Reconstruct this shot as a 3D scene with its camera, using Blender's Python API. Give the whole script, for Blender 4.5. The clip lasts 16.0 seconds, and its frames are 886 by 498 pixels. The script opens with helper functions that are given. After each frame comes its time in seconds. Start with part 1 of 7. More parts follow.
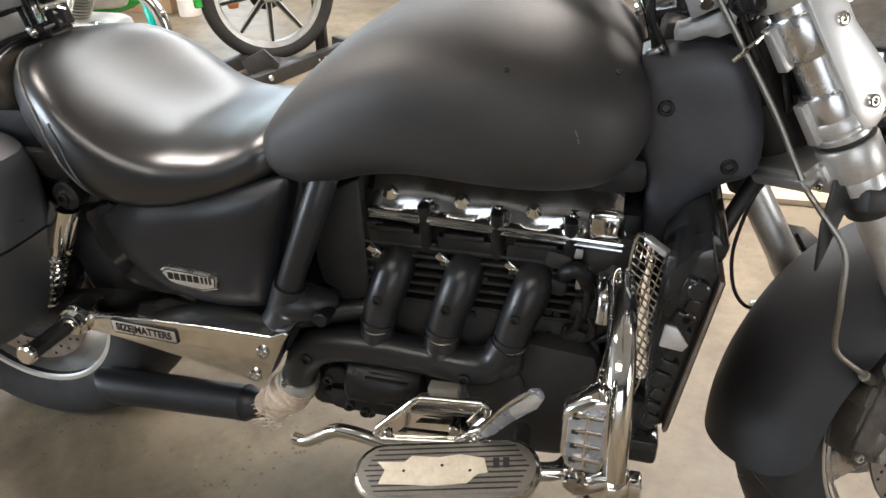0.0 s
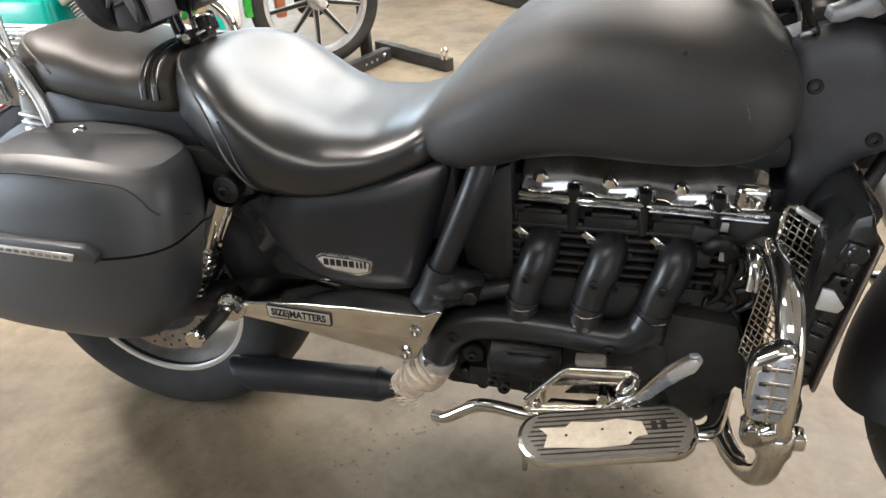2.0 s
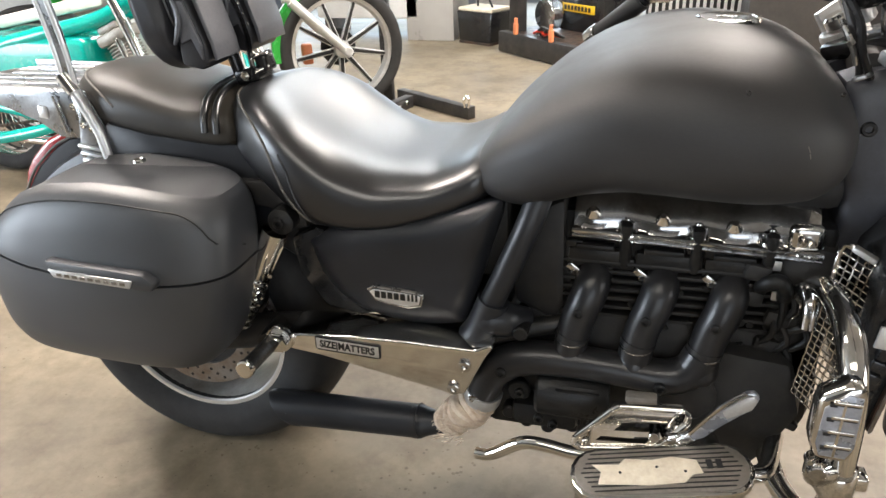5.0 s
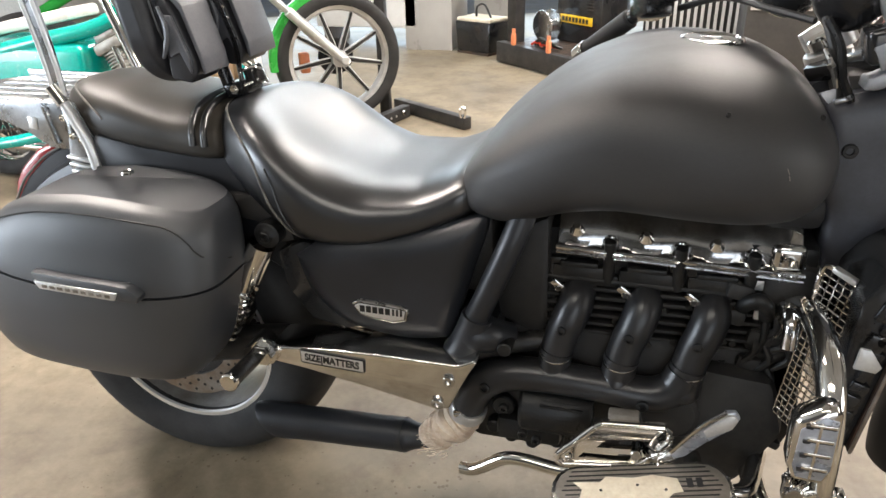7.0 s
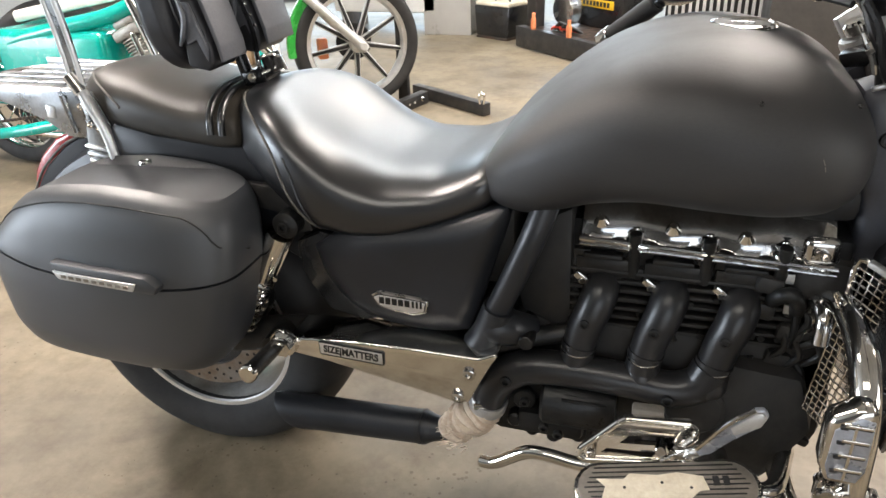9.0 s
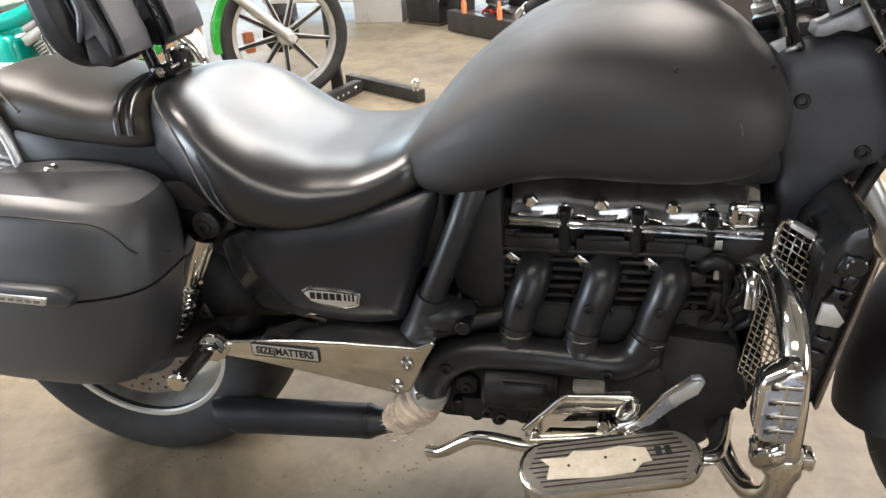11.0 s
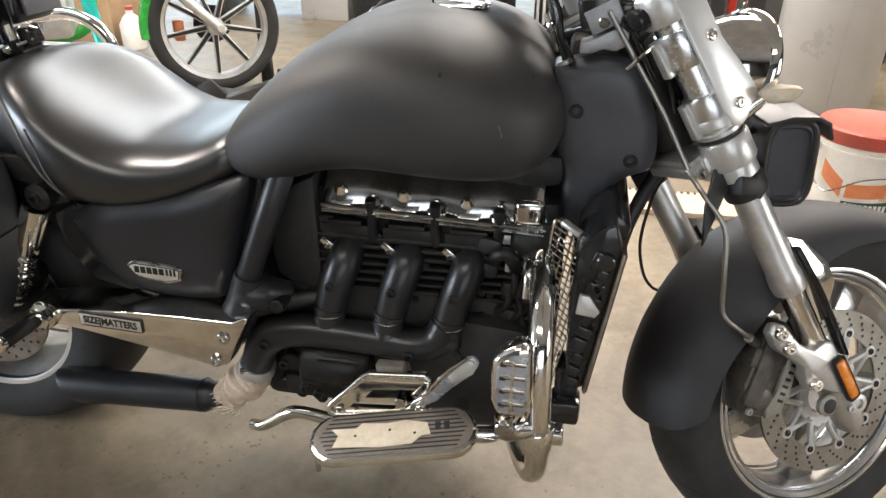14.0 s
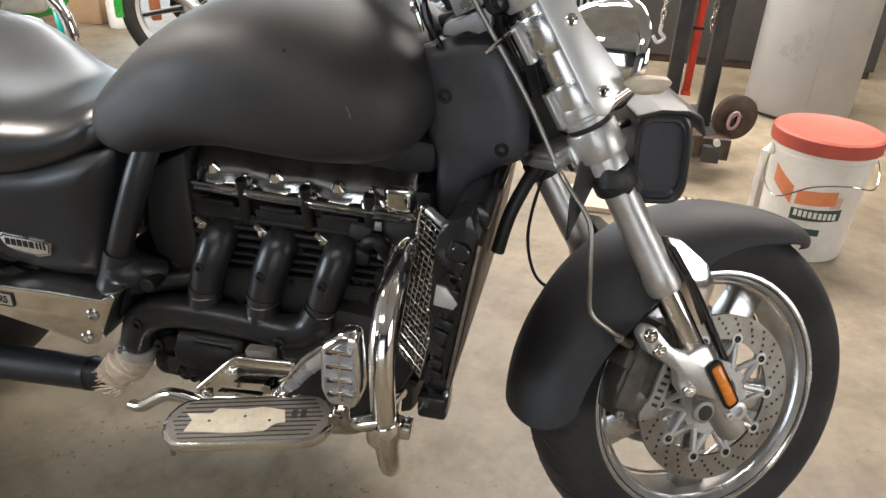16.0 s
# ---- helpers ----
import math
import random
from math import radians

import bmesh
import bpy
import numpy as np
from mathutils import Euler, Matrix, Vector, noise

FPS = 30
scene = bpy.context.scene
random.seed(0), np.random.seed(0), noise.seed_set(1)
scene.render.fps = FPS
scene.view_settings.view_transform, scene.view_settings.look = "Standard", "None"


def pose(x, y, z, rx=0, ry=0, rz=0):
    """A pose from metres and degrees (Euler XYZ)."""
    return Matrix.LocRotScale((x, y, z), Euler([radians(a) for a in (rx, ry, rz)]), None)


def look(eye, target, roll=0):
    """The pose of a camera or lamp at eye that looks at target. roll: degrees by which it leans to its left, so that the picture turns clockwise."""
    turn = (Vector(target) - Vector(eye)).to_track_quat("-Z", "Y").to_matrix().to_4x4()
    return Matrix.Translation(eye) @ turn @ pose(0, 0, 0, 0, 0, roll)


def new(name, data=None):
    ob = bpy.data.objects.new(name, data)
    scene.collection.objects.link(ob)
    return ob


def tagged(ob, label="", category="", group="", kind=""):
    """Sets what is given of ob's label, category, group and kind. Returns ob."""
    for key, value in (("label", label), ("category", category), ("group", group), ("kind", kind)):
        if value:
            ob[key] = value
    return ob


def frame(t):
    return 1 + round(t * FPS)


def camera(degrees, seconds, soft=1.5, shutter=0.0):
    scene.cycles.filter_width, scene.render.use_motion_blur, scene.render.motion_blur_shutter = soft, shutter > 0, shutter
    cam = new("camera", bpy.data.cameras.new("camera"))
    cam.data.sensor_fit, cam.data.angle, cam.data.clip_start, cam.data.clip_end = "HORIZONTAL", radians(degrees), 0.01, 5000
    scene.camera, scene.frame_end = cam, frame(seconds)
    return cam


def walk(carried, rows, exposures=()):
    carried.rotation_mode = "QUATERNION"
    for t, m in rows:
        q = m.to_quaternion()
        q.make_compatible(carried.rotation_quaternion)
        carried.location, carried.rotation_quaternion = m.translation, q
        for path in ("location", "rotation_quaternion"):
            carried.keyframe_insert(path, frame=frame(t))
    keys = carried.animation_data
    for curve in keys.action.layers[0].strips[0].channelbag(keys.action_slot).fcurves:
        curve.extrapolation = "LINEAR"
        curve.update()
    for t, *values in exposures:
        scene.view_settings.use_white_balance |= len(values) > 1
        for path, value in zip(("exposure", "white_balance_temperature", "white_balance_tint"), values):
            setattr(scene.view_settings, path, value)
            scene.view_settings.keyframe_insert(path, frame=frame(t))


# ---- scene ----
cam = camera(63.4, 16.0)
PATH = [
    (0, (1.131, -1.042, 1.145), (0.676, 0.615, 0.123), -1.1),
    (0.5, (1.075, -1.042, 1.164), (0.601, 0.604, 0.131), -1.1),
    (1, (1.033, -1.08, 1.16), (0.548, 0.557, 0.118), -1.2),
    (1.5, (0.973, -1.146, 1.159), (0.495, 0.51, 0.144), -2.5),
    (2, (0.94, -1.175, 1.155), (0.455, 0.482, 0.145), -3.2),
    (2.5, (0.924, -1.187, 1.155), (0.446, 0.476, 0.152), -3.3),
    (3, (0.908, -1.197, 1.157), (0.44, 0.48, 0.173), -3.0),
    (3.5, (0.896, -1.2, 1.161), (0.413, 0.491, 0.208), -2.7),
    (4, (0.887, -1.209, 1.15), (0.401, 0.501, 0.233), -2.2),
    (4.5, (0.878, -1.228, 1.148), (0.37, 0.483, 0.245), -2.3),
    (5, (0.87, -1.22, 1.144), (0.36, 0.497, 0.255), -2.2),
    (7.5, (0.897, -1.206, 1.159), (0.382, 0.519, 0.287), -1.3),
    (8, (0.898, -1.193, 1.153), (0.336, 0.5, 0.249), -1.9),
    (10.5, (0.85, -1.187, 1.162), (0.375, 0.534, 0.261), -3.8),
    (11, (0.907, -1.159, 1.139), (0.49, 0.557, 0.2), -4.0),
    (11.5, (0.979, -1.141, 1.142), (0.6, 0.583, 0.202), -2.9),
    (12, (1.026, -1.146, 1.144), (0.658, 0.575, 0.195), -2.3),
    (12.5, (1.022, -1.164, 1.149), (0.666, 0.561, 0.203), -1.9),
    (13, (1.035, -1.182, 1.149), (0.685, 0.544, 0.2), -1.8),
    (13.5, (1.094, -1.189, 1.147), (0.757, 0.539, 0.198), -1.4),
    (14, (1.171, -1.195, 1.146), (0.854, 0.545, 0.213), 0.5),
    (14.5, (1.206, -1.18, 1.144), (0.881, 0.55, 0.194), 0.3),
    (15, (1.215, -1.152, 1.139), (0.888, 0.574, 0.184), 0.6),
    (15.5, (1.285, -1.136, 1.142), (0.957, 0.59, 0.186), 1.0),
    (16, (1.385, -1.126, 1.124), (1.046, 0.603, 0.177), 2.6),
]
walk(cam, [(t, look(eye, target, roll)) for t, eye, target, roll in PATH],
     ((0.0, 0.50), (1.5, 0.56), (6.5, 0.54), (8.0, 0.51), (10.0, 0.55), (12.5, 0.58), (14.0, 0.48), (16.0, 0.33)))

# ---- world, light, exposure ----
world = bpy.data.worlds.new("world")
scene.world = world
world.use_nodes = True
_bg = world.node_tree.nodes["Background"]
_sky = world.node_tree.nodes.new("ShaderNodeTexSky")
_sky.sky_type, _sky.sun_disc = "NISHITA", False
_sky.sun_elevation, _sky.sun_rotation = radians(40), radians(200)
world.node_tree.links.new(_sky.outputs[0], _bg.inputs[0])
_bg.inputs[1].default_value = 0.10


def area_lamp(name, at, target, size_x, size_y, watts, color):
    lamp = bpy.data.lights.new(name, "AREA")
    lamp.shape, lamp.size, lamp.size_y = "RECTANGLE", size_x, size_y
    lamp.energy, lamp.color = watts, color
    ob = new(name, lamp)
    ob.matrix_world = look(at, target)
    return ob


# ---- materials ----
def node(nt, kind, **inputs):
    n = nt.nodes.new(kind)
    for key, value in inputs.items():
        n.inputs[key.replace("_", " ")].default_value = value
    return n


def material(name, color, rough=0.5, metal=0.0, second=None, scale=8.0, grain=60.0, bump=0.1, rough_var=0.1,
             coat=0.0, contrast=(0.35, 0.65), spec=0.5, bump_dist=0.002, stretch=None, random_tint=0.0, coat_rough=0.08):
    """Principled surface with a broad stain pattern, a fine grain, uneven gloss and fine relief."""
    m = bpy.data.materials.new(name)
    m.use_nodes = True
    nt = m.node_tree
    b = nt.nodes["Principled BSDF"]
    b.inputs["Metallic"].default_value = metal
    b.inputs["Coat Weight"].default_value = coat
    b.inputs["Coat Roughness"].default_value = coat_rough
    b.inputs["Specular IOR Level"].default_value = spec
    co = nt.nodes.new("ShaderNodeTexCoord")
    src = co.outputs["Object"]
    if stretch:
        mp = nt.nodes.new("ShaderNodeMapping")
        mp.inputs["Scale"].default_value = stretch
        nt.links.new(src, mp.inputs[0])
        src = mp.outputs[0]
    big = node(nt, "ShaderNodeTexNoise", Scale=scale, Detail=5.0, Roughness=0.6)
    fine = node(nt, "ShaderNodeTexNoise", Scale=grain, Detail=4.0, Roughness=0.65)
    nt.links.new(src, big.inputs["Vector"])
    nt.links.new(src, fine.inputs["Vector"])
    ramp = nt.nodes.new("ShaderNodeValToRGB")
    ramp.color_ramp.elements[0].position, ramp.color_ramp.elements[1].position = contrast
    second = second or tuple(c * 0.75 for c in color)
    ramp.color_ramp.elements[0].color = (*second, 1)
    ramp.color_ramp.elements[1].color = (*color, 1)
    nt.links.new(big.outputs["Fac"], ramp.inputs[0])
    mix = nt.nodes.new("ShaderNodeMix")
    mix.data_type, mix.blend_type = "RGBA", "OVERLAY"
    mix.inputs["Factor"].default_value = 0.25
    nt.links.new(ramp.outputs[0], mix.inputs["A"])
    nt.links.new(fine.outputs["Fac"], mix.inputs["B"])
    out = mix.outputs["Result"]
    if random_tint:
        info = nt.nodes.new("ShaderNodeObjectInfo")
        hsv = nt.nodes.new("ShaderNodeHueSaturation")
        mr = node(nt, "ShaderNodeMapRange")
        mr.inputs["To Min"].default_value, mr.inputs["To Max"].default_value = 1 - random_tint, 1 + random_tint
        nt.links.new(info.outputs["Random"], mr.inputs["Value"])
        nt.links.new(mr.outputs[0], hsv.inputs["Value"])
        nt.links.new(out, hsv.inputs["Color"])
        out = hsv.outputs[0]
    nt.links.new(out, b.inputs["Base Color"])
    rr = node(nt, "ShaderNodeMapRange")
    rr.inputs["From Min"].default_value, rr.inputs["From Max"].default_value = 0.3, 0.7
    rr.inputs["To Min"].default_value = max(0.02, rough - rough_var)
    rr.inputs["To Max"].default_value = min(1.0, rough + rough_var)
    nt.links.new(big.outputs["Fac"], rr.inputs["Value"])
    nt.links.new(rr.outputs[0], b.inputs["Roughness"])
    if bump:
        bp = node(nt, "ShaderNodeBump", Strength=bump, Distance=bump_dist)
        nt.links.new(fine.outputs["Fac"], bp.inputs["Height"])
        nt.links.new(bp.outputs[0], b.inputs["Normal"])
    return m


def glowing(name, color, strength):
    m = bpy.data.materials.new(name)
    m.use_nodes = True
    b = m.node_tree.nodes["Principled BSDF"]
    b.inputs["Base Color"].default_value = (*color, 1)
    b.inputs["Emission Color"].default_value = (*color, 1)
    b.inputs["Emission Strength"].default_value = strength
    return m


PRIMER = material("matte_black_paint", (0.027, 0.026, 0.025), 0.56, second=(0.018, 0.017, 0.017), scale=11, grain=300, bump=0.16, bump_dist=0.0006, rough_var=0.07, stretch=(0.5, 1.0, 1.6), spec=0.6)
SATIN = material("satin_black_paint", (0.020, 0.021, 0.025), 0.40, second=(0.013, 0.014, 0.016), scale=7, grain=300, bump=0.08, bump_dist=0.0006, rough_var=0.06)
BAGPLASTIC = material("textured_black_plastic", (0.044, 0.046, 0.051), 0.46, second=(0.036, 0.038, 0.042), scale=5, grain=700, bump=0.25, bump_dist=0.0005, rough_var=0.05, spec=0.8)
GUARD = material("flat_black_mudguard_paint", (0.030, 0.031, 0.034), 0.62, second=(0.014, 0.014, 0.016), scale=6, grain=260, bump=0.12, bump_dist=0.0006, rough_var=0.08, spec=0.45)
LEATHER = material("black_leather", (0.012, 0.012, 0.013), 0.33, second=(0.008, 0.008, 0.009), scale=9, grain=420, bump=0.03, bump_dist=0.0005, rough_var=0.03, spec=1.0)
# dusty pillion leather; its brown tint also stands for the warm highlight
DUSTYLEATHER = material("dusty_warm_lit_leather", (0.040, 0.034, 0.026), 0.46, second=(0.026, 0.023, 0.019), scale=8, grain=380, bump=0.16, bump_dist=0.0005, rough_var=0.06, spec=0.38)
PIPING = material("worn_grey_piping", (0.22, 0.205, 0.18), 0.6, second=(0.08, 0.075, 0.07), scale=30, grain=300, bump=0.3)
# blotchy black paint; its blue-grey patches also stand for soft sheen
SHROUD = material("patchy_black_paint_and_sheen", (0.060, 0.064, 0.078), 0.42, second=(0.018, 0.018, 0.022), scale=7, grain=200, bump=0.1, bump_dist=0.0006, rough_var=0.12, contrast=(0.30, 0.66), spec=0.6)
SOFTLEATHER = material("soft_black_leather", (0.035, 0.036, 0.040), 0.42, second=(0.02, 0.02, 0.023), scale=12, grain=300, bump=0.2, bump_dist=0.0008, rough_var=0.08)
POCKETLEATHER = material("grey_soft_leather", (0.125, 0.13, 0.145), 0.42, second=(0.095, 0.10, 0.112), scale=14, grain=260, bump=0.2, bump_dist=0.0008, rough_var=0.08)
ENGINE = material("black_engine_paint", (0.008, 0.008, 0.008), 0.40, second=(0.026, 0.023, 0.020), scale=22, grain=140, bump=0.6, bump_dist=0.0015, spec=0.35, rough_var=0.14, contrast=(0.28, 0.5))
HEADER = material("black_header_paint", (0.016, 0.016, 0.017), 0.33, second=(0.022, 0.020, 0.019), scale=9, grain=260, bump=0.02, bump_dist=0.0005, rough_var=0.05, contrast=(0.25, 0.5))
CHROME = material("chrome", (0.90, 0.88, 0.84), 0.09, 1.0, second=(0.74, 0.71, 0.66), scale=11, grain=90, bump=0.03, bump_dist=0.0006, rough_var=0.06)
OLDCHROME = material("worn_chrome", (0.66, 0.65, 0.63), 0.12, 1.0, second=(0.40, 0.38, 0.35), scale=26, grain=160, bump=0.12, bump_dist=0.0008, rough_var=0.12, contrast=(0.3, 0.55))
MIRRORCHROME = material("bright_chrome", (0.88, 0.87, 0.86), 0.05, 1.0, second=(0.80, 0.78, 0.75), scale=16, grain=120, bump=0.06, bump_dist=0.0008, rough_var=0.03)
ALLOY = material("brushed_aluminium", (0.72, 0.72, 0.72), 0.24, 1.0, second=(0.50, 0.50, 0.50), scale=9, grain=200, bump=0.06, rough_var=0.08, bump_dist=0.0006)
# paler, rougher copy of the alloy, with the brightness of glare in its colour
BRIGHTALLOY = material("pale_lit_aluminium", (0.90, 0.90, 0.89), 0.36, 0.85, second=(0.80, 0.80, 0.79), scale=9, grain=220, bump=0.06, rough_var=0.06, bump_dist=0.0005)
GREYCAST = material("grey_cast_metal", (0.36, 0.37, 0.39), 0.42, 0.5, second=(0.27, 0.275, 0.29), scale=18, grain=160, bump=0.2, bump_dist=0.0008)
FORKCAST = material("silver_fork_casting", (0.58, 0.575, 0.56), 0.33, 0.8, second=(0.48, 0.47, 0.45), scale=14, grain=260, bump=0.12, bump_dist=0.0006)
REARRIM = material("grimy_wheel_paint", (0.40, 0.385, 0.36), 0.40, 0.4, second=(0.25, 0.235, 0.21), scale=14, grain=200, bump=0.15, bump_dist=0.0008)
RACKALLOY = material("dull_satin_alloy", (0.46, 0.47, 0.48), 0.30, 1.0, second=(0.32, 0.33, 0.34), scale=20, grain=200, bump=0.15, bump_dist=0.0006, rough_var=0.12)
RIMSILVER = material("grey_silver_wheel_paint", (0.50, 0.49, 0.47), 0.40, 0.55, second=(0.36, 0.34, 0.31), scale=16, grain=220, bump=0.1, bump_dist=0.0006)
CALIPER = material("grimy_caliper_casting", (0.050, 0.045, 0.040), 0.46, 0.2, second=(0.10, 0.088, 0.075), scale=34, grain=160, bump=0.5, bump_dist=0.0012, contrast=(0.4, 0.7))
# soft leather made lighter and bluer, standing for sheen on pad and pouch
PADFACE = material("sheen_toned_leather", (0.060, 0.064, 0.078), 0.45, second=(0.042, 0.045, 0.055), scale=9, grain=320, bump=0.12, bump_dist=0.0005)
CAST = material("cast_silver_paint", (0.70, 0.70, 0.69), 0.38, 0.7, second=(0.52, 0.51, 0.49), scale=14, grain=260, bump=0.15, bump_dist=0.0006)
OLDCAST = material("dull_oxidised_aluminium", (0.40, 0.38, 0.34), 0.5, 0.6, second=(0.24, 0.22, 0.19), scale=18, grain=120, bump=0.25, bump_dist=0.001)
STEEL = material("brake_disc_steel", (0.33, 0.315, 0.29), 0.36, 1.0, second=(0.24, 0.22, 0.19), scale=18, grain=240, bump=0.1, bump_dist=0.0005)
RUSTY = material("rusty_disc_steel", (0.36, 0.34, 0.32), 0.42, 0.9, second=(0.24, 0.19, 0.15), scale=22, grain=160, bump=0.2)
RUBBER = material("tyre_rubber", (0.016, 0.0155, 0.015), 0.74, second=(0.028, 0.026, 0.025), scale=9, grain=150, bump=0.25, bump_dist=0.001, contrast=(0.2, 0.6))
BLACKRUBBER = material("black_rubber", (0.018, 0.018, 0.018), 0.55, grain=200, bump=0.15, bump_dist=0.0008)
# near-black parts; also stands for the shade in holes and gaps
DARK = material("near_black_and_shade", (0.010, 0.010, 0.010), 0.6, second=(0.018, 0.016, 0.014), scale=20, grain=120, bump=0.2)
GLOSSBLACK = material("gloss_black_plastic", (0.012, 0.012, 0.013), 0.16, second=(0.02, 0.02, 0.02), scale=10, grain=120, bump=0.05, rough_var=0.1)
WRAP = material("frayed_heat_wrap", (0.70, 0.59, 0.46), 0.9, second=(0.48, 0.36, 0.26), scale=35, grain=260, bump=0.6, bump_dist=0.002)
PAD = material("worn_pale_rubber", (0.74, 0.67, 0.53), 0.7, second=(0.60, 0.52, 0.40), scale=30, grain=200, bump=0.3)
BOARD = material("grey_ribbed_rubber", (0.19, 0.17, 0.145), 0.5, second=(0.135, 0.12, 0.10), scale=20, grain=200, bump=0.2)
AMBER = material("amber_reflector", (0.85, 0.27, 0.02), 0.2, second=(0.7, 0.2, 0.02), scale=20, grain=300, bump=0.3, coat=0.6)
REDLENS = material("red_tail_lens", (0.45, 0.03, 0.03), 0.2, second=(0.35, 0.02, 0.02), scale=20, grain=300, bump=0.15, coat=0.6)
TEAL = material("teal_gloss_paint", (0.0, 0.40, 0.33), 0.22, second=(0.0, 0.34, 0.28), scale=5, grain=120, bump=0.03, coat=0.5)
GREEN = material("green_gloss_paint", (0.03, 0.36, 0.05), 0.25, second=(0.025, 0.30, 0.04), scale=5, grain=120, bump=0.03, coat=0.5)
STANDBLACK = material("black_stand_steel", (0.018, 0.018, 0.019), 0.42, second=(0.035, 0.032, 0.03), scale=14, grain=150, bump=0.15)
WHITEPL = material("white_bucket_plastic", (0.80, 0.78, 0.73), 0.42, second=(0.66, 0.62, 0.56), scale=8, grain=120, bump=0.08)
REDPL = material("red_lid_plastic", (0.44, 0.070, 0.040), 0.5, second=(0.33, 0.06, 0.04), scale=9, grain=120, bump=0.12)
ORANGE = material("orange_print", (0.70, 0.24, 0.10), 0.45, second=(0.62, 0.20, 0.09), scale=20)
DKGREEN = material("dark_green_print", (0.03, 0.07, 0.05), 0.5, scale=20)
WHITEPAINT = material("white_painted_metal", (0.60, 0.60, 0.58), 0.35, second=(0.50, 0.49, 0.47), scale=3, grain=80, bump=0.05)
GREYTANK = material("grey_painted_steel_tank", (0.36, 0.345, 0.32), 0.34, second=(0.31, 0.295, 0.27), scale=3, grain=500, bump=0.05)
REDPOST = material("red_painted_steel", (0.72, 0.05, 0.02), 0.35, second=(0.55, 0.04, 0.02), scale=8, grain=120, bump=0.08)
IRON = material("dark_iron", (0.05, 0.045, 0.04), 0.5, 0.6, second=(0.10, 0.06, 0.04), scale=20, grain=140, bump=0.25)
YELLOW = material("yellow_print", (0.80, 0.48, 0.02), 0.4, scale=15)
TANCARD = material("brown_cardboard", (0.38, 0.25, 0.14), 0.8, second=(0.30, 0.19, 0.10), scale=6, grain=90, bump=0.1)
PALEWOOD = material("pale_wood_strip", (0.52, 0.43, 0.32), 0.6, second=(0.42, 0.33, 0.24), scale=6, grain=60, stretch=(1, 8, 8), bump=0.1)
WALLPAINT = material("off_white_wall_paint", (0.50, 0.48, 0.445), 0.7, second=(0.43, 0.41, 0.375), scale=1.5, grain=40, bump=0.08)
DARKWALL = material("dark_board_wall", (0.034, 0.032, 0.030), 0.6, second=(0.05, 0.046, 0.042), scale=3, grain=50, bump=0.1)
CEILINGPAINT = material("bounce_toned_ceiling", (0.42, 0.41, 0.39), 0.8, scale=1.5, grain=40, bump=0.05)
TITLE = material("black_print", (0.012, 0.012, 0.012), 0.4, scale=20)
BADGE = material("silver_badge", (0.60, 0.58, 0.55), 0.28, 1.0, second=(0.50, 0.48, 0.45), scale=30, grain=200)


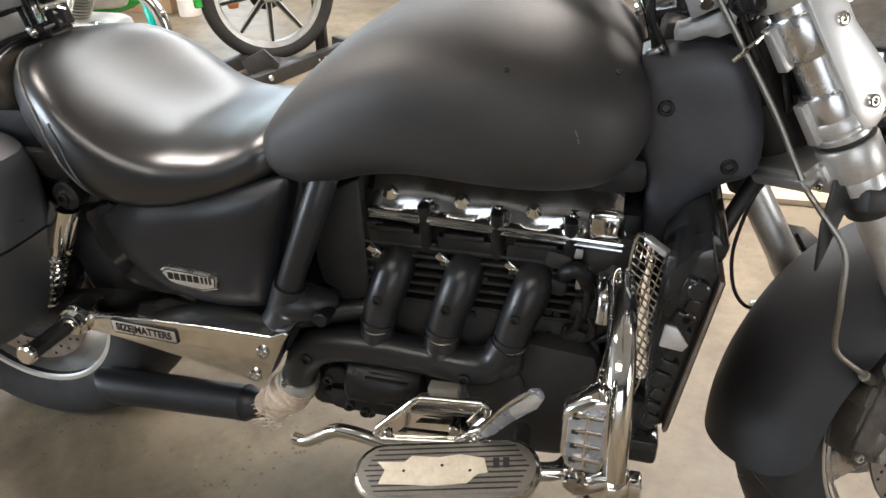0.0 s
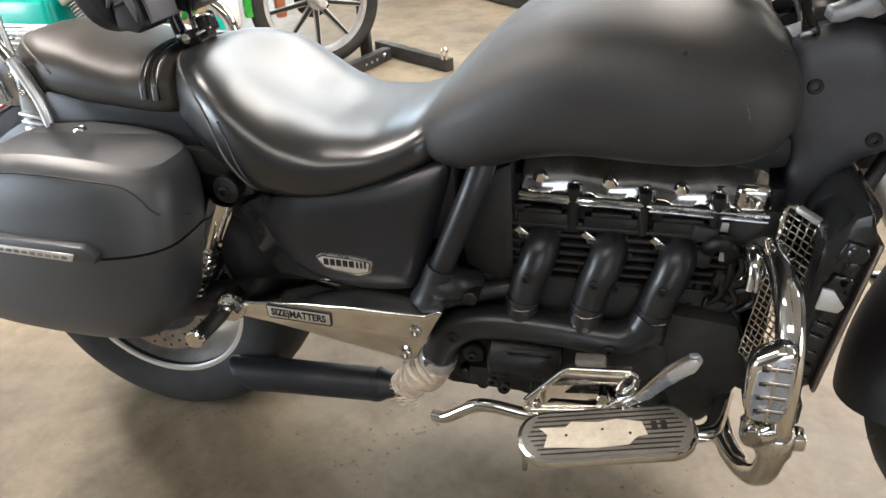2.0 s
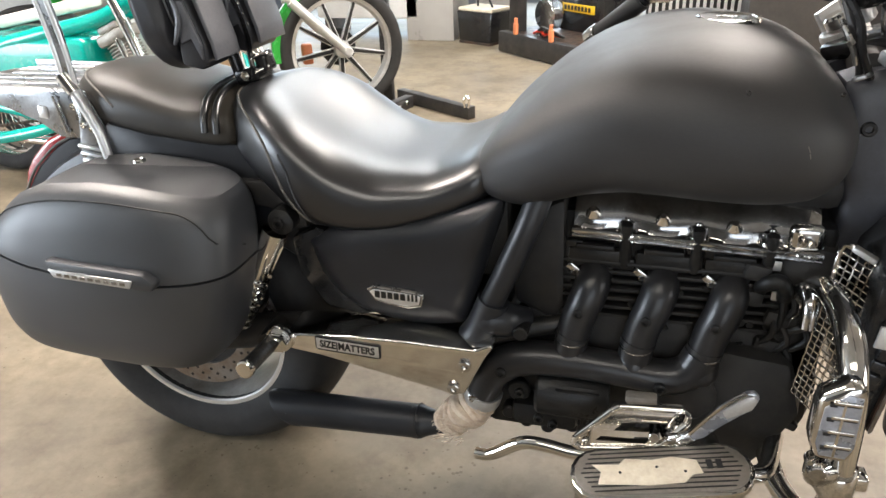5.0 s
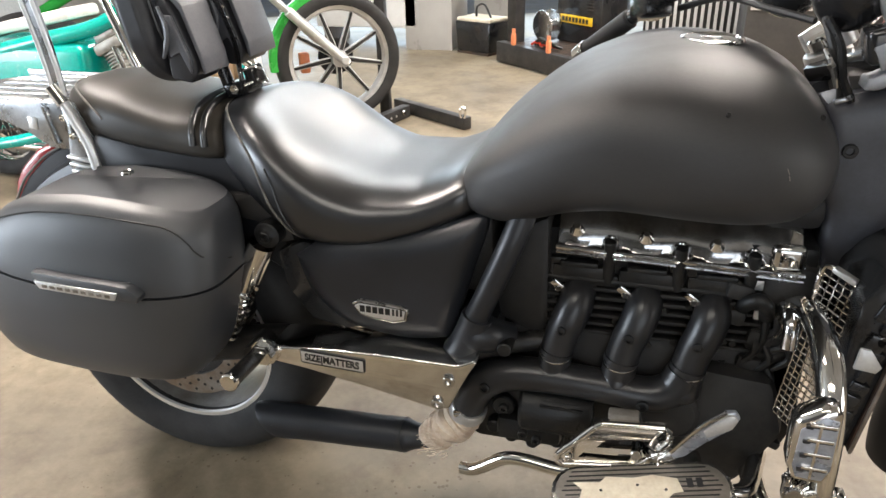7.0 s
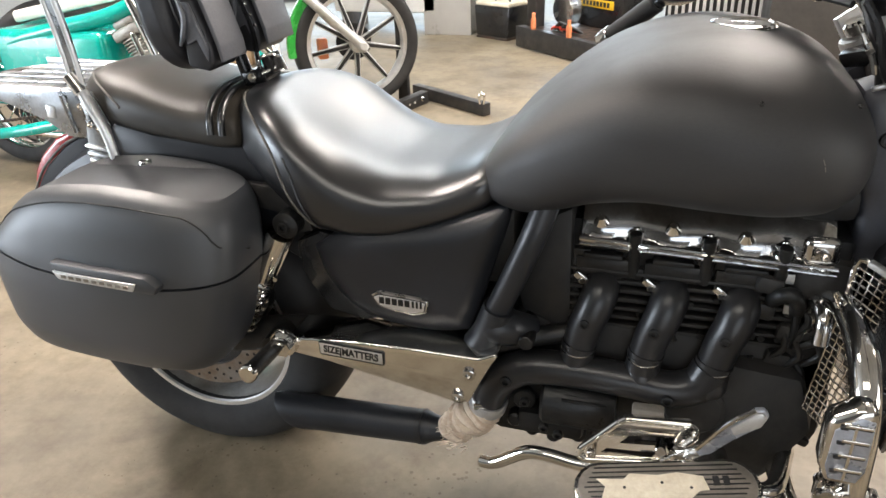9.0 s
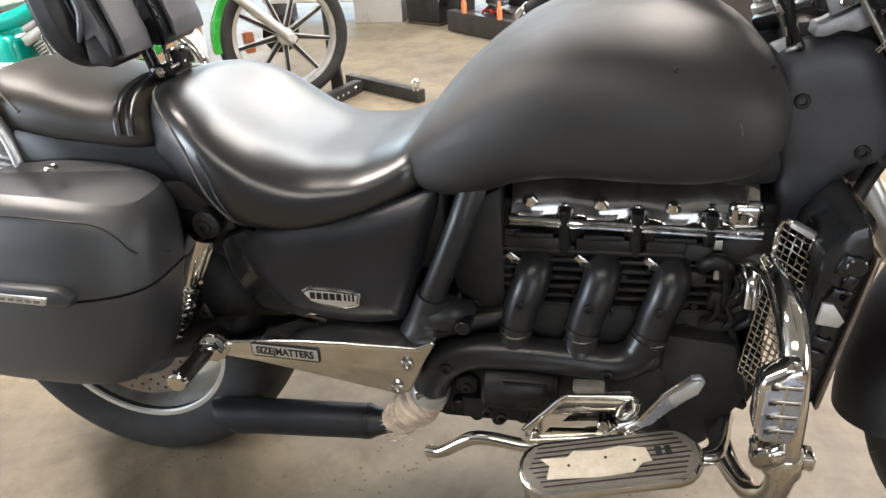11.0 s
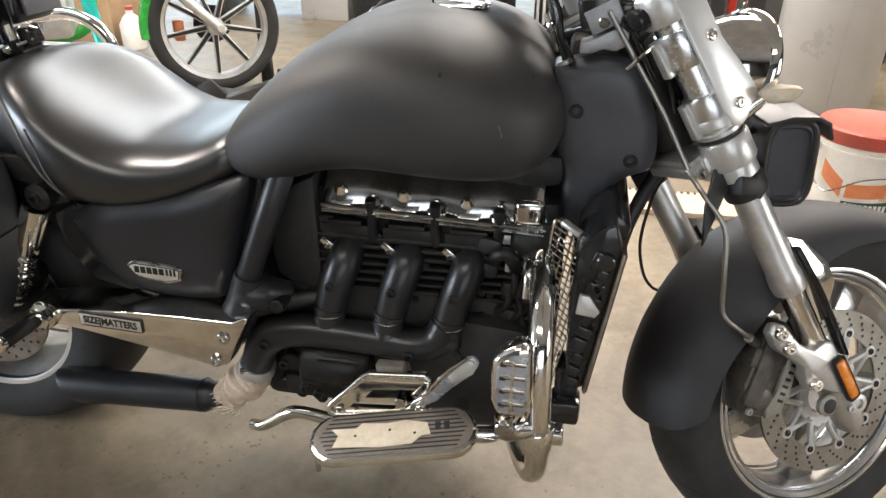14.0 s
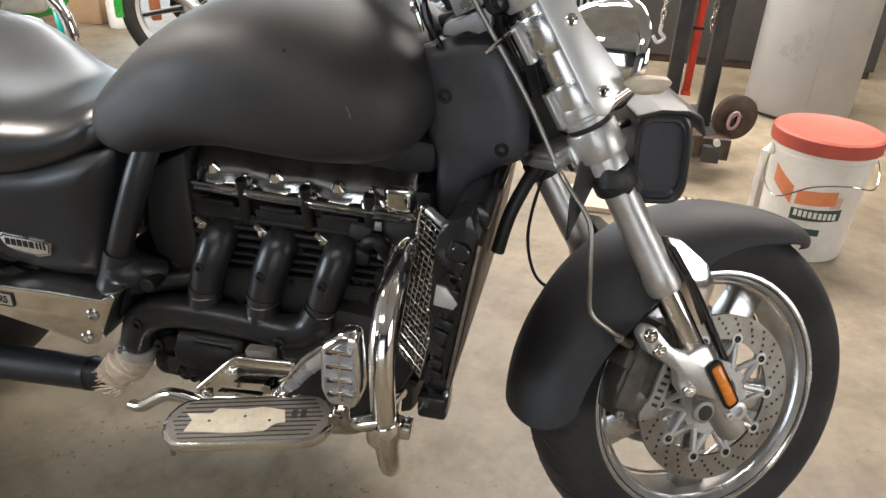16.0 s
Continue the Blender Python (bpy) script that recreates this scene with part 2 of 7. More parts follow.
def concrete(name):
    m = material(name, (0.240, 0.198, 0.136), 0.55, second=(0.140, 0.113, 0.076), scale=1.6, grain=24, bump=0.14, bump_dist=0.002, rough_var=0.12, contrast=(0.32, 0.70))
    nt = m.node_tree
    b = nt.nodes["Principled BSDF"]
    old = b.inputs["Base Color"].links[0].from_socket
    co = nt.nodes.new("ShaderNodeTexCoord")
    blot = node(nt, "ShaderNodeTexNoise", Scale=5.5, Detail=8.0, Roughness=0.7)
    nt.links.new(co.outputs["Object"], blot.inputs["Vector"])
    r1 = nt.nodes.new("ShaderNodeValToRGB")
    r1.color_ramp.elements[0].position, r1.color_ramp.elements[1].position = 0.34, 0.56
    r1.color_ramp.elements[0].color, r1.color_ramp.elements[1].color = (0.54, 0.49, 0.42, 1), (1, 1, 1, 1)
    nt.links.new(blot.outputs["Fac"], r1.inputs[0])
    spots = node(nt, "ShaderNodeTexVoronoi", Scale=16.0)
    nt.links.new(co.outputs["Object"], spots.inputs["Vector"])
    r2 = nt.nodes.new("ShaderNodeValToRGB")
    r2.color_ramp.elements[0].position, r2.color_ramp.elements[1].position = 0.02, 0.06
    r2.color_ramp.elements[0].color, r2.color_ramp.elements[1].color = (0.45, 0.41, 0.37, 1), (1, 1, 1, 1)
    nt.links.new(spots.outputs["Distance"], r2.inputs[0])
    specks = node(nt, "ShaderNodeTexVoronoi", Scale=46.0)
    nt.links.new(co.outputs["Object"], specks.inputs["Vector"])
    where = node(nt, "ShaderNodeTexNoise", Scale=3.0, Detail=3.0)
    nt.links.new(co.outputs["Object"], where.inputs["Vector"])
    reach = node(nt, "ShaderNodeMapRange")
    for key, value in (("From Min", 0.45), ("From Max", 0.72), ("To Min", 0.02), ("To Max", 0.22)):
        reach.inputs[key].default_value = value
    nt.links.new(where.outputs["Fac"], reach.inputs["Value"])
    less = nt.nodes.new("ShaderNodeMath")
    less.operation = "LESS_THAN"
    nt.links.new(specks.outputs["Distance"], less.inputs[0]), nt.links.new(reach.outputs[0], less.inputs[1])
    r3 = nt.nodes.new("ShaderNodeValToRGB")
    r3.color_ramp.elements[0].color, r3.color_ramp.elements[1].color = (1, 1, 1, 1), (0.55, 0.50, 0.45, 1)
    nt.links.new(less.outputs[0], r3.inputs[0])
    m1, m2, m3 = nt.nodes.new("ShaderNodeMix"), nt.nodes.new("ShaderNodeMix"), nt.nodes.new("ShaderNodeMix")
    for k in (m1, m2, m3):
        k.data_type, k.blend_type = "RGBA", "MULTIPLY"
        k.inputs["Factor"].default_value = 0.8
    nt.links.new(old, m1.inputs["A"]), nt.links.new(r1.outputs[0], m1.inputs["B"])
    nt.links.new(m1.outputs["Result"], m2.inputs["A"]), nt.links.new(r2.outputs[0], m2.inputs["B"])
    nt.links.new(m2.outputs["Result"], m3.inputs["A"]), nt.links.new(r3.outputs[0], m3.inputs["B"])
    nt.links.new(m3.outputs["Result"], b.inputs["Base Color"])
    return m


CONCRETE = concrete("stained_concrete")


# ---- shape helpers ----
def mesh_of(name, bm, mat, smooth=40.0):
    bmesh.ops.remove_doubles(bm, verts=bm.verts, dist=1e-6)
    bmesh.ops.recalc_face_normals(bm, faces=bm.faces)
    me = bpy.data.meshes.new(name)
    bm.to_mesh(me)
    bm.free()
    me.materials.append(mat)
    if smooth:
        for p in me.polygons:
            p.use_smooth = True
        me.set_sharp_from_angle(angle=radians(smooth))
    return me


def part(name, bm, mat, parent=None, label="", smooth=40.0, m=None):
    """One mesh object out of a bmesh, under a thing or a part; m: a matrix laid on its vertices."""
    if m is not None:
        bm.transform(m)
    ob = new(name, mesh_of(name, bm, mat, smooth))
    if parent is not None:
        ob.parent = parent
    if label:
        tagged(ob, label)
    return ob


def thing(name, label, category, at=(0, 0, 0), group="", kind=""):
    ob = new(name)
    ob.empty_display_size = 0.1
    ob.location = at
    return tagged(ob, label, category, group, kind)


def join(*parts):
    out = bmesh.new()
    for p in parts:
        me = bpy.data.meshes.new("tmp")
        p.to_mesh(me)
        p.free()
        out.from_mesh(me)
        bpy.data.meshes.remove(me)
    return out


def moved(bm, m):
    bm.transform(m)
    return bm


def box(sx, sy, sz, at=(0, 0, 0), bevel=0.0, seg=2, rot=(0, 0, 0)):
    bm = bmesh.new()
    bmesh.ops.create_cube(bm, size=1)
    bmesh.ops.scale(bm, vec=(sx, sy, sz), verts=bm.verts)
    if bevel:
        bmesh.ops.bevel(bm, geom=list(bm.edges), offset=bevel, segments=seg, profile=0.5, affect="EDGES")
    bm.transform(pose(*at, *rot))
    return bm


def prism(outline, y0, y1, bevel=0.0, seg=2, axis="y"):
    """An outline of (x, z) pushed from y0 to y1."""
    bm = bmesh.new()
    vs = [bm.verts.new((x, y0, z)) for x, z in outline]
    f = bm.faces.new(vs)
    ext = bmesh.ops.extrude_face_region(bm, geom=[f])
    bmesh.ops.translate(bm, vec=(0, y1 - y0, 0), verts=[v for v in ext["geom"] if isinstance(v, bmesh.types.BMVert)])
    bmesh.ops.recalc_face_normals(bm, faces=bm.faces)
    if bevel:
        bmesh.ops.bevel(bm, geom=list(bm.edges), offset=bevel, segments=seg, profile=0.5, affect="EDGES", clamp_overlap=True)
    return bm


def lathe(profile, n=48, closed=False):
    """(radius, y) pairs turned about the y axis; closed: the profile is a ring."""
    bm = bmesh.new()
    rings = []
    for r, y in profile:
        if r < 1e-6:
            rings.append([bm.verts.new((0, y, 0))])
        else:
            rings.append([bm.verts.new((r * math.cos(2 * math.pi * i / n), y, r * math.sin(2 * math.pi * i / n))) for i in range(n)])
    pairs = list(zip(rings, rings[1:])) + ([(rings[-1], rings[0])] if closed else [])
    for a, b in pairs:
        for i in range(n):
            j = (i + 1) % n
            if len(a) == 1 and len(b) == 1:
                continue
            if len(a) == 1:
                bm.faces.new((a[0], b[i], b[j]))
            elif len(b) == 1:
                bm.faces.new((a[i], a[j], b[0]))
            else:
                bm.faces.new((a[i], a[j], b[j], b[i]))
    if not closed:
        for ring in (rings[0], rings[-1]):
            if len(ring) > 2:
                bm.faces.new(ring)
    return bm


def curve(points, per=6):
    """A smooth line through points (Catmull-Rom)."""
    p = [Vector(q) for q in points]
    if len(p) < 3:
        return p
    p = [p[0] * 2 - p[1], *p, p[-1] * 2 - p[-2]]
    out = []
    for i in range(1, len(p) - 2):
        a, b, c, d = p[i - 1], p[i], p[i + 1], p[i + 2]
        for k in range(per):
            t = k / per
            out.append(0.5 * (2 * b + (c - a) * t + (2 * a - 5 * b + 4 * c - d) * t * t + (3 * b - a - 3 * c + d) * t ** 3))
    return out + [p[-2]]


def tube(points, radius, n=14, per=6, flat=1.0, cap=True):
    """A round bar along a smooth line; radius: one number, or one per point."""
    line = curve(points, per)
    radii = list(radius) if isinstance(radius, (list, tuple)) else [radius] * len(points)
    bm = bmesh.new()
    rings, up = [], None
    for i, c in enumerate(line):
        d = (line[min(i + 1, len(line) - 1)] - line[max(i - 1, 0)]).normalized()
        if up is None:
            up = d.orthogonal().normalized() if abs(d.z) > 0.9 else Vector((0, 0, 1))
        up = (up - d * up.dot(d)).normalized()
        side = d.cross(up)
        s = i / max(1, len(line) - 1) * (len(radii) - 1)
        k = min(int(s), len(radii) - 2) if len(radii) > 1 else 0
        r = radii[k] + (radii[k + 1] - radii[k]) * (s - k) if len(radii) > 1 else radii[0]
        rings.append([bm.verts.new(c + up * (r * flat * math.cos(2 * math.pi * j / n)) + side * (r * math.sin(2 * math.pi * j / n))) for j in range(n)])
    for a, b in zip(rings, rings[1:]):
        for j in range(n):
            bm.faces.new((a[j], a[(j + 1) % n], b[(j + 1) % n], b[j]))
    if cap:
        bm.faces.new(rings[0]), bm.faces.new(rings[-1])
    return bm


def loft(rings):
    """Skin over rings of points, all of one length, with closed ends."""
    bm = bmesh.new()
    vs = [[bm.verts.new(p) for p in ring] for ring in rings]
    n = len(vs[0])
    for a, b in zip(vs, vs[1:]):
        for j in range(n):
            bm.faces.new((a[j], a[(j + 1) % n], b[(j + 1) % n], b[j]))
    bm.faces.new(vs[0]), bm.faces.new(vs[-1])
    return bm


def spline(xs, ys, x):
    """Smooth (monotone) interpolation of a table."""
    xs, ys = list(xs), list(ys)
    n = len(xs)
    if x <= xs[0]:
        return ys[0]
    if x >= xs[-1]:
        return ys[-1]
    d = [(ys[i + 1] - ys[i]) / (xs[i + 1] - xs[i]) for i in range(n - 1)]
    m = [d[0]] + [0 if d[i - 1] * d[i] <= 0 else 2 * d[i - 1] * d[i] / (d[i - 1] + d[i]) for i in range(1, n - 1)] + [d[-1]]
    i = max(k for k in range(n - 1) if xs[k] <= x)
    h = xs[i + 1] - xs[i]
    t = (x - xs[i]) / h
    return (2 * t ** 3 - 3 * t * t + 1) * ys[i] + (t ** 3 - 2 * t * t + t) * h * m[i] + (-2 * t ** 3 + 3 * t * t) * ys[i + 1] + (t ** 3 - t * t) * h * m[i + 1]


def spow(v, e):
    return math.copysign(abs(v) ** e, v)


def frame_to(a, b):
    """The pose that lays the y axis along a to b, at a."""
    d = (Vector(b) - Vector(a)).normalized()
    return Matrix.Translation(a) @ d.to_track_quat("Y", "Z").to_matrix().to_4x4()


def rod(a, b, profile, n=24):
    """A turned piece from a towards b: profile of (radius, way from a)."""
    return moved(lathe(profile, n), frame_to(a, b))


def bar(a, b, r, n=16, bevel=0.0):
    length = (Vector(b) - Vector(a)).length
    e = bevel or r * 0.15
    return rod(a, b, [(0, 0), (r - e, 0), (r, e), (r, length - e), (r - e, length), (0, length)], n)


def bolt(at, r=0.008, out=(0, -1, 0), h=0.005, socket=True):
    o = Vector(out)
    a = Vector(at)
    pr = [(0, 0), (r, 0), (r, h * 0.8), (r * 0.85, h)]
    pr += [(r * 0.5, h), (r * 0.45, h * 0.3), (0, h * 0.3)] if socket else [(0, h)]
    return rod(a, a + o, pr, 14)


def letters(name, text, size, mat, m, parent, thick=0.0008, bold=0.0):
    """Raised lettering in the built-in font, as a mesh."""
    cu = bpy.data.curves.new(name, "FONT")
    cu.body, cu.size, cu.extrude, cu.align_x, cu.align_y = text, size, thick, "CENTER", "CENTER"
    cu.offset = bold
    tmp = bpy.data.objects.new("tmp", cu)
    me = bpy.data.meshes.new_from_object(tmp)
    bpy.data.objects.remove(tmp)
    me.transform(m)
    me.materials.append(mat)
    ob = new(name, me)
    ob.parent = parent
    return ob


UPRIGHT = Matrix(((1, 0, 0, 0), (0, 0, -1, 0), (0, 1, 0, 0), (0, 0, 0, 1)))  # lettering that faces the -y side

# ---- the garage ----
part("floor", box(16, 16, 0.2, (1.0, 1.0, -0.1)), CONCRETE, None, smooth=0)
tagged(bpy.data.objects["floor"], "bare stained concrete garage floor", "floor", kind="structure")
def walled(name, bm, mat, label):
    return tagged(part(name, bm, mat, None, smooth=0), label, name.split("_")[0], kind="structure")


# the far wall has a wide open roller door that lets the daylight in
walled("wall_north", join(box(0.9, 0.15, 3.0, (-5.45, 7.0, 1.5)), box(5.7, 0.15, 3.0, (4.05, 7.0, 1.5)), box(6.2, 0.15, 0.45, (-1.9, 7.0, 2.775))), WALLPAINT, "off-white garage wall with an open roller door")
# unseen side wall: an assumed doorway to the yard, for bluish fill light
walled("wall_west", join(box(0.15, 8.35, 3.0, (-5.9, 2.75, 1.5)), box(0.15, 1.0, 3.0, (-5.9, -4.42, 1.5)), box(0.15, 2.5, 0.7, (-5.9, -2.67, 2.65))), WALLPAINT, "off-white painted garage side wall with an assumed doorway")
# unseen wall; its opening is added for side fill and the bracket's glare
walled("wall_east", join(box(0.15, 7.2, 3.0, (6.9, 3.32, 1.5)), box(0.15, 2.25, 3.0, (6.9, -3.80, 1.5)), box(0.15, 2.4, 0.7, (6.9, -1.48, 2.65)), box(0.15, 2.4, 0.4, (6.9, -1.48, 0.2))), DARKWALL, "dark garage side wall with an added fill-light opening")
# ceiling out of view; its grey is chosen for the light it bounces
walled("ceiling", box(13.2, 12.3, 0.15, (0.5, 1.0, 3.08)), CEILINGPAINT, "unseen garage ceiling, toned for overhead bounce")
# behind the camera, unseen: kept dark, with an opening added for fill light
walled("wall_south", join(box(6.9, 0.15, 3.0, (-2.55, -5.0, 1.5)), box(2.9, 0.15, 3.0, (5.55, -5.0, 1.5)), box(3.2, 0.15, 0.85, (2.5, -5.0, 2.575))), DARKWALL, "unseen dark garage wall with an added fill-light opening")
walled("ground_front", box(60, 20, 0.2, (0, -14.0, -0.12)), CONCRETE, "unseen concrete ground before the added opening")
walled("ground_beside", box(20, 40, 0.2, (-16.2, 1.0, -0.12)), CONCRETE, "concrete yard outside the side doorway")
walled("ground_outside", box(60, 40, 0.2, (0, 29.05, -0.12)), CONCRETE, "concrete yard outside the open door")


# assumed strip lights out of view, standing for the overhead light
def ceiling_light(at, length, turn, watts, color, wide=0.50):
    t = thing("ceiling_light", "long white ceiling strip light, assumed out of view", "lamp", at, group="ceiling strip lights")
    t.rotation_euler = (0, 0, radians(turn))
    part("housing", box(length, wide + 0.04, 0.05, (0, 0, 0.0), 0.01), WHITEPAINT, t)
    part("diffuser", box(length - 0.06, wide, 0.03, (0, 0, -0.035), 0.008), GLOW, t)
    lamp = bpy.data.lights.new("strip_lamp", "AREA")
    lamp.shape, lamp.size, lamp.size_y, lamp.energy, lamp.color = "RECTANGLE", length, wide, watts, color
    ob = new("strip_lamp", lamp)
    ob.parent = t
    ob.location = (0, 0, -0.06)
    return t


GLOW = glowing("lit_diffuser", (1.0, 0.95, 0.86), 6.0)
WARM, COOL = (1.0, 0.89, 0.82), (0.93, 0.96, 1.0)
# placed, sized and turned to put highlights on the seat and tank
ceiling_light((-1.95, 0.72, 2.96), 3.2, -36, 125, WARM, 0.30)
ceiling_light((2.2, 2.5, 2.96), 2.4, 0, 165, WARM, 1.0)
# further unseen strips, added for back, right and near-side fill
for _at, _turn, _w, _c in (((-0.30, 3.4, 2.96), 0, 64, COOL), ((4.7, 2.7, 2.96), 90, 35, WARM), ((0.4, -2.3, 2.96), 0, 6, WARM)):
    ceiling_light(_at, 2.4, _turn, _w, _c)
area_lamp("door_daylight", (-1.9, 6.9, 1.3), (-0.5, 0, 0.9), 6.0, 2.4, 175, (0.74, 0.88, 1.0))
# bluish fill for bag and seat, set in the assumed doorway
area_lamp("left_daylight_fill", (-5.8, -2.67, 1.2), (0.5, -0.6, 0.7), 2.4, 2.2, 210, (0.78, 0.88, 1.0))
# low fill for the near side of the bike; no such door is known
area_lamp("front_fill_light", (2.5, -4.9, 1.08), (1.2, 0, 0.75), 3.1, 2.1, 28, (0.86, 0.91, 1.0))
# fill from the right, placed to glare in the lamp bracket
area_lamp("right_fill_light", (6.8, -1.48, 1.35), (1.5, -0.3, 0.6), 2.3, 1.8, 60, (1.0, 0.97, 0.95))

# ---- the black cruiser motorcycle ----
bike = thing("motorcycle", "matte black three-cylinder cruiser motorcycle with chrome trim and hard saddlebags", "motorcycle", (0.8, 0, 0))
BIKE = pose(-0.8, 0, 0)  # parts are drawn in the garage's own metres


def bp(name, bm, mat, parent=None, label="", smooth=40.0, m=None):
    ob = part(name, bm, mat, None, label, smooth, m)
    if parent is None or parent is bike:
        ob.data.transform(BIKE)
        ob.parent = bike
    else:
        ob.data.transform(BIKE)
        ob.parent = parent
    return ob


# fuel tank
TX = (0.600, 0.620, 0.650, 0.690, 0.740, 0.800, 0.870, 0.950, 1.030, 1.090, 1.130, 1.155, 1.168)
TTOP = (0.745, 0.775, 0.812, 0.850, 0.890, 0.925, 0.950, 0.960, 0.950, 0.925, 0.892, 0.855, 0.815)
TBOT = (0.725, 0.700, 0.683, 0.677, 0.690, 0.712, 0.722, 0.718, 0.714, 0.718, 0.735, 0.765, 0.795)
TWID = (0.110, 0.165, 0.198, 0.218, 0.238, 0.258, 0.272, 0.278, 0.268, 0.245, 0.212, 0.160, 0.080)


def tank_ring(x, n=56):
    top, bot, w = spline(TX, TTOP, x), spline(TX, TBOT, x), spline(TX, TWID, x)
    zc, out = bot + (top - bot) * 0.46, []
    for i in range(n):
        a = 2 * math.pi * i / n
        e = 2 / (3.3 - 0.8 * min(1, max(0, (x - 0.78) / 0.25))) if math.sin(a) > 0 else 2 / 2.9
        h = (top - zc) if math.sin(a) > 0 else (zc - bot)
        out.append((x, w * spow(math.cos(a), e), zc + h * spow(math.sin(a), e)))
    return out


tank = bp("fuel_tank", loft([tank_ring(0.600 + 0.568 * (0.5 - 0.5 * math.cos(math.pi * i / 44))) for i in range(45)]), PRIMER, label="matte black fuel tank with brush marks")
bp("filler_cap", join(moved(lathe([(0, 0), (0.046, 0), (0.050, 0.002), (0.049, 0.006), (0.042, 0.0075), (0.040, 0.0055), (0, 0.0055)], 40), pose(0.978, 0, 0.9525, 90)),
                      box(0.034, 0.008, 0.003, (0.978, 0, 0.959), 0.001)), OLDCHROME, tank, "flush chrome filler cap")
for _x, _y, _z in ((0.993, -0.2555, 0.906), (1.115, -0.196, 0.893)):
    bp("screw_hole", bolt((_x, _y + 0.002, _z - 0.002), 0.0034, (0.0, -0.75, 0.66), 0.003), DARK, tank)



def tank_y(x, z):
    """The near side of the tank's skin at a length and a height."""
    pts = [p for p in tank_ring(x, 240) if p[1] < 0]
    return min(pts, key=lambda p: abs(p[2] - z))[1]


def tank_mark(x0, z0, x1, z1, r, mat):
    pts = [(x0 + (x1 - x0) * k / 4, tank_y(x0 + (x1 - x0) * k / 4, z0 + (z1 - z0) * k / 4) + 0.3 * r, z0 + (z1 - z0) * k / 4) for k in range(5)]
    bp("paint_scratch", tube(pts, [r * 0.4, r, r * 0.7, r, r * 0.3], 6, 1), mat, tank, "pale scratch in the paint")


for _a in ((1.074, 0.838, 1.078, 0.829), (1.078, 0.828, 1.080, 0.820)):
    tank_mark(*_a, 0.0008, BOARD)
# seats
def cushion(xs, tops, bots, wids, sweep, n=48, steps=40, crown=2.6, dish=lambda x: 0.0, base=3.2):
    rings = []
    for i in range(steps + 1):
        u = 0.5 - 0.5 * math.cos(math.pi * i / steps)
        x = xs[0] + (xs[-1] - xs[0]) * u
        top, bot, w = spline(xs, tops, x), spline(xs, bots, x), spline(xs, wids, x)
        ring, zc = [], bot + (top - bot) * 0.42
        for k in range(n):
            a = 2 * math.pi * k / n
            e = 2 / crown if math.sin(a) > 0 else 2 / base
            h = (top - zc) if math.sin(a) > 0 else (zc - bot)
            y = w * spow(math.cos(a), e)
            z = zc + h * spow(math.sin(a), e)
            q = abs(y) / w
            if math.sin(a) > 0 and q < 0.8:
                z -= dish(x) * (1 - (q / 0.8) ** 2) ** 1.5
            ring.append((x + sweep(u, y), y, z))
        rings.append(ring)
    return loft(rings)


SX = (0.105, 0.120, 0.150, 0.190, 0.240, 0.300, 0.370, 0.450, 0.520, 0.580, 0.620, 0.640)
STOP = (0.775, 0.812, 0.838, 0.846, 0.832, 0.796, 0.757, 0.736, 0.736, 0.752, 0.772, 0.774)
SBOT = (0.760, 0.735, 0.705, 0.672, 0.640, 0.618, 0.612, 0.618, 0.638, 0.660, 0.680, 0.692)
SWID = (0.060, 0.120, 0.165, 0.195, 0.212, 0.218, 0.215, 0.208, 0.200, 0.192, 0.186, 0.172)
seat = bp("rider_seat", cushion(SX, STOP, SBOT, SWID, lambda u, y: 0.10 * (1 - u) ** 2 * (y / 0.2) ** 2, n=96, crown=2.9, dish=lambda x: 0.010 * math.exp(-((x - 0.40) / 0.15) ** 2)), LEATHER, label="glossy black leather bucket seat with piping")


PX = (-0.235, -0.225, -0.200, -0.150, -0.080, 0.000, 0.060, 0.110, 0.140, 0.155)
PTOP = (0.790, 0.830, 0.856, 0.868, 0.866, 0.850, 0.838, 0.836, 0.832, 0.815)
PBOT = (0.780, 0.772, 0.765, 0.758, 0.750, 0.744, 0.740, 0.738, 0.740, 0.748)
PWID = (0.050, 0.085, 0.115, 0.135, 0.145, 0.150, 0.152, 0.155, 0.152, 0.135)
pillion = bp("pillion_seat", cushion(PX, PTOP, PBOT, PWID, lambda u, y: 0.07 * (1 - u) ** 2 * (y / 0.13) ** 2 + 0.03 * u * (y / 0.15) ** 2), DUSTYLEATHER, label="black leather pillion pad with ribbed front")
# ribs across the front of the pillion pad
for _x in (0.095, 0.118):
    _l = []
    for _k in range(17):
        _a = math.pi * (_k / 16)
        _w, _t, _b = spline(PX, PWID, _x), spline(PX, PTOP, _x), spline(PX, PBOT, _x)
        _zc = _b + (_t - _b) * 0.42
        _y = (_w + 0.001) * spow(-math.cos(_a), 2 / 2.6)
        _u = (_x - PX[0]) / (PX[-1] - PX[0])
        _l.append((_x + 0.03 * _u * (_y / 0.15) ** 2 + 0.07 * (1 - _u) ** 2 * (_y / 0.13) ** 2, _y, _zc + (_t - _zc + 0.001) * math.sin(_a) ** (2 / 2.6)))
    bp("rib", tube(_l, 0.0065, 10, 2), LEATHER, pillion)
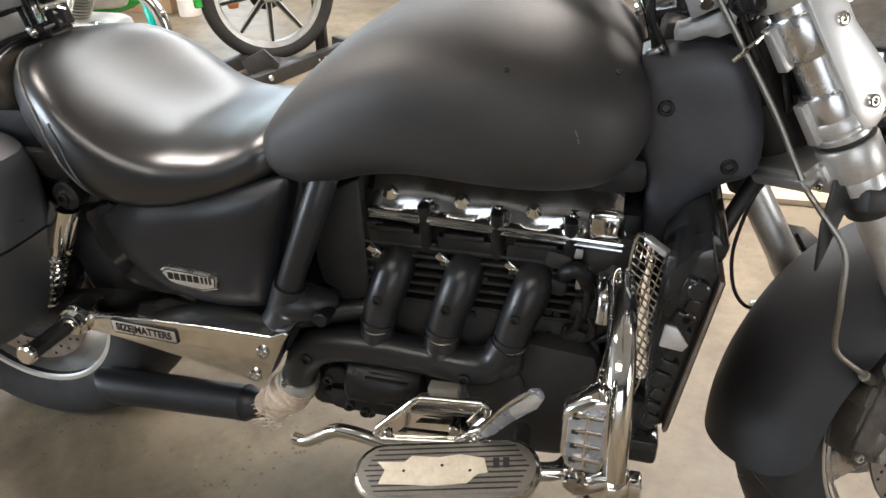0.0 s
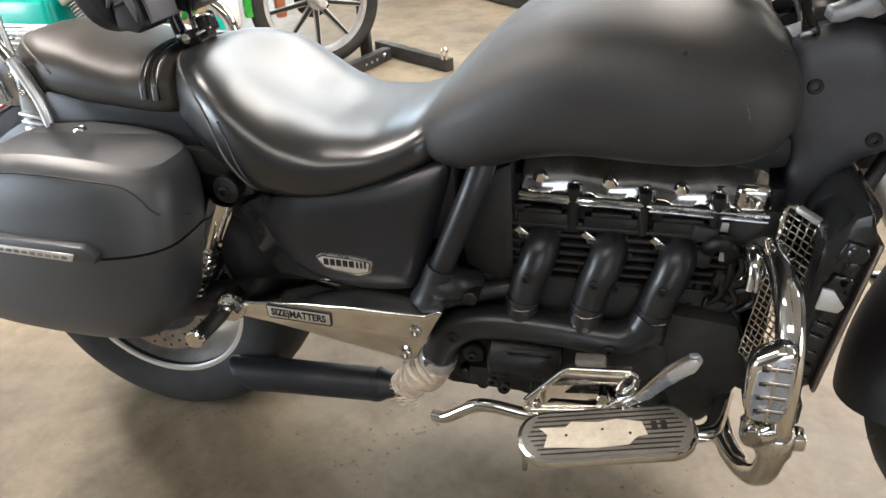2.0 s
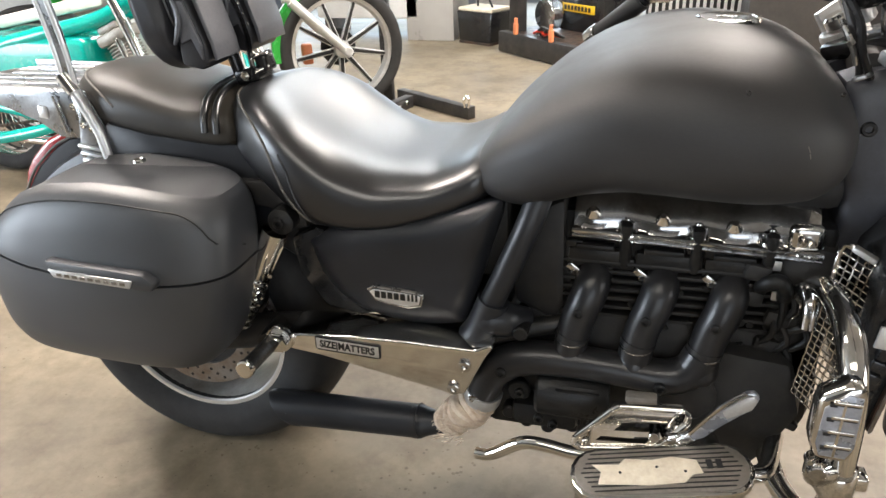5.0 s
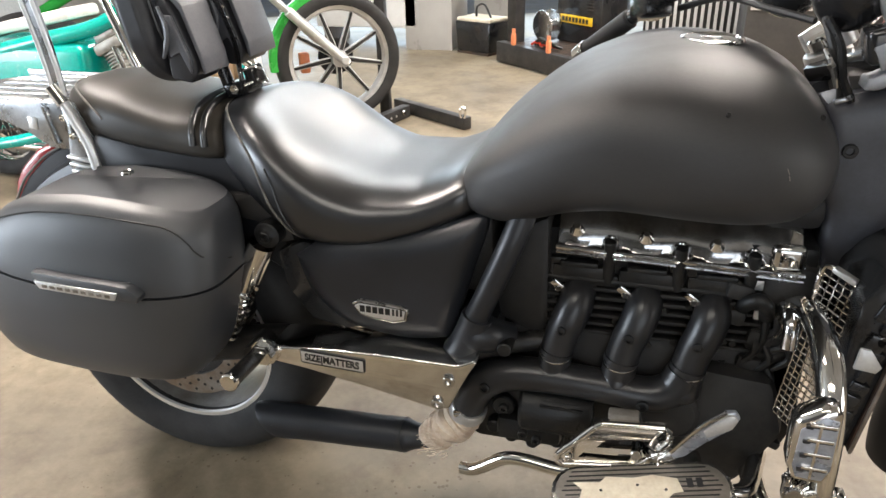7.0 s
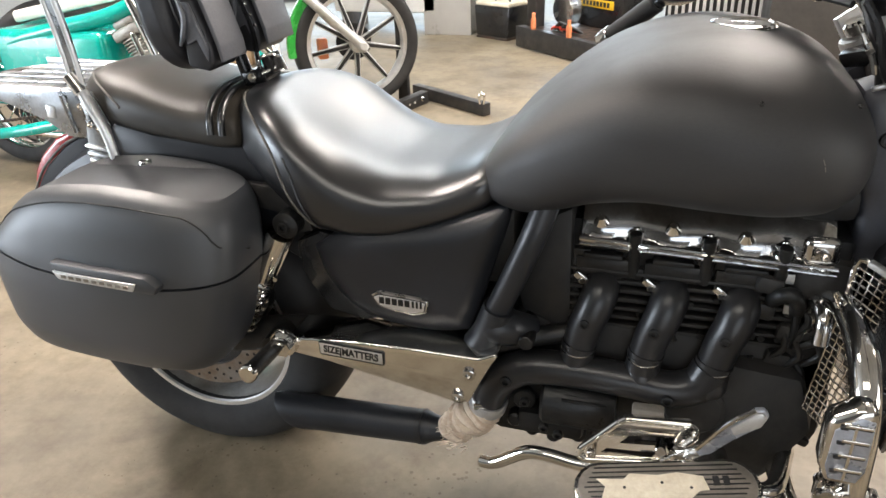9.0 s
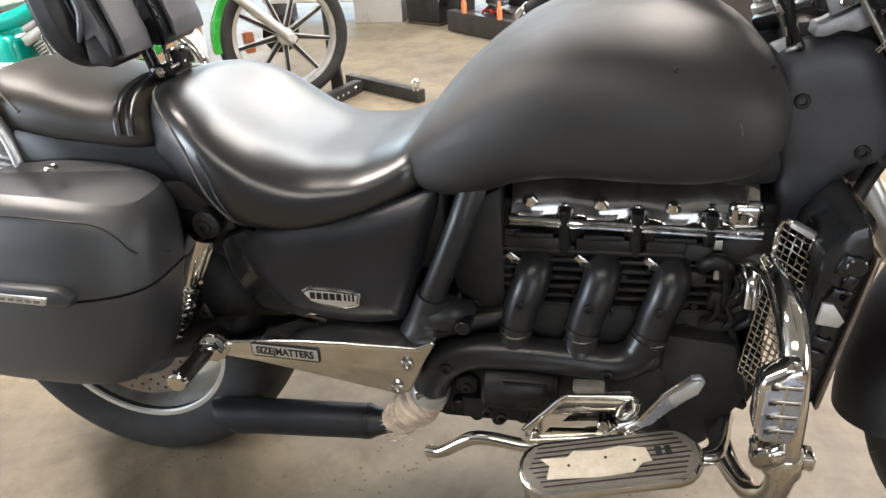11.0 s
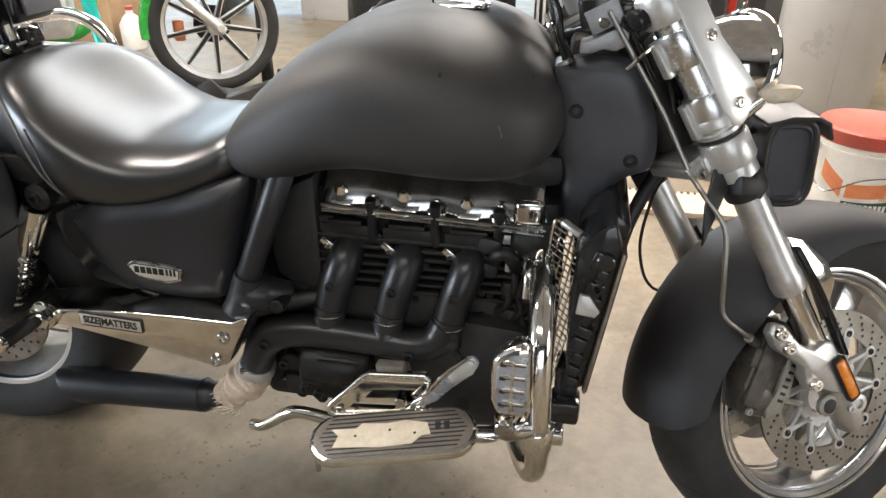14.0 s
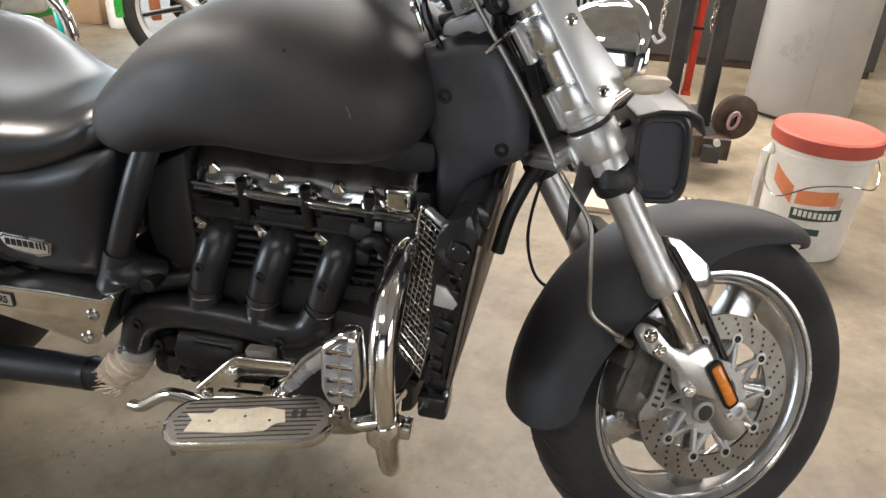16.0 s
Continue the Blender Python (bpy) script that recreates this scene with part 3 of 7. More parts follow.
for _s in (-1, 1):
    _l = []
    for _k in range(15):
        _x, _a = -0.205 + 0.085 * (_k / 14) ** 2, radians(90 - 84 * _k / 14)
        _w, _t, _b = spline(PX, PWID, _x), spline(PX, PTOP, _x), spline(PX, PBOT, _x)
        _zc, _u = _b + (_t - _b) * 0.42, (_x - PX[0]) / (PX[-1] - PX[0])
        _y = _s * (_w + 0.0008) * spow(math.cos(_a), 2 / 2.6)
        _l.append((_x + 0.07 * (1 - _u) ** 2 * (_y / 0.13) ** 2 + 0.03 * _u * (_y / 0.15) ** 2, _y, _zc + (_t - _zc + 0.0008) * math.sin(_a) ** (2 / 2.6)))
    bp("piping", tube(_l, 0.0022, 7, 2), PIPING, pillion, "pale worn piping")
# piping round the rider seat's rim
def seat_rim(x, ang, side, lift=0.0006):
    """A point of the rider seat's skin: ang in degrees from the top, down the side."""
    u = (x - SX[0]) / (SX[-1] - SX[0])
    top, bot, w = spline(SX, STOP, x), spline(SX, SBOT, x), spline(SX, SWID, x)
    zc = bot + (top - bot) * 0.42
    a = radians(90 - ang)
    e = 2 / 2.9 if math.sin(a) > 0 else 2 / 3.2
    h = (top - zc) if math.sin(a) > 0 else (zc - bot)
    y = side * (w + lift) * spow(math.cos(a), e)
    return Vector((x + 0.10 * (1 - u) ** 2 * (y / 0.2) ** 2, y, zc + (h + lift) * spow(math.sin(a), e)))


for _s in (-1, 1):
    bp("piping", tube([seat_rim(0.135 + 0.035 * (k / 16) + 0.13 * (k / 16) ** 2.5, 2 + 128 * (k / 16), _s) for k in range(17)], 0.0024, 8, 3), PIPING, seat, "pale worn piping")
    bp("side_seam", tube([seat_rim(0.225 + 0.10 * (k / 8), 78 + 62 * (k / 8), _s) for k in range(9)], 0.0018, 6, 3), LEATHER, seat)

# rear fender with tail light


def arc_shell(c, r0, a0, a1, width, skirt, thick=0.004, steps=36, n=9, lip=None):
    """A mudguard: an arched shell about an axis along y, with rounded shoulders; skirt(u): how far its sides come down."""
    rings = []
    for i in range(steps + 1):
        u = i / steps
        a = radians(a0 + (a1 - a0) * u)
        sk = skirt(u)
        w = width(u) if callable(width) else width
        rr = r0(u) if callable(r0) else r0
        prof = [(-w, rr - sk), (-w, rr - sk * 0.6), (-w * 0.985, rr - sk * 0.3)]
        for k in range(n):
            q = -1 + 2 * k / (n - 1)
            prof.append((w * 0.97 * math.sin(q * math.pi / 2), rr - 0.035 * abs(q) ** 3.0))
        prof += [(w * 0.985, rr - sk * 0.3), (w, rr - sk * 0.6), (w, rr - sk)]
        full = prof + [(y * (1 - thick / w), r - thick) for y, r in reversed(prof)]
        rings.append([(c[0] + r * math.cos(a), c[1] + y, c[2] + r * math.sin(a)) for y, r in full])
    return loft(rings)


rear_fender = bp("rear_fender", arc_shell((-0.02, 0.0, 0.320), 0.440, 30, 150, 0.140, lambda u: 0.06 + 0.09 * math.sin(math.pi * u)), SATIN, label="matte black rear mudguard")
bp("tail_light", prism([(-0.398, 0.600), (-0.378, 0.648), (-0.350, 0.683), (-0.302, 0.722), (-0.250, 0.745), (-0.225, 0.742), (-0.30, 0.66), (-0.36, 0.595)], -0.086, 0.086, 0.010, 3), REDLENS, rear_fender, "red tail light lens")
bp("tail_lobe", prism([(-0.383, 0.605), (-0.356, 0.640), (-0.334, 0.665), (-0.276, 0.711), (-0.234, 0.732), (-0.195, 0.735), (-0.18, 0.60), (-0.30, 0.56), (-0.37, 0.58)], -0.092, 0.092, 0.008, 3), GUARD, rear_fender)
for _s in (-1, 1):
    bp("lens_trim", tube([(-0.383, _s * 0.091, 0.607), (-0.357, _s * 0.0925, 0.641), (-0.334, _s * 0.0925, 0.666), (-0.276, _s * 0.0925, 0.712), (-0.232, _s * 0.091, 0.733)], 0.0028, 8, 4), PIPING, rear_fender, "pale edge trim")
bp("seat_rail_cover", prism([(-0.13, 0.70), (-0.10, 0.785), (0.0, 0.765), (0.20, 0.755), (0.26, 0.70), (0.25, 0.63), (0.10, 0.64)], -0.142, 0.142, 0.012), SATIN, label="black plastic rear side cover")

# sissy bar and luggage rack
rack = bp("luggage_rack", tube([(-0.17, -0.108, 0.824), (-0.30, -0.108, 0.822), (-0.43, -0.098, 0.820), (-0.49, -0.05, 0.820), (-0.49, 0.05, 0.820), (-0.43, 0.098, 0.820), (-0.30, 0.108, 0.822), (-0.17, 0.108, 0.824)], 0.0085, 10, 5), ALLOY, label="satin alloy luggage rack with broad slats")
for _k in range(5):
    _y = -0.080 + 0.040 * _k
    bp("slat", box(0.31 - 0.03 * abs(_k - 2), 0.027, 0.008, (-0.33 + 0.015 * abs(_k - 2), _y, 0.826), 0.002), RACKALLOY, rack)
for _x in (-0.46, -0.20):
    bp("cross_bar", box(0.018, 0.19, 0.008, (_x, 0, 0.818), 0.002), RACKALLOY, rack)
for _s in (-1, 1):
    plate = bp("side_plate", prism([(-0.475, 0.838), (-0.193, 0.834), (-0.150, 0.836), (-0.140, 0.80), (-0.160, 0.742), (-0.221, 0.744), (-0.265, 0.772), (-0.349, 0.802), (-0.475, 0.822)], min(_s * 0.117, _s * 0.124), max(_s * 0.117, _s * 0.124), 0.002), RACKALLOY, rack)
    bp("plate_rib", tube([(-0.212, _s * 0.125, 0.826), (-0.206, _s * 0.125, 0.792), (-0.199, _s * 0.125, 0.754)], 0.0055, 8, 3), ALLOY, plate)
    bp("plate_window", box(0.020, 0.003, 0.024, (-0.248, _s * 0.1245, 0.792), 0.001, rot=(0, 8, 0)), BRIGHTALLOY, plate)
    bp("bolt", bolt((-0.172, _s * 0.125, 0.806), 0.008, (0, _s, 0)), CHROME, plate)
    sissy = bp("backrest_upright", join(prism([(-0.204, 1.10), (-0.172, 1.10), (-0.147, 0.94), (-0.143, 0.852), (-0.150, 0.843), (-0.166, 0.845), (-0.177, 0.94)], min(_s * 0.129, _s * 0.138), max(_s * 0.129, _s * 0.138), 0.002),
                                        prism([(-0.168, 0.848), (-0.134, 0.838), (-0.108, 0.780), (-0.092, 0.735), (-0.090, 0.700), (-0.180, 0.688), (-0.170, 0.740), (-0.160, 0.79)], min(_s * 0.128, _s * 0.134), max(_s * 0.128, _s * 0.134), 0.002)), RACKALLOY, label="flat polished alloy backrest upright")
    for _d in (0.004, 0.027):
        bp("ridge", tube([(-0.204 + _d, _s * 0.1385, 1.10), (-0.177 + _d, _s * 0.1385, 0.94), (-0.170 + _d, _s * 0.1385, 0.852)], 0.0042, 8, 3), BRIGHTALLOY, sissy)
    bp("stay", tube([(-0.157, _s * 0.138, 0.858), (-0.136, _s * 0.140, 0.815), (-0.112, _s * 0.142, 0.762), (-0.104, _s * 0.143, 0.712)], 0.0105, 12, 5), BRIGHTALLOY, sissy, "bright round stay")
    bp("clamp", tube([(-0.166, _s * 0.139, 0.868), (-0.146, _s * 0.141, 0.838)], [0.014, 0.013], 12, 2), CHROME, sissy)
    for _k in range(3):
        bp("foot_rib", box(0.062 - 0.004 * _k, 0.012, 0.007, (-0.142, _s * 0.136, 0.730 - 0.014 * _k), 0.003, rot=(0, 8, 0)), BRIGHTALLOY, sissy)
    for _x, _z in ((-0.150, 0.775), (-0.132, 0.768)):
        bp("bolt", bolt((_x, _s * 0.135, _z), 0.007, (0, _s, 0)), CHROME, sissy)

# rider backrest: pad with two leather pockets on a post
BACK = Matrix.Translation((0.064, 0, 0.870)) @ Matrix.Rotation(radians(-10), 4, "Y") @ Matrix.Translation((-0.07, 0, -0.9))
backrest = bp("rider_backrest", cushion((0.035, 0.04, 0.06, 0.085, 0.10, 0.105), (1.10, 1.16, 1.19, 1.19, 1.16, 1.10), (0.98, 0.925, 0.90, 0.90, 0.925, 0.98), (0.09, 0.14, 0.155, 0.155, 0.14, 0.09), lambda u, y: 0, crown=3, base=3.0), SOFTLEATHER, label="black leather backrest pad with pockets", m=BACK)
bp("pad_face", cushion((0.090, 0.096, 0.104, 0.109, 0.111), (1.11, 1.15, 1.16, 1.15, 1.11), (0.99, 0.945, 0.935, 0.945, 0.99), (0.09, 0.122, 0.128, 0.12, 0.08), lambda u, y: 0, crown=3.4, base=3.4), PADFACE, backrest, "raised pad face in lighter blue-grey leather", m=BACK)
bp("pad_piping", moved(tube([(0.103, 0.130 * spow(math.cos(2 * math.pi * k / 36), 0.62), 1.047 + 0.115 * spow(math.sin(2 * math.pi * k / 36), 0.62)) for k in range(37)], 0.0035, 7, 2), BACK), LEATHER, backrest)
bracket = bp("post", join(bar((0.130, 0.0, 0.80), (0.090, 0.0, 0.95), 0.012), box(0.050, 0.060, 0.026, (0.148, 0.0, 0.850), 0.005, rot=(0, -14, 0)), box(0.020, 0.044, 0.036, (0.172, 0.004, 0.872), 0.005, rot=(0, -14, 0))), GLOSSBLACK, backrest, "black backrest bracket")
bp("bracket_bolt", join(bar((0.150, -0.040, 0.852), (0.150, -0.030, 0.852), 0.0095, 6), bar((0.150, -0.044, 0.852), (0.150, -0.040, 0.852), 0.005)), CHROME, bracket)
bp("clip", join(tube([(0.160, -0.020, 0.868), (0.162, -0.022, 0.884), (0.180, -0.014, 0.890), (0.186, 0.004, 0.884)], 0.0032, 8, 4), bar((0.166, -0.030, 0.858), (0.184, -0.006, 0.866), 0.0035)), CHROME, bracket, "chrome spring clip")
DROP = Matrix.Translation((0, 0, -0.022))
for _y0, _y1 in ((-0.132, -0.050), (0.022, 0.128)):
    pocket = bp("pocket", prism([(0.082, 1.045), (0.098, 1.050), (0.116, 1.020), (0.140, 0.945), (0.140, 0.918), (0.128, 0.905), (0.088, 0.912)], _y0, _y1, 0.006, 3), SOFTLEATHER, backrest, "grey leather pocket with a flap", m=DROP)
    bp("flap", prism([(0.084, 1.056), (0.108, 1.058), (0.128, 1.034), (0.152, 0.950), (0.155, 0.922), (0.149, 0.920), (0.144, 0.948), (0.122, 1.024), (0.102, 1.050)], _y0 + 0.008, _y1 + 0.002, 0.002), POCKETLEATHER, pocket, "pale grey leather flap", m=DROP)
    bp("gusset", moved(prism([(0.092, 1.020), (0.112, 1.020), (0.136, 0.950), (0.134, 0.922), (0.118, 0.960), (0.098, 0.950)], _y0 - 0.007, _y0 + 0.001, 0.003), DROP), POCKETLEATHER, pocket)
    bp("gusset_fold", moved(tube([(0.088, _y0 - 0.003, 1.034), (0.104, _y0 - 0.010, 1.000), (0.098, _y0 - 0.012, 0.968), (0.084, _y0 - 0.004, 0.950)], [0.003, 0.005, 0.005, 0.003], 7, 5), DROP), POCKETLEATHER, pocket)
strap = bp("strap", tube([(0.100, -0.018, 1.08), (0.124, -0.019, 1.02), (0.154, -0.020, 0.935), (0.152, -0.014, 0.89), (0.150, -0.006, 0.856)], 0.020, 8, 4, flat=0.14), GLOSSBLACK, backrest, "black strap with punched holes")
for _k in range(4):
    bp("eyelet", bar((0.132 + 0.0068 * _k, -0.021, 0.994 - 0.018 * _k), (0.142 + 0.0068 * _k, -0.021, 0.998 - 0.018 * _k), 0.003, 8), CHROME if _k < 2 else DARK, strap)


# hard saddlebags
BZ = (0.350, 0.358, 0.385, 0.450, 0.550, 0.594, 0.660, 0.700, 0.722, 0.732)
BX0 = (-0.200, -0.260, -0.295, -0.308, -0.306, -0.296, -0.275, -0.255, -0.235, -0.210)
BX1 = (0.060, 0.100, 0.145, 0.185, 0.215, 0.226, 0.228, 0.224, 0.215, 0.200)
BYO = (-0.240, -0.285, -0.320, -0.345, -0.354, -0.353, -0.343, -0.331, -0.316, -0.295)


def bag_ring(z, side, n=44, grow=0.0):
    x0, x1, yo = spline(BZ, BX0, z) - grow, spline(BZ, BX1, z) + grow, spline(BZ, BYO, z) - grow
    yi = -0.150
    out = []
    for k in range(n):
        a = 2 * math.pi * k / n
        x = (x0 + x1) / 2 + (x1 - x0) / 2 * spow(math.cos(a), 2 / (4.4 if math.cos(a) > 0 else 4.5))
        y = (yi + yo) / 2 + (yi - yo) / 2 * spow(math.sin(a), 2 / 4.0)
        sag = 0.018 * (1 - ((x - 0.05) / 0.26) ** 2) * math.exp(-((z - 0.6) / 0.06) ** 2)
        bow = 0.030 * (1 - ((x - 0.01) / 0.28) ** 2)
        dip = (0.055 * max(0, -x / 0.22) ** 2.2 + 0.026 * max(0, x / 0.2) ** 2) * min(1, max(0, (z - 0.60) / 0.12))
        out.append((x, side * -(y + (bow - 0.02) * (-1) * (1 if y < -0.25 else 0) * ((-0.25 - y) / 0.1 if y < -0.25 else 0)), z - sag - dip))
    return out


def saddlebag(side):
    zs = [0.350 + (0.590 - 0.350) * (i / 22) ** 1.25 for i in range(23)]
    body = bp("saddlebag", loft([bag_ring(z, side) for z in zs] + [bag_ring(0.5905, side, grow=-0.006)]), BAGPLASTIC, label="dark grey hard saddlebag with lid")
    zs = [0.596 + (0.732 - 0.596) * (1 - (1 - i / 20) ** 1.4) for i in range(21)]
    bp("lid", loft([bag_ring(0.5955, side, grow=-0.005)] + [bag_ring(z, side, grow=0.001) for z in zs]), BAGPLASTIC, body)
    # dark band standing for the shade in the gap under the lid
    bp("lid_gap_shade", loft([bag_ring(z, side, grow=-0.007) for z in (0.588, 0.593, 0.598)]), DARK, body)
    y = side * 0.370
    bp("handle", prism([(-0.085, 0.614), (0.105, 0.606), (0.128, 0.590), (0.118, 0.574), (-0.070, 0.582)], side * 0.33, side * 0.374, 0.006), BAGPLASTIC, body)
    strip = bp("reflector_strip", prism([(-0.078, 0.599), (0.088, 0.594), (0.080, 0.579), (-0.068, 0.584)], side * 0.370, side * 0.377, 0.002), CAST, body, "silver reflector strip with worn raised lettering")
    for k in range(9):
        bp("worn_mark", box(0.010, 0.002, 0.006, (-0.055 + 0.0155 * k, side * 0.377, 0.5912 - 0.0005 * k), 0.0005), STEEL, strip)
    _pts = []
    for k in range(29):
        f = k / 28
        x = -0.247 + 0.479 * f
        z = 0.712 - 0.080 * max(0, (f - 0.84) / 0.16) ** 2 - 0.03 * max(0, (0.12 - f) / 0.12) ** 2
        ring = [p for p in bag_ring(z, side, 160, 0.0015) if abs(p[1]) > 0.2]
        _pts.append(min(ring, key=lambda p: abs(p[0] - x)))
    # crease drawn as a thin dark tube along the lid
    bp("lid_crease", tube(_pts, 0.0016, 6, 2), DARK, body)
    bp("lock", moved(lathe([(0, 0.003), (0.006, 0.003), (0.008, 0.004), (0.011, 0.003), (0.012, 0.0), (0, 0.0)], 24), pose(0.002, side * 0.19, 0.731, 90)), CHROME, body, "chrome lock barrel")
    bp("rear_bracket", prism([(0.18, 0.70), (0.25, 0.70), (0.30, 0.66), (0.31, 0.62), (0.27, 0.61), (0.24, 0.65), (0.18, 0.66)], side * 0.155, side * 0.172, 0.004), DARK, body)
    return body


for _s in (1, -1):
    saddlebag(_s)

# rear wheel, disc and swing arm
RW = (-0.030, 0.0, 0.331)


def tyre_profile(R, W, r_in, n=14, round_=0.5):
    """A closed ring of (radius, y) for a tyre with round shoulders."""
    pr = []
    for i in range(n + 1):
        a = math.pi * i / n
        y = -W / 2 * math.cos(a)
        pr.append((r_in + (R - r_in) * (0.30 + 0.70 * math.sin(a) ** round_), y * (1.0 if 0 < i < n else 0.97)))
    pr.append((r_in, W / 2 * 0.80))
    pr.append((r_in, -W / 2 * 0.80))
    return pr


def rim_profile(r, W):
    """A thin wheel barrel with rolled flanges, as a closed ring of (radius, y)."""
    h = W / 2
    return [(r + 0.010, -h), (r + 0.012, -h + 0.004), (r + 0.009, -h + 0.009), (r, -h + 0.012), (r - 0.004, -h + 0.03), (r - 0.010, 0.0), (r - 0.004, h - 0.03), (r, h - 0.012), (r + 0.009, h - 0.009), (r + 0.012, h - 0.004), (r + 0.010, h),
            (r - 0.002, h - 0.001), (r - 0.009, h - 0.010), (r - 0.013, h - 0.03), (r - 0.020, 0.0), (r - 0.013, -h + 0.03), (r - 0.009, -h + 0.010), (r - 0.002, -h + 0.001)]


def spokes(n, r0, r1, w0, w1, d0, d1, tilt=0.0):
    bms = []
    for i in range(n):
        bm = bmesh.new()
        bmesh.ops.create_cube(bm, size=1)
        for v in bm.verts:
            out = v.co.x > 0
            v.co = Vector((r1 if out else r0, v.co.y * (d1 if out else d0), v.co.z * (w1 if out else w0)))
        bmesh.ops.bevel(bm, geom=list(bm.edges), offset=0.005, segments=2, profile=0.5, affect="EDGES")
        bm.transform(Matrix.Rotation(2 * math.pi * i / n + tilt, 4, "Y"))
        bms.append(bm)
    return join(*bms)


def disc(ro, ri, thick, y):
    return lathe([(ro, y), (ro, y + thick), (ri, y + thick), (ri, y)], 64, closed=True)


# drilled holes drawn as thin dark discs, standing for the shade inside them
def disc_holes(rows, n, y, r, mat_parent, m, side):
    bms = []
    for ring, rr in enumerate(rows):
        for i in range(n):
            a = 2 * math.pi * (i + ring / len(rows)) / n
            p = Vector((rr * math.cos(a), y, rr * math.sin(a)))
            bms.append(rod(p, p + Vector((0, side, 0)), [(0, 0), (r, 0), (r * 0.9, 0.0006), (0, 0.0006)], 8))
    return moved(join(*bms), m)


rear_wheel = bp("rear_wheel", moved(lathe(tyre_profile(0.332, 0.248, 0.206), 72, closed=True), pose(*RW)), RUBBER, label="wide black rear tyre on a silver rim")
bp("rim", moved(lathe(rim_profile(0.216, 0.205), 64, closed=True), pose(*RW)), REARRIM, rear_wheel, "dusty silver cast rim")
for _s in (-1, 1):
    bp("rim_lip", moved(lathe([(0.2300, _s * 0.1010), (0.2320, _s * 0.1050), (0.2280, _s * 0.1070), (0.2080, _s * 0.1035), (0.2050, _s * 0.0990), (0.2100, _s * 0.0960)], 64, closed=True), pose(*RW)), BRIGHTALLOY, rear_wheel, "bright rim edge")
bp("spokes", moved(join(spokes(5, 0.03, 0.19, 0.05, 0.065, 0.10, 0.06, 0.4), lathe([(0, -0.06), (0.045, -0.06), (0.05, -0.05), (0.05, 0.05), (0.045, 0.06), (0, 0.06)], 32)), pose(*RW)), ALLOY, rear_wheel)
bp("brake_disc", moved(disc(0.158, 0.108, 0.006, -0.100), pose(*RW)), RUSTY, rear_wheel, "rust-brown drilled brake disc")
tagged(bp("disc_hole_dots", disc_holes((0.122, 0.135, 0.147), 22, -0.1002, 0.0038, None, pose(*RW), -1), DARK, rear_wheel), kind="stuff")
bp("disc_carrier", moved(join(disc(0.112, 0.05, 0.008, -0.094), lathe([(0, -0.12), (0.03, -0.12), (0.034, -0.11), (0.034, -0.09), (0, -0.09)], 24)), pose(*RW)), DARK, rear_wheel)
bp("rear_caliper", join(box(0.11, 0.05, 0.065, (0.100, -0.115, 0.415), 0.012, rot=(0, 35, 0)), box(0.05, 0.03, 0.04, (0.15, -0.125, 0.44), 0.008)), ENGINE, label="black rear brake caliper")
bp("swing_arm", join(tube([(0.0, -0.145, 0.325), (0.12, -0.150, 0.36), (0.30, -0.165, 0.40), (0.60, -0.15, 0.40)], 0.034, 12, 5), tube([(0.0, 0.145, 0.325), (0.12, 0.150, 0.36), (0.30, 0.165, 0.40), (0.60, 0.15, 0.40)], 0.045, 12, 5), bar((0.60, -0.16, 0.40), (0.60, 0.16, 0.40), 0.04)), DARK, label="black swing arm")

# chrome side cover with a plate, and the pillion peg
cover = bp("frame_cover", prism([(0.262, 0.428), (0.276, 0.438), (0.300, 0.443), (0.408, 0.452), (0.513, 0.456), (0.630, 0.456), (0.656, 0.470), (0.662, 0.466), (0.650, 0.446), (0.630, 0.405), (0.612, 0.364), (0.592, 0.357), (0.50, 0.375), (0.343, 0.403), (0.287, 0.409), (0.266, 0.414)], -0.250, -0.165, 0.007, 3), CHROME, label="polished chrome frame cover")
for _x, _z in ((0.613, 0.424), (0.592, 0.373)):
    bp("cover_bolt", bolt((_x, -0.250, _z), 0.011, (0, -1, 0), 0.006), OLDCHROME, cover)
plate = bp("slogan_plate", prism([(0.338, 0.445), (0.342, 0.4475), (0.458, 0.4435), (0.462, 0.440), (0.461, 0.4165), (0.457, 0.414), (0.342, 0.418), (0.338, 0.4215)], -0.2535, -0.249, 0.001), TITLE, cover, "black-edged slogan plate with dark lettering on silver")
bp("plate_ground", prism([(0.3405, 0.4435), (0.4585, 0.4395), (0.4585, 0.4175), (0.3405, 0.4215)], -0.2542, -0.253, 0.0003), BRIGHTALLOY, plate)
letters("slogan", "SIZE|MATTERS", 0.0178, TITLE, BIKE @ pose(0.3995, -0.2544, 0.4305, 0, 2, 0) @ UPRIGHT @ Matrix.Diagonal((0.92, 1.12, 1, 1)), plate, 0.0005, 0.0006)
peg = bp("pillion_peg", join(tube([(0.240, -0.19, 0.420), (0.238, -0.22, 0.418), (0.240, -0.25, 0.416)], 0.019, 12, 4), bar((0.248, -0.245, 0.417), (0.252, -0.345, 0.428), 0.0145, 16)), ENGINE, label="black folding pillion peg")
bp("peg_cap", bar((0.252, -0.343, 0.428), (0.2525, -0.356, 0.4295), 0.0165, 20, 0.003), CHROME, peg, "chrome peg end cap")
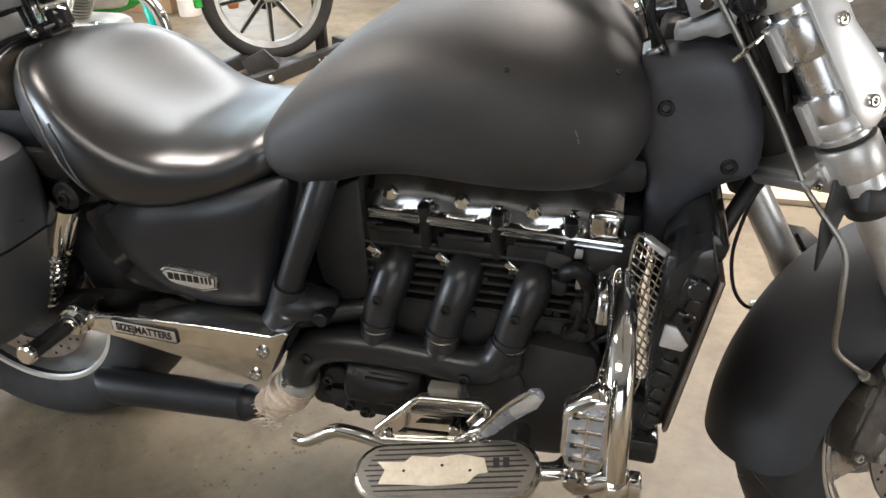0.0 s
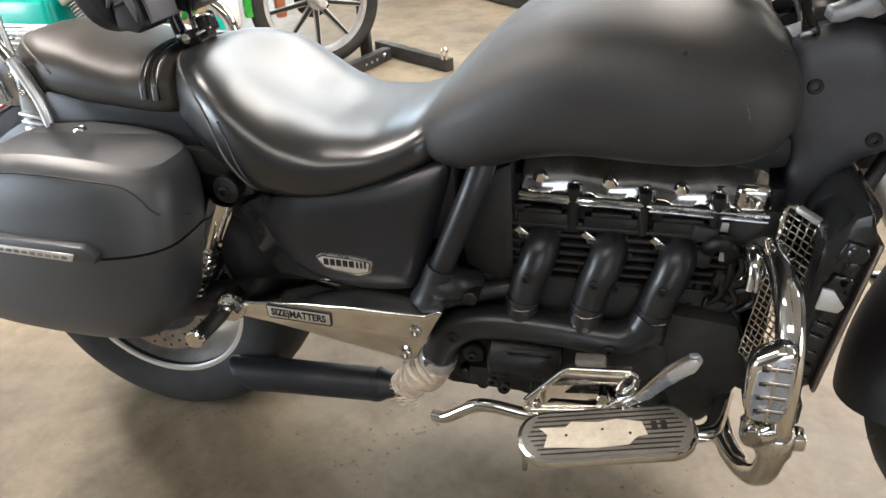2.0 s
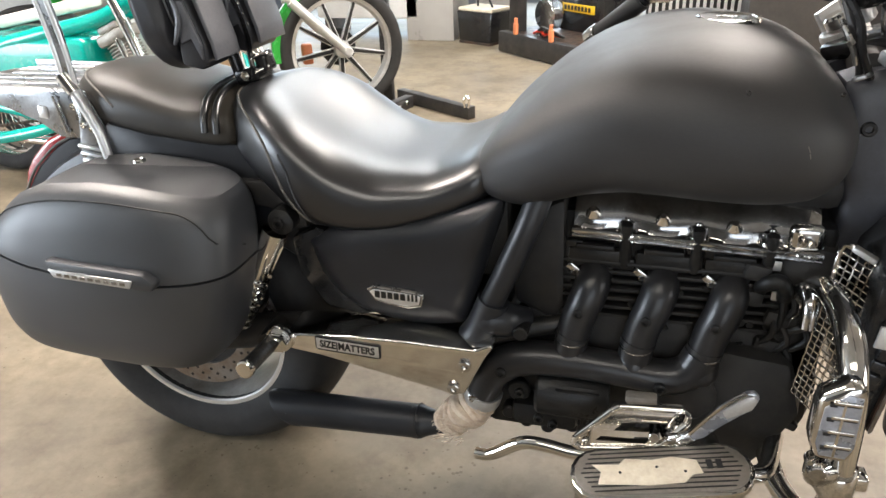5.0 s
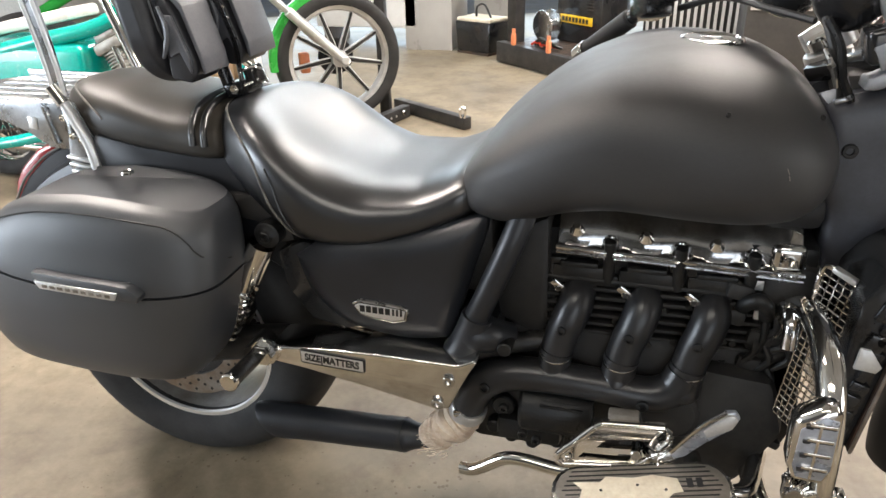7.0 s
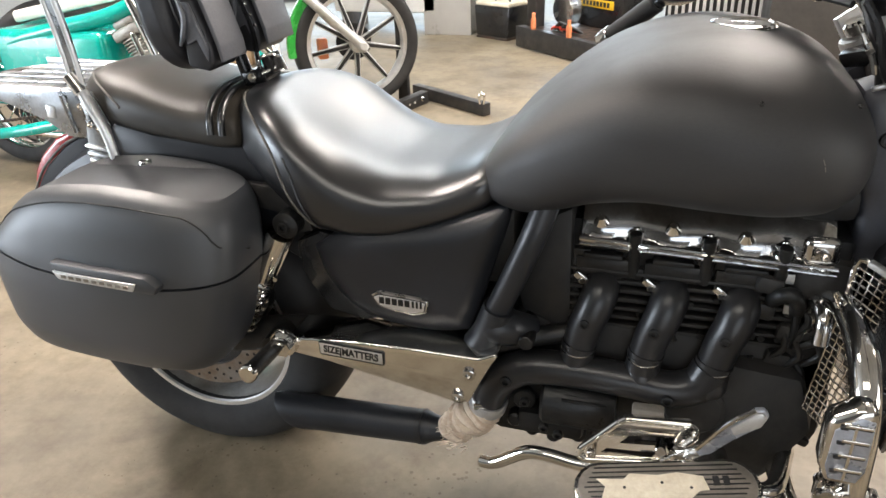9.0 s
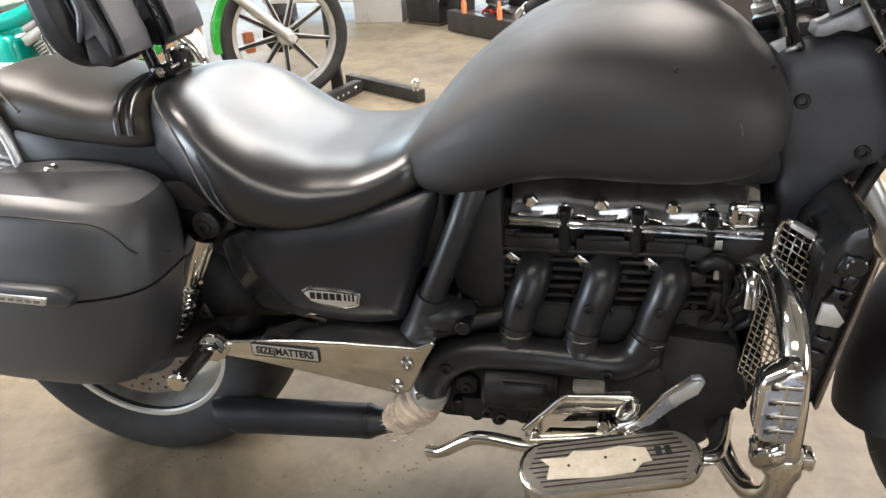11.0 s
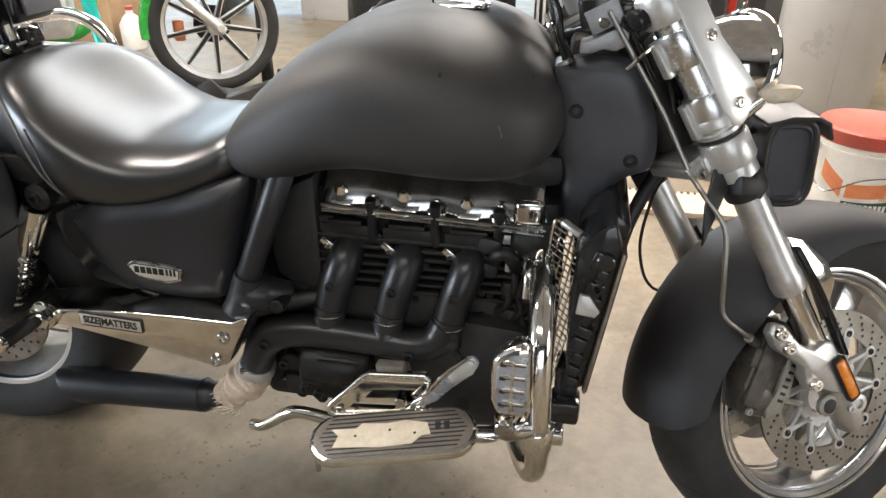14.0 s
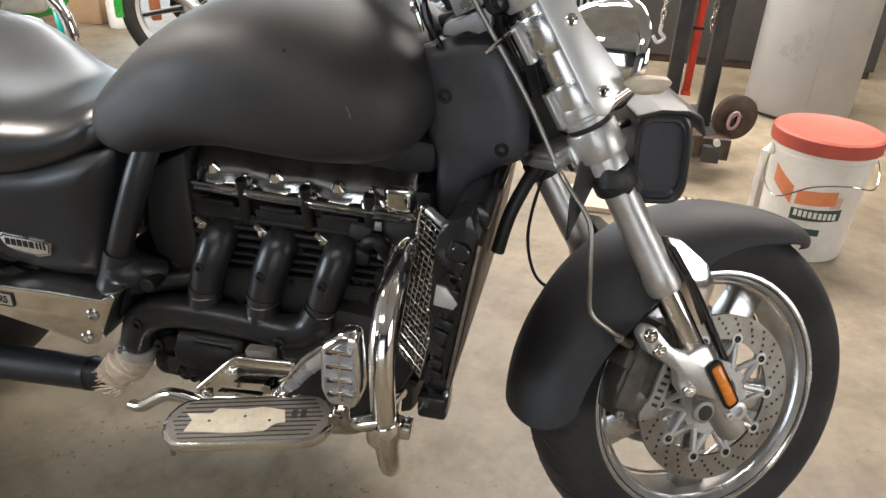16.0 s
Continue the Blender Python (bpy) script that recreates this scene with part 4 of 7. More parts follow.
bp("peg_nut", join(rod((0.268, -0.246, 0.430), (0.268, -0.30, 0.430), [(0, 0), (0.026, 0), (0.027, 0.004), (0.025, 0.012), (0, 0.012)], 24), bar((0.268, -0.256, 0.430), (0.268, -0.270, 0.430), 0.0215, 6, 0.0015), bar((0.268, -0.266, 0.430), (0.268, -0.273, 0.430), 0.011, 16, 0.001)), CHROME, peg, "chrome hexagon nut")

# shock absorbers
for _s in (-1, 1):
    shock = bp("shock_absorber", rod((0.262, _s * 0.185, 0.632), (0.140, _s * 0.185, 0.40), [(0, 0.02), (0.024, 0.02), (0.025, 0.03), (0.025, 0.10), (0.018, 0.105), (0.018, 0.245), (0, 0.245)], 20), CHROME, label="chrome shock absorber with coil spring")
    _pts = []
    _a, _b = Vector((0.205, _s * 0.185, 0.525)), Vector((0.145, _s * 0.185, 0.41))
    for _k in range(7 * 12):
        _f = _k / (7 * 12 - 1)
        _c = _a.lerp(_b, _f)
        _t = 2 * math.pi * 7 * _f
        _pts.append(_c + Vector((0.022 * math.cos(_t) * 0.93, 0.022 * math.sin(_t), -0.022 * math.cos(_t) * 0.36)))
    bp("spring", tube(_pts, 0.0042, 8, 1), OLDCHROME, shock)
    bp("eye", join(moved(lathe([(0, -0.018), (0.019, -0.018), (0.024, -0.014), (0.024, 0.014), (0.019, 0.018), (0, 0.018)], 24), pose(0.272, _s * 0.185, 0.638)), bolt((0.272, _s * 0.203, 0.638), 0.010, (0, _s, 0), 0.007)), ENGINE, shock)

# side panel with badge
def bulge(outline, y_edge, y_mid, thick, steps=16, power=5.0):
    """A shallow domed panel over an outline of (x, z)."""
    cx = sum(p[0] for p in outline) / len(outline)
    cz = sum(p[1] for p in outline) / len(outline)
    pts = [(v.x, v.z) for v in curve([(x, 0, z) for x, z in outline + [outline[0]]], 4)][:-1]
    rings = [[(x, y_edge - math.copysign(thick, y_mid - y_edge), z) for x, z in pts]]
    for i in range(steps):
        f = i / steps
        s = 1 - f ** 1.6
        rings.append([(cx + (x - cx) * s, y_edge + (y_mid - y_edge) * (1 - s ** power), cz + (z - cz) * s) for x, z in pts])
    bm = loft(rings)
    return bm


PANEL = [(0.318, 0.600), (0.386, 0.640), (0.523, 0.664), (0.640, 0.700), (0.664, 0.690), (0.636, 0.590), (0.606, 0.490), (0.585, 0.466), (0.502, 0.456), (0.405, 0.474), (0.343, 0.528)]
for _s in (-1, 1):
    side_panel = bp("side_panel", bulge(PANEL, _s * 0.184, _s * 0.214, 0.03, power=6.0), SATIN, label="matte black side panel")
    bp("inner_side_cover", prism([(0.275, 0.60), (0.33, 0.625), (0.43, 0.61), (0.47, 0.47), (0.40, 0.452), (0.33, 0.462), (0.285, 0.53)], min(_s * 0.150, _s * 0.180), max(_s * 0.150, _s * 0.180), 0.010), GLOSSBLACK, side_panel, "gloss black inner cover")
_bo = [(0.434, 0.541), (0.445, 0.547), (0.485, 0.541), (0.525, 0.533), (0.536, 0.529), (0.530, 0.507), (0.505, 0.502), (0.470, 0.510), (0.444, 0.520)]
side_panel_r = [o for o in bpy.data.objects if o.name.startswith("side_panel")][0]
_c, _s7 = math.cos(radians(6)), math.sin(radians(6))
_bo = [(0.485 + (x - 0.485) * _c - (z - 0.5245) * _s7, 0.5245 + (x - 0.485) * _s7 + (z - 0.5245) * _c) for x, z in _bo]
badge = bp("badge", prism(_bo, -0.2205, -0.208, 0.0015), BADGE, side_panel_r, "silver shield-shaped badge with black border")
bp("badge_field", prism([(0.485 + (x - 0.485) * 0.93, 0.5245 + (z - 0.5245) * 0.82) for x, z in _bo], -0.2215, -0.219, 0.0008), TITLE, badge)
bp("badge_ground", prism([(0.485 + (x - 0.485) * 0.90, 0.5245 + (z - 0.5245) * 0.74) for x, z in _bo], -0.2223, -0.2205, 0.0006), BRIGHTALLOY, badge)
for _k, (_x, _w) in enumerate(((0.4525, 0.009), (0.464, 0.009), (0.4755, 0.009), (0.487, 0.009), (0.4985, 0.009), (0.509, 0.004), (0.516, 0.004), (0.523, 0.004))):
    bp("plain_bar", box(_w, 0.0016, 0.0125, (_x, -0.2225, 0.5285 - (_x - 0.45) * 0.015), 0.0004, rot=(0, 1, 0)), TITLE, badge)

# frame tubes
bp("frame", join(
    tube([(0.736, -0.165, 0.76), (0.713, -0.196, 0.684), (0.687, -0.203, 0.617), (0.657, -0.202, 0.544), (0.624, -0.19, 0.465)], 0.021, 16, 6),
    tube([(0.712, 0.165, 0.76), (0.690, 0.195, 0.684), (0.660, 0.203, 0.570), (0.622, 0.19, 0.44)], 0.021, 16, 6),
    tube([(0.652, -0.200, 0.53), (0.632, -0.195, 0.47), (0.600, -0.18, 0.41)], [0.027, 0.031, 0.036], 14, 5),
    box(0.10, 0.30, 0.10, (0.60, 0, 0.41), 0.02),
    tube([(0.628, -0.195, 0.455), (0.645, -0.196, 0.490), (0.672, -0.186, 0.486), (0.705, -0.160, 0.478)], [0.022, 0.034, 0.032, 0.018], 14, 5),
    tube([(0.66, 0.0, 0.70), (0.9, 0.0, 0.76), (1.20, 0.0, 0.86)], 0.035, 14, 5)), SATIN, label="black steel frame")
bp("inner_cover", prism([(0.685, 0.66), (0.76, 0.70), (0.765, 0.50), (0.75, 0.47), (0.68, 0.50), (0.672, 0.55)], -0.150, 0.150, 0.01), DARK, label="dark air-box cover behind the frame tube")
bp("frame_lug", join(bar((0.70, -0.15, 0.475), (0.70, -0.215, 0.475), 0.013), tube([(0.64, -0.19, 0.45), (0.70, -0.17, 0.46), (0.77, -0.15, 0.47)], 0.017, 10, 5)), ENGINE)
# dark blocks closing the gaps under seat and tank, standing for shade
bp("seat_gap_fill", box(0.40, 0.30, 0.16, (0.47, 0, 0.62), 0.02), DARK)
bp("tank_gap_fill", box(0.50, 0.22, 0.06, (0.92, 0, 0.72), 0.02), DARK)

# ---- engine ----
engine = bp("engine", box(0.43, 0.26, 0.20, (0.955, 0, 0.575), 0.015), ENGINE, label="black three-cylinder engine block")
bp("crankcase", box(0.50, 0.30, 0.20, (0.93, 0, 0.40), 0.03), DARK, engine)
bp("sump", box(0.50, 0.24, 0.14, (0.90, 0, 0.27), 0.03), DARK, engine)
bp("front_case", box(0.10, 0.30, 0.30, (1.13, 0, 0.50), 0.03), DARK, engine)
for _k in range(8):
    bp("cooling_fin", box(0.40, 0.020, 0.0065, (0.955, -0.137, 0.475 + 0.0165 * _k), 0.002), DARK, engine)
for _k in range(9):
    bp("vertical_fin", box(0.006, 0.024, 0.085, (0.765 + 0.0055 * (_k % 2), -0.128 + 0.0 * _k, 0.475 + 0.016 * _k), 0.0015), ENGINE, engine) if _k % 3 == 0 else None
random.seed(5)
for _k in range(26):
    _x = 0.775 + 0.36 * random.random()
    _z = 0.575 + 0.065 * random.random()
    bp("casting_boss", join(box(0.018 + 0.03 * random.random(), 0.018, 0.008 + 0.014 * random.random(), (_x, -0.135, _z), 0.003)), ENGINE, engine)
for _k in range(22):
    _x, _z = 0.775 + 0.36 * random.random(), 0.46 + 0.12 * random.random()
    bp("head_nut", bar((_x, -0.13, _z), (_x, -0.148, _z), 0.004 + 0.004 * random.random(), 6, 0.001), ENGINE, engine)
for _k in range(7):
    _x = 1.04 + 0.10 * random.random()
    _z = 0.45 + 0.15 * random.random()
    bp("casting_rib", tube([(_x, -0.15, _z), (_x + 0.02 * random.random(), -0.158, _z - 0.03), (_x - 0.02 * random.random(), -0.15, _z - 0.06)], 0.006, 8, 3), ENGINE, engine)
for _k in range(16):
    _x, _z = 0.98 + 0.19 * random.random(), 0.32 + 0.14 * random.random()
    if _k % 3:
        bp("casting_boss", box(0.012 + 0.022 * random.random(), 0.016, 0.010 + 0.02 * random.random(), (_x, -0.152, _z), 0.004, rot=(0, 50 * random.random(), 0)), ENGINE, engine)
    else:
        bp("case_bolt", bolt((_x, -0.150, _z), 0.007, (0, -1, 0), 0.008), OLDCAST if _k == 6 else ENGINE, engine)
for _k in range(3):
    bp("case_rib", tube([(1.00 + 0.05 * _k, -0.150, 0.47), (1.01 + 0.05 * _k, -0.156, 0.40), (1.00 + 0.055 * _k, -0.150, 0.32)], 0.006, 8, 4), ENGINE, engine)
for _x in (0.858, 0.967, 1.073):
    bp("cover_stud", bar((_x, -0.138, 0.585), (_x, -0.150, 0.665), 0.010, 12), ENGINE, engine)
# polished cam cover
CP = [(-0.156, 0.638), (-0.159, 0.645), (-0.152, 0.652), (-0.150, 0.662), (-0.140, 0.680), (-0.122, 0.700), (-0.098, 0.716), (0.098, 0.716), (0.122, 0.70), (0.14, 0.68), (0.155, 0.65), (0.15, 0.638)]


def cam_ring(x, k=1.0):
    w = 1 - 0.06 * (0.5 - 0.5 * math.cos(2 * math.pi * (x - 0.803) / 0.108))
    return [(x, 0.95 * y * (0.9 + 0.1 * k) * (w if 0.65 < z < 0.71 else 1), 0.640 + (z - 0.640) * k - (x - 0.77) * 0.03) for y, z in CP]


cam_cover = bp("cam_cover", loft([cam_ring(0.770, 0.6), cam_ring(0.774, 0.95)] + [cam_ring(0.79 + 0.34 * i / 36) for i in range(37)] + [cam_ring(1.140, 0.96), cam_ring(1.148, 0.7)]), OLDCHROME, engine, "polished worn chrome cam cover")
bp("gasket_lip", tube([(0.772, -0.148, 0.6385), (0.95, -0.150, 0.6335), (1.145, -0.150, 0.6265)], 0.0030, 8, 3), OLDCHROME, engine)
bp("gasket_lip", tube([(0.772, -0.150, 0.649), (0.95, -0.152, 0.644), (1.145, -0.152, 0.637)], 0.0045, 8, 3), CHROME, engine)
for _x in (0.803, 0.912, 1.018):
    bp("cover_dimple", moved(lathe([(0, 0.010), (0.005, 0.009), (0.008, 0.004), (0.013, -0.003), (0, -0.003)], 20), pose(_x, -0.1350, 0.6765 - (_x - 0.77) * 0.03, 128)), CHROME, engine)
for _x in (0.858, 0.967, 1.073):
    bp("cover_bolt", join(bar((_x, -0.139, 0.634), (_x, -0.136, 0.652), 0.018, 24, 0.004), bar((_x, -0.136, 0.652), (_x, -0.134, 0.664), 0.012, 6, 0.003), bar((_x, -0.134, 0.664), (_x, -0.133, 0.668), 0.006, 12)), OLDCHROME, engine, "chrome cover bolt with collar")
bp("cover_end", box(0.050, 0.020, 0.046, (1.120, -0.140, 0.660), 0.012, 4), OLDCHROME, engine)
for _z in (0.612, 0.585, 0.56):
    bp("peeling_patch", box(0.018, 0.004, 0.016, (1.093 + 0.01 * math.sin(_z * 90), -0.146, _z), 0.001), CAST, engine, "bare metal patch where paint has flaked")

# exhaust headers: three elbows into one collector
exhaust = bp("exhaust_manifold", tube([(0.616, -0.166, 0.280), (0.634, -0.175, 0.333), (0.660, -0.181, 0.383), (0.712, -0.182, 0.409), (0.79, -0.182, 0.413), (0.88, -0.182, 0.409), (0.940, -0.181, 0.405), (0.978, -0.178, 0.420), (0.994, -0.174, 0.452)], [0.027, 0.030, 0.032, 0.031, 0.029, 0.029, 0.030, 0.031, 0.030], 20, 6), HEADER, label="black painted exhaust manifold")
for _x in (0.792, 0.900, 1.006):
    pipe = bp("header_pipe", tube([(_x + 0.020, -0.100, 0.556), (_x + 0.020, -0.132, 0.562), (_x + 0.018, -0.154, 0.552), (_x + 0.010, -0.166, 0.526), (_x, -0.169, 0.498), (_x - 0.008, -0.172, 0.462), (_x - 0.012, -0.175, 0.425)], [0.026, 0.0285, 0.0300, 0.0295, 0.0285, 0.0275, 0.0272], 24, 6), HEADER, exhaust)
    bp("collar", tube([(_x - 0.0075, -0.172, 0.466), (_x - 0.009, -0.1725, 0.458)], 0.0292, 24, 1), HEADER, exhaust)
    bp("pipe_skirt", tube([(_x - 0.0092, -0.1728, 0.457), (_x - 0.0105, -0.1742, 0.444), (_x - 0.012, -0.1755, 0.430), (_x - 0.013, -0.1785, 0.418), (_x - 0.013, -0.1790, 0.408)], [0.0282, 0.0280, 0.0282, 0.0290, 0.0240], 24, 5), HEADER, exhaust)
    bp("weld_bead", tube([(_x - 0.009 + 0.0282 * math.cos(a), -0.1725 - 0.0282 * math.sin(a), 0.4575 - 0.004 * math.sin(a)) for a in [math.pi * k / 10 for k in range(11)]], 0.0016, 6, 2), OLDCHROME, exhaust, "worn bright seam")
    bp("shield_bolt", bolt((_x, -0.1945, 0.516), 0.0085, (0, -1, 0), 0.005), ENGINE, exhaust)
    bp("port_flange", join(box(0.085, 0.016, 0.030, (_x + 0.018, -0.138, 0.598), 0.004), box(0.062, 0.020, 0.010, (_x + 0.018, -0.142, 0.618), 0.003)), ENGINE, exhaust)
    bp("exhaust_stud", join(bar((_x - 0.022, -0.125, 0.578), (_x - 0.012, -0.156, 0.572), 0.006, 10), box(0.026, 0.010, 0.013, (_x - 0.014, -0.150, 0.578), 0.003, rot=(0, 38, 0))), OLDCHROME, exhaust, "bright exhaust clamp stud")
for _x, _z in ((0.667, 0.391), (0.933, 0.402)):
    bp("shield_bolt", bolt((_x, -0.212, _z), 0.0105, (0, -1, 0), 0.006), ENGINE, exhaust)
bp("joint_clamp", rod((0.629, -0.172, 0.318), (0.617, -0.164, 0.275), [(0, 0), (0.033, 0), (0.035, 0.004), (0.035, 0.022), (0.033, 0.026), (0, 0.026)], 24), CAST, exhaust)
bp("joint_bolt", bar((0.606, -0.198, 0.312), (0.640, -0.192, 0.318), 0.007, 10), OLDCHROME, exhaust)
# heat wrap: turns of frayed tape
_w = []
_ax = Vector((-0.074, 0.014, -0.067)).normalized()
_u1 = Vector((0, 1, 0)).cross(_ax).normalized()
_u2 = _ax.cross(_u1)
for _k in range(7):
    _f = _k / 6
    _c = Vector((0.620 - 0.066 * _f, -0.168 + 0.012 * _f, 0.288 - 0.068 * _f))
    _ring = []
    for _j in range(13):
        _a = 2 * math.pi * _j / 12
        _r = 0.021 + 0.006 * math.sin(math.pi * min(1, _f * 1.15)) + 0.003 * math.sin(3 * _a + 1.7 * _k) + 0.002 * random.random()
        _ring.append(_c + _u1 * (_r * math.cos(_a)) + _u2 * (_r * math.sin(_a)) + _ax * (0.006 * math.sin(_a + 0.6 * _k)))
    _w.append(tube(_ring, [0.010 + 0.003 * random.random() for _ in range(13)], 8, 3))
_w.append(tube([(0.624, -0.170, 0.300), (0.592, -0.163, 0.256), (0.556, -0.156, 0.218)], 0.025, 16, 4))
wrap = bp("heat_wrap", _w.pop(), WRAP, label="frayed tan heat wrap round the exhaust joint")
for _t in _w:
    bp("wrap_turn", _t, WRAP, wrap)
_w = []
for _k in range(40):
    _p = Vector((0.545 + 0.05 * random.random(), -0.205 + 0.05 * random.random(), 0.200 + 0.055 * random.random()))
    _w.append(tube([_p, _p + Vector((-0.012 - 0.012 * random.random(), -0.006 * random.random(), -0.012 + 0.016 * random.random()))], [0.0016, 0.0006], 5, 1))
tagged(bp("loose_thread", join(*_w), WRAP, wrap), kind="stuff")
_mf = tube([(0.575, -0.158, 0.222), (0.545, -0.150, 0.205), (0.515, -0.148, 0.200), (0.500, -0.147, 0.198), (0.485, -0.146, 0.196), (0.40, -0.145, 0.190), (0.28, -0.144, 0.182), (0.172, -0.143, 0.175), (0.158, -0.143, 0.174)], [0.018, 0.020, 0.026, 0.031, 0.034, 0.035, 0.036, 0.036, 0.034], 28, 5)
for _v in _mf.verts:  # slash-cut end
    if _v.co.x < 0.20:
        _v.co.x += (0.21 - _v.co.z) * 0.8
muffler = bp("muffler", _mf, SATIN, label="matte black silencer with a slash-cut end")
bp("muffler_band", tube([(0.492, -0.1465, 0.197), (0.480, -0.146, 0.195)], 0.0352, 28, 1), HEADER, muffler)

# gearbox cover, starter housing and lower cases
bp("starter_housing", join(moved(lathe([(0, 0), (0.04, 0), (0.046, 0.006), (0.046, 0.12), (0.04, 0.128), (0, 0.128)], 28), pose(0.725, -0.165, 0.335, 0, 0, -90)), box(0.085, 0.05, 0.075, (0.80, -0.175, 0.335), 0.012), box(0.12, 0.05, 0.05, (0.74, -0.15, 0.275), 0.012)), ENGINE, engine, "black ribbed starter housing")
for _k in range(5):
    bp("housing_rib", box(0.075, 0.012, 0.005, (0.80, -0.198, 0.310 + 0.013 * _k), 0.0015), ENGINE, engine)
for _x, _z in ((0.735, 0.30), (0.76, 0.29), (0.70, 0.35), (0.86, 0.33)):
    bp("case_bolt", bolt((_x, -0.205, _z), 0.009, (0, -1, 0), 0.008), ENGINE, engine)
bp("lower_case", join(prism([(0.90, 0.22), (1.10, 0.24), (1.16, 0.36), (1.13, 0.46), (1.02, 0.47), (0.92, 0.40)], -0.185, 0.185, 0.02), bar((0.975, -0.18, 0.38), (0.975, -0.20, 0.38), 0.05, 28)), DARK, engine)
for _x, _z in ((1.06, 0.60), (1.10, 0.52), (1.055, 0.555), (1.09, 0.47)):
    bp("side_casting", join(box(0.04, 0.02, 0.03, (_x, -0.148, _z), 0.009, rot=(0, 10, 0))), DARK, engine)
bp("coolant_hose", tube([(1.065, -0.13, 0.555), (1.072, -0.158, 0.585), (1.090, -0.165, 0.595), (1.102, -0.158, 0.575), (1.106, -0.13, 0.54)], 0.012, 14, 5), ENGINE, engine)
bp("side_stand", tube([(0.80, 0.16, 0.25), (0.82, 0.26, 0.12), (0.83, 0.33, 0.015)], 0.013, 10, 4), ENGINE, label="black side stand, folded out")

# blocks added to fill the dark region between exhaust elbow and starter
bp("gearbox_gap_fill", join(box(0.22, 0.25, 0.17, (0.695, 0.0, 0.335), 0.02), box(0.20, 0.27, 0.10, (0.72, 0, 0.26), 0.02)), ENGINE, engine)
for _x, _z, _r in ((0.690, 0.315, 0.022), (0.672, 0.262, 0.014), (0.705, 0.245, 0.012), (0.745, 0.238, 0.012), (0.79, 0.25, 0.014)):
    bp("case_boss", bar((_x, -0.12, _z), (_x, -0.160, _z), _r, 16, 0.003), ENGINE, engine)

# shroud under the headstock, radiator and its mesh guard
for _s in (-1, 1):
    shroud = bp("radiator_shroud", bulge([(1.140, 0.885), (1.180, 0.903), (1.230, 0.905), (1.266, 0.890), (1.290, 0.840), (1.305, 0.785), (1.301, 0.735), (1.262, 0.713), (1.236, 0.682), (1.216, 0.648), (1.200, 0.615), (1.166, 0.620), (1.167, 0.70), (1.150, 0.76), (1.138, 0.83)], _s * 0.092, _s * 0.107, 0.06, power=7.0), SHROUD, label="patchy matte black radiator shroud")
    for _x, _z in ((1.178, 0.822), (1.268, 0.748)):
        bp("shroud_bolt", bolt((_x, _s * 0.104, _z), 0.011, (0, _s, 0), 0.007), ENGINE, shroud)
radiator = bp("radiator", prism([(1.200, 0.655), (1.225, 0.690), (1.250, 0.702), (1.264, 0.660), (1.258, 0.60), (1.228, 0.406), (1.202, 0.402), (1.195, 0.52)], -0.248, 0.200, 0.006), GLOSSBLACK, label="black radiator and side tank")
core = bp("radiator_core", prism([(1.262, 0.660), (1.270, 0.658), (1.236, 0.404), (1.228, 0.406)], -0.254, 0.205, 0.001), IRON, radiator, "dusty brown radiator core face")
bp("core_edge", prism([(1.263, 0.661), (1.268, 0.659), (1.234, 0.404), (1.229, 0.404)], -0.257, -0.254, 0.001), RUSTY, radiator, "scuffed silver core edge")
bp("top_tank", prism([(1.225, 0.650), (1.270, 0.658), (1.276, 0.685), (1.250, 0.703), (1.225, 0.69)], -0.21, 0.19, 0.008), GLOSSBLACK, radiator)
for _k in range(10):
    bp("casting_lug", box(0.014 + 0.012 * random.random(), 0.012, 0.012 + 0.02 * random.random(), (1.210 + 0.035 * (_k / 9) * random.random(), -0.252, 0.42 + 0.025 * _k), 0.003, rot=(0, 20, 0)), GLOSSBLACK, radiator)
bp("radiator_cap", bar((1.240, -0.24, 0.645), (1.240, -0.262, 0.645), 0.014), GLOSSBLACK, radiator)
bp("drain_plug", bar((1.235, -0.23, 0.60), (1.235, -0.258, 0.60), 0.009), GLOSSBLACK, radiator)
bp("mounting_tab", prism([(1.208, 0.590), (1.222, 0.588), (1.240, 0.562), (1.234, 0.552), (1.205, 0.556)], -0.262, -0.257, 0.001), CAST, radiator, "bare metal mounting tab")
bp("lower_bracket", join(box(0.04, 0.06, 0.10, (1.205, -0.19, 0.37), 0.008), box(0.05, 0.05, 0.045, (1.205, -0.22, 0.345), 0.008)), GLOSSBLACK, radiator)
# woven wire guard
GA, GB, GC, GD = Vector((1.165, -0.172, 0.668)), Vector((1.226, -0.215, 0.642)), Vector((1.178, -0.217, 0.385)), Vector((1.132, -0.190, 0.415))


guard = bp("mesh_guard", tube([GD.lerp(GA, 0.72), GA, GA.lerp(GB, 0.5), GB], 0.004, 8, 4), OLDCHROME, label="silver woven wire radiator guard")
_w = []
for _k in range(8):
    _a = GA.lerp(GB, _k / 7)
    _b = GD.lerp(GC, _k / 7)
    _pts = [_a.lerp(_b, _j / 24) + Vector((0, 0.0014 * (-1) ** (_j + _k), 0)) for _j in range(25)]
    _w.append(tube(_pts, 0.0015, 6, 1))
for _k in range(25):
    _f = _k / 24
    _pts = [GA.lerp(GD, _f).lerp(GB.lerp(GC, _f), _j / 7) + Vector((0, -0.0014 * (-1) ** (_j + _k), 0)) for _j in range(8)]
    _w.append(tube(_pts, 0.0015, 6, 1))
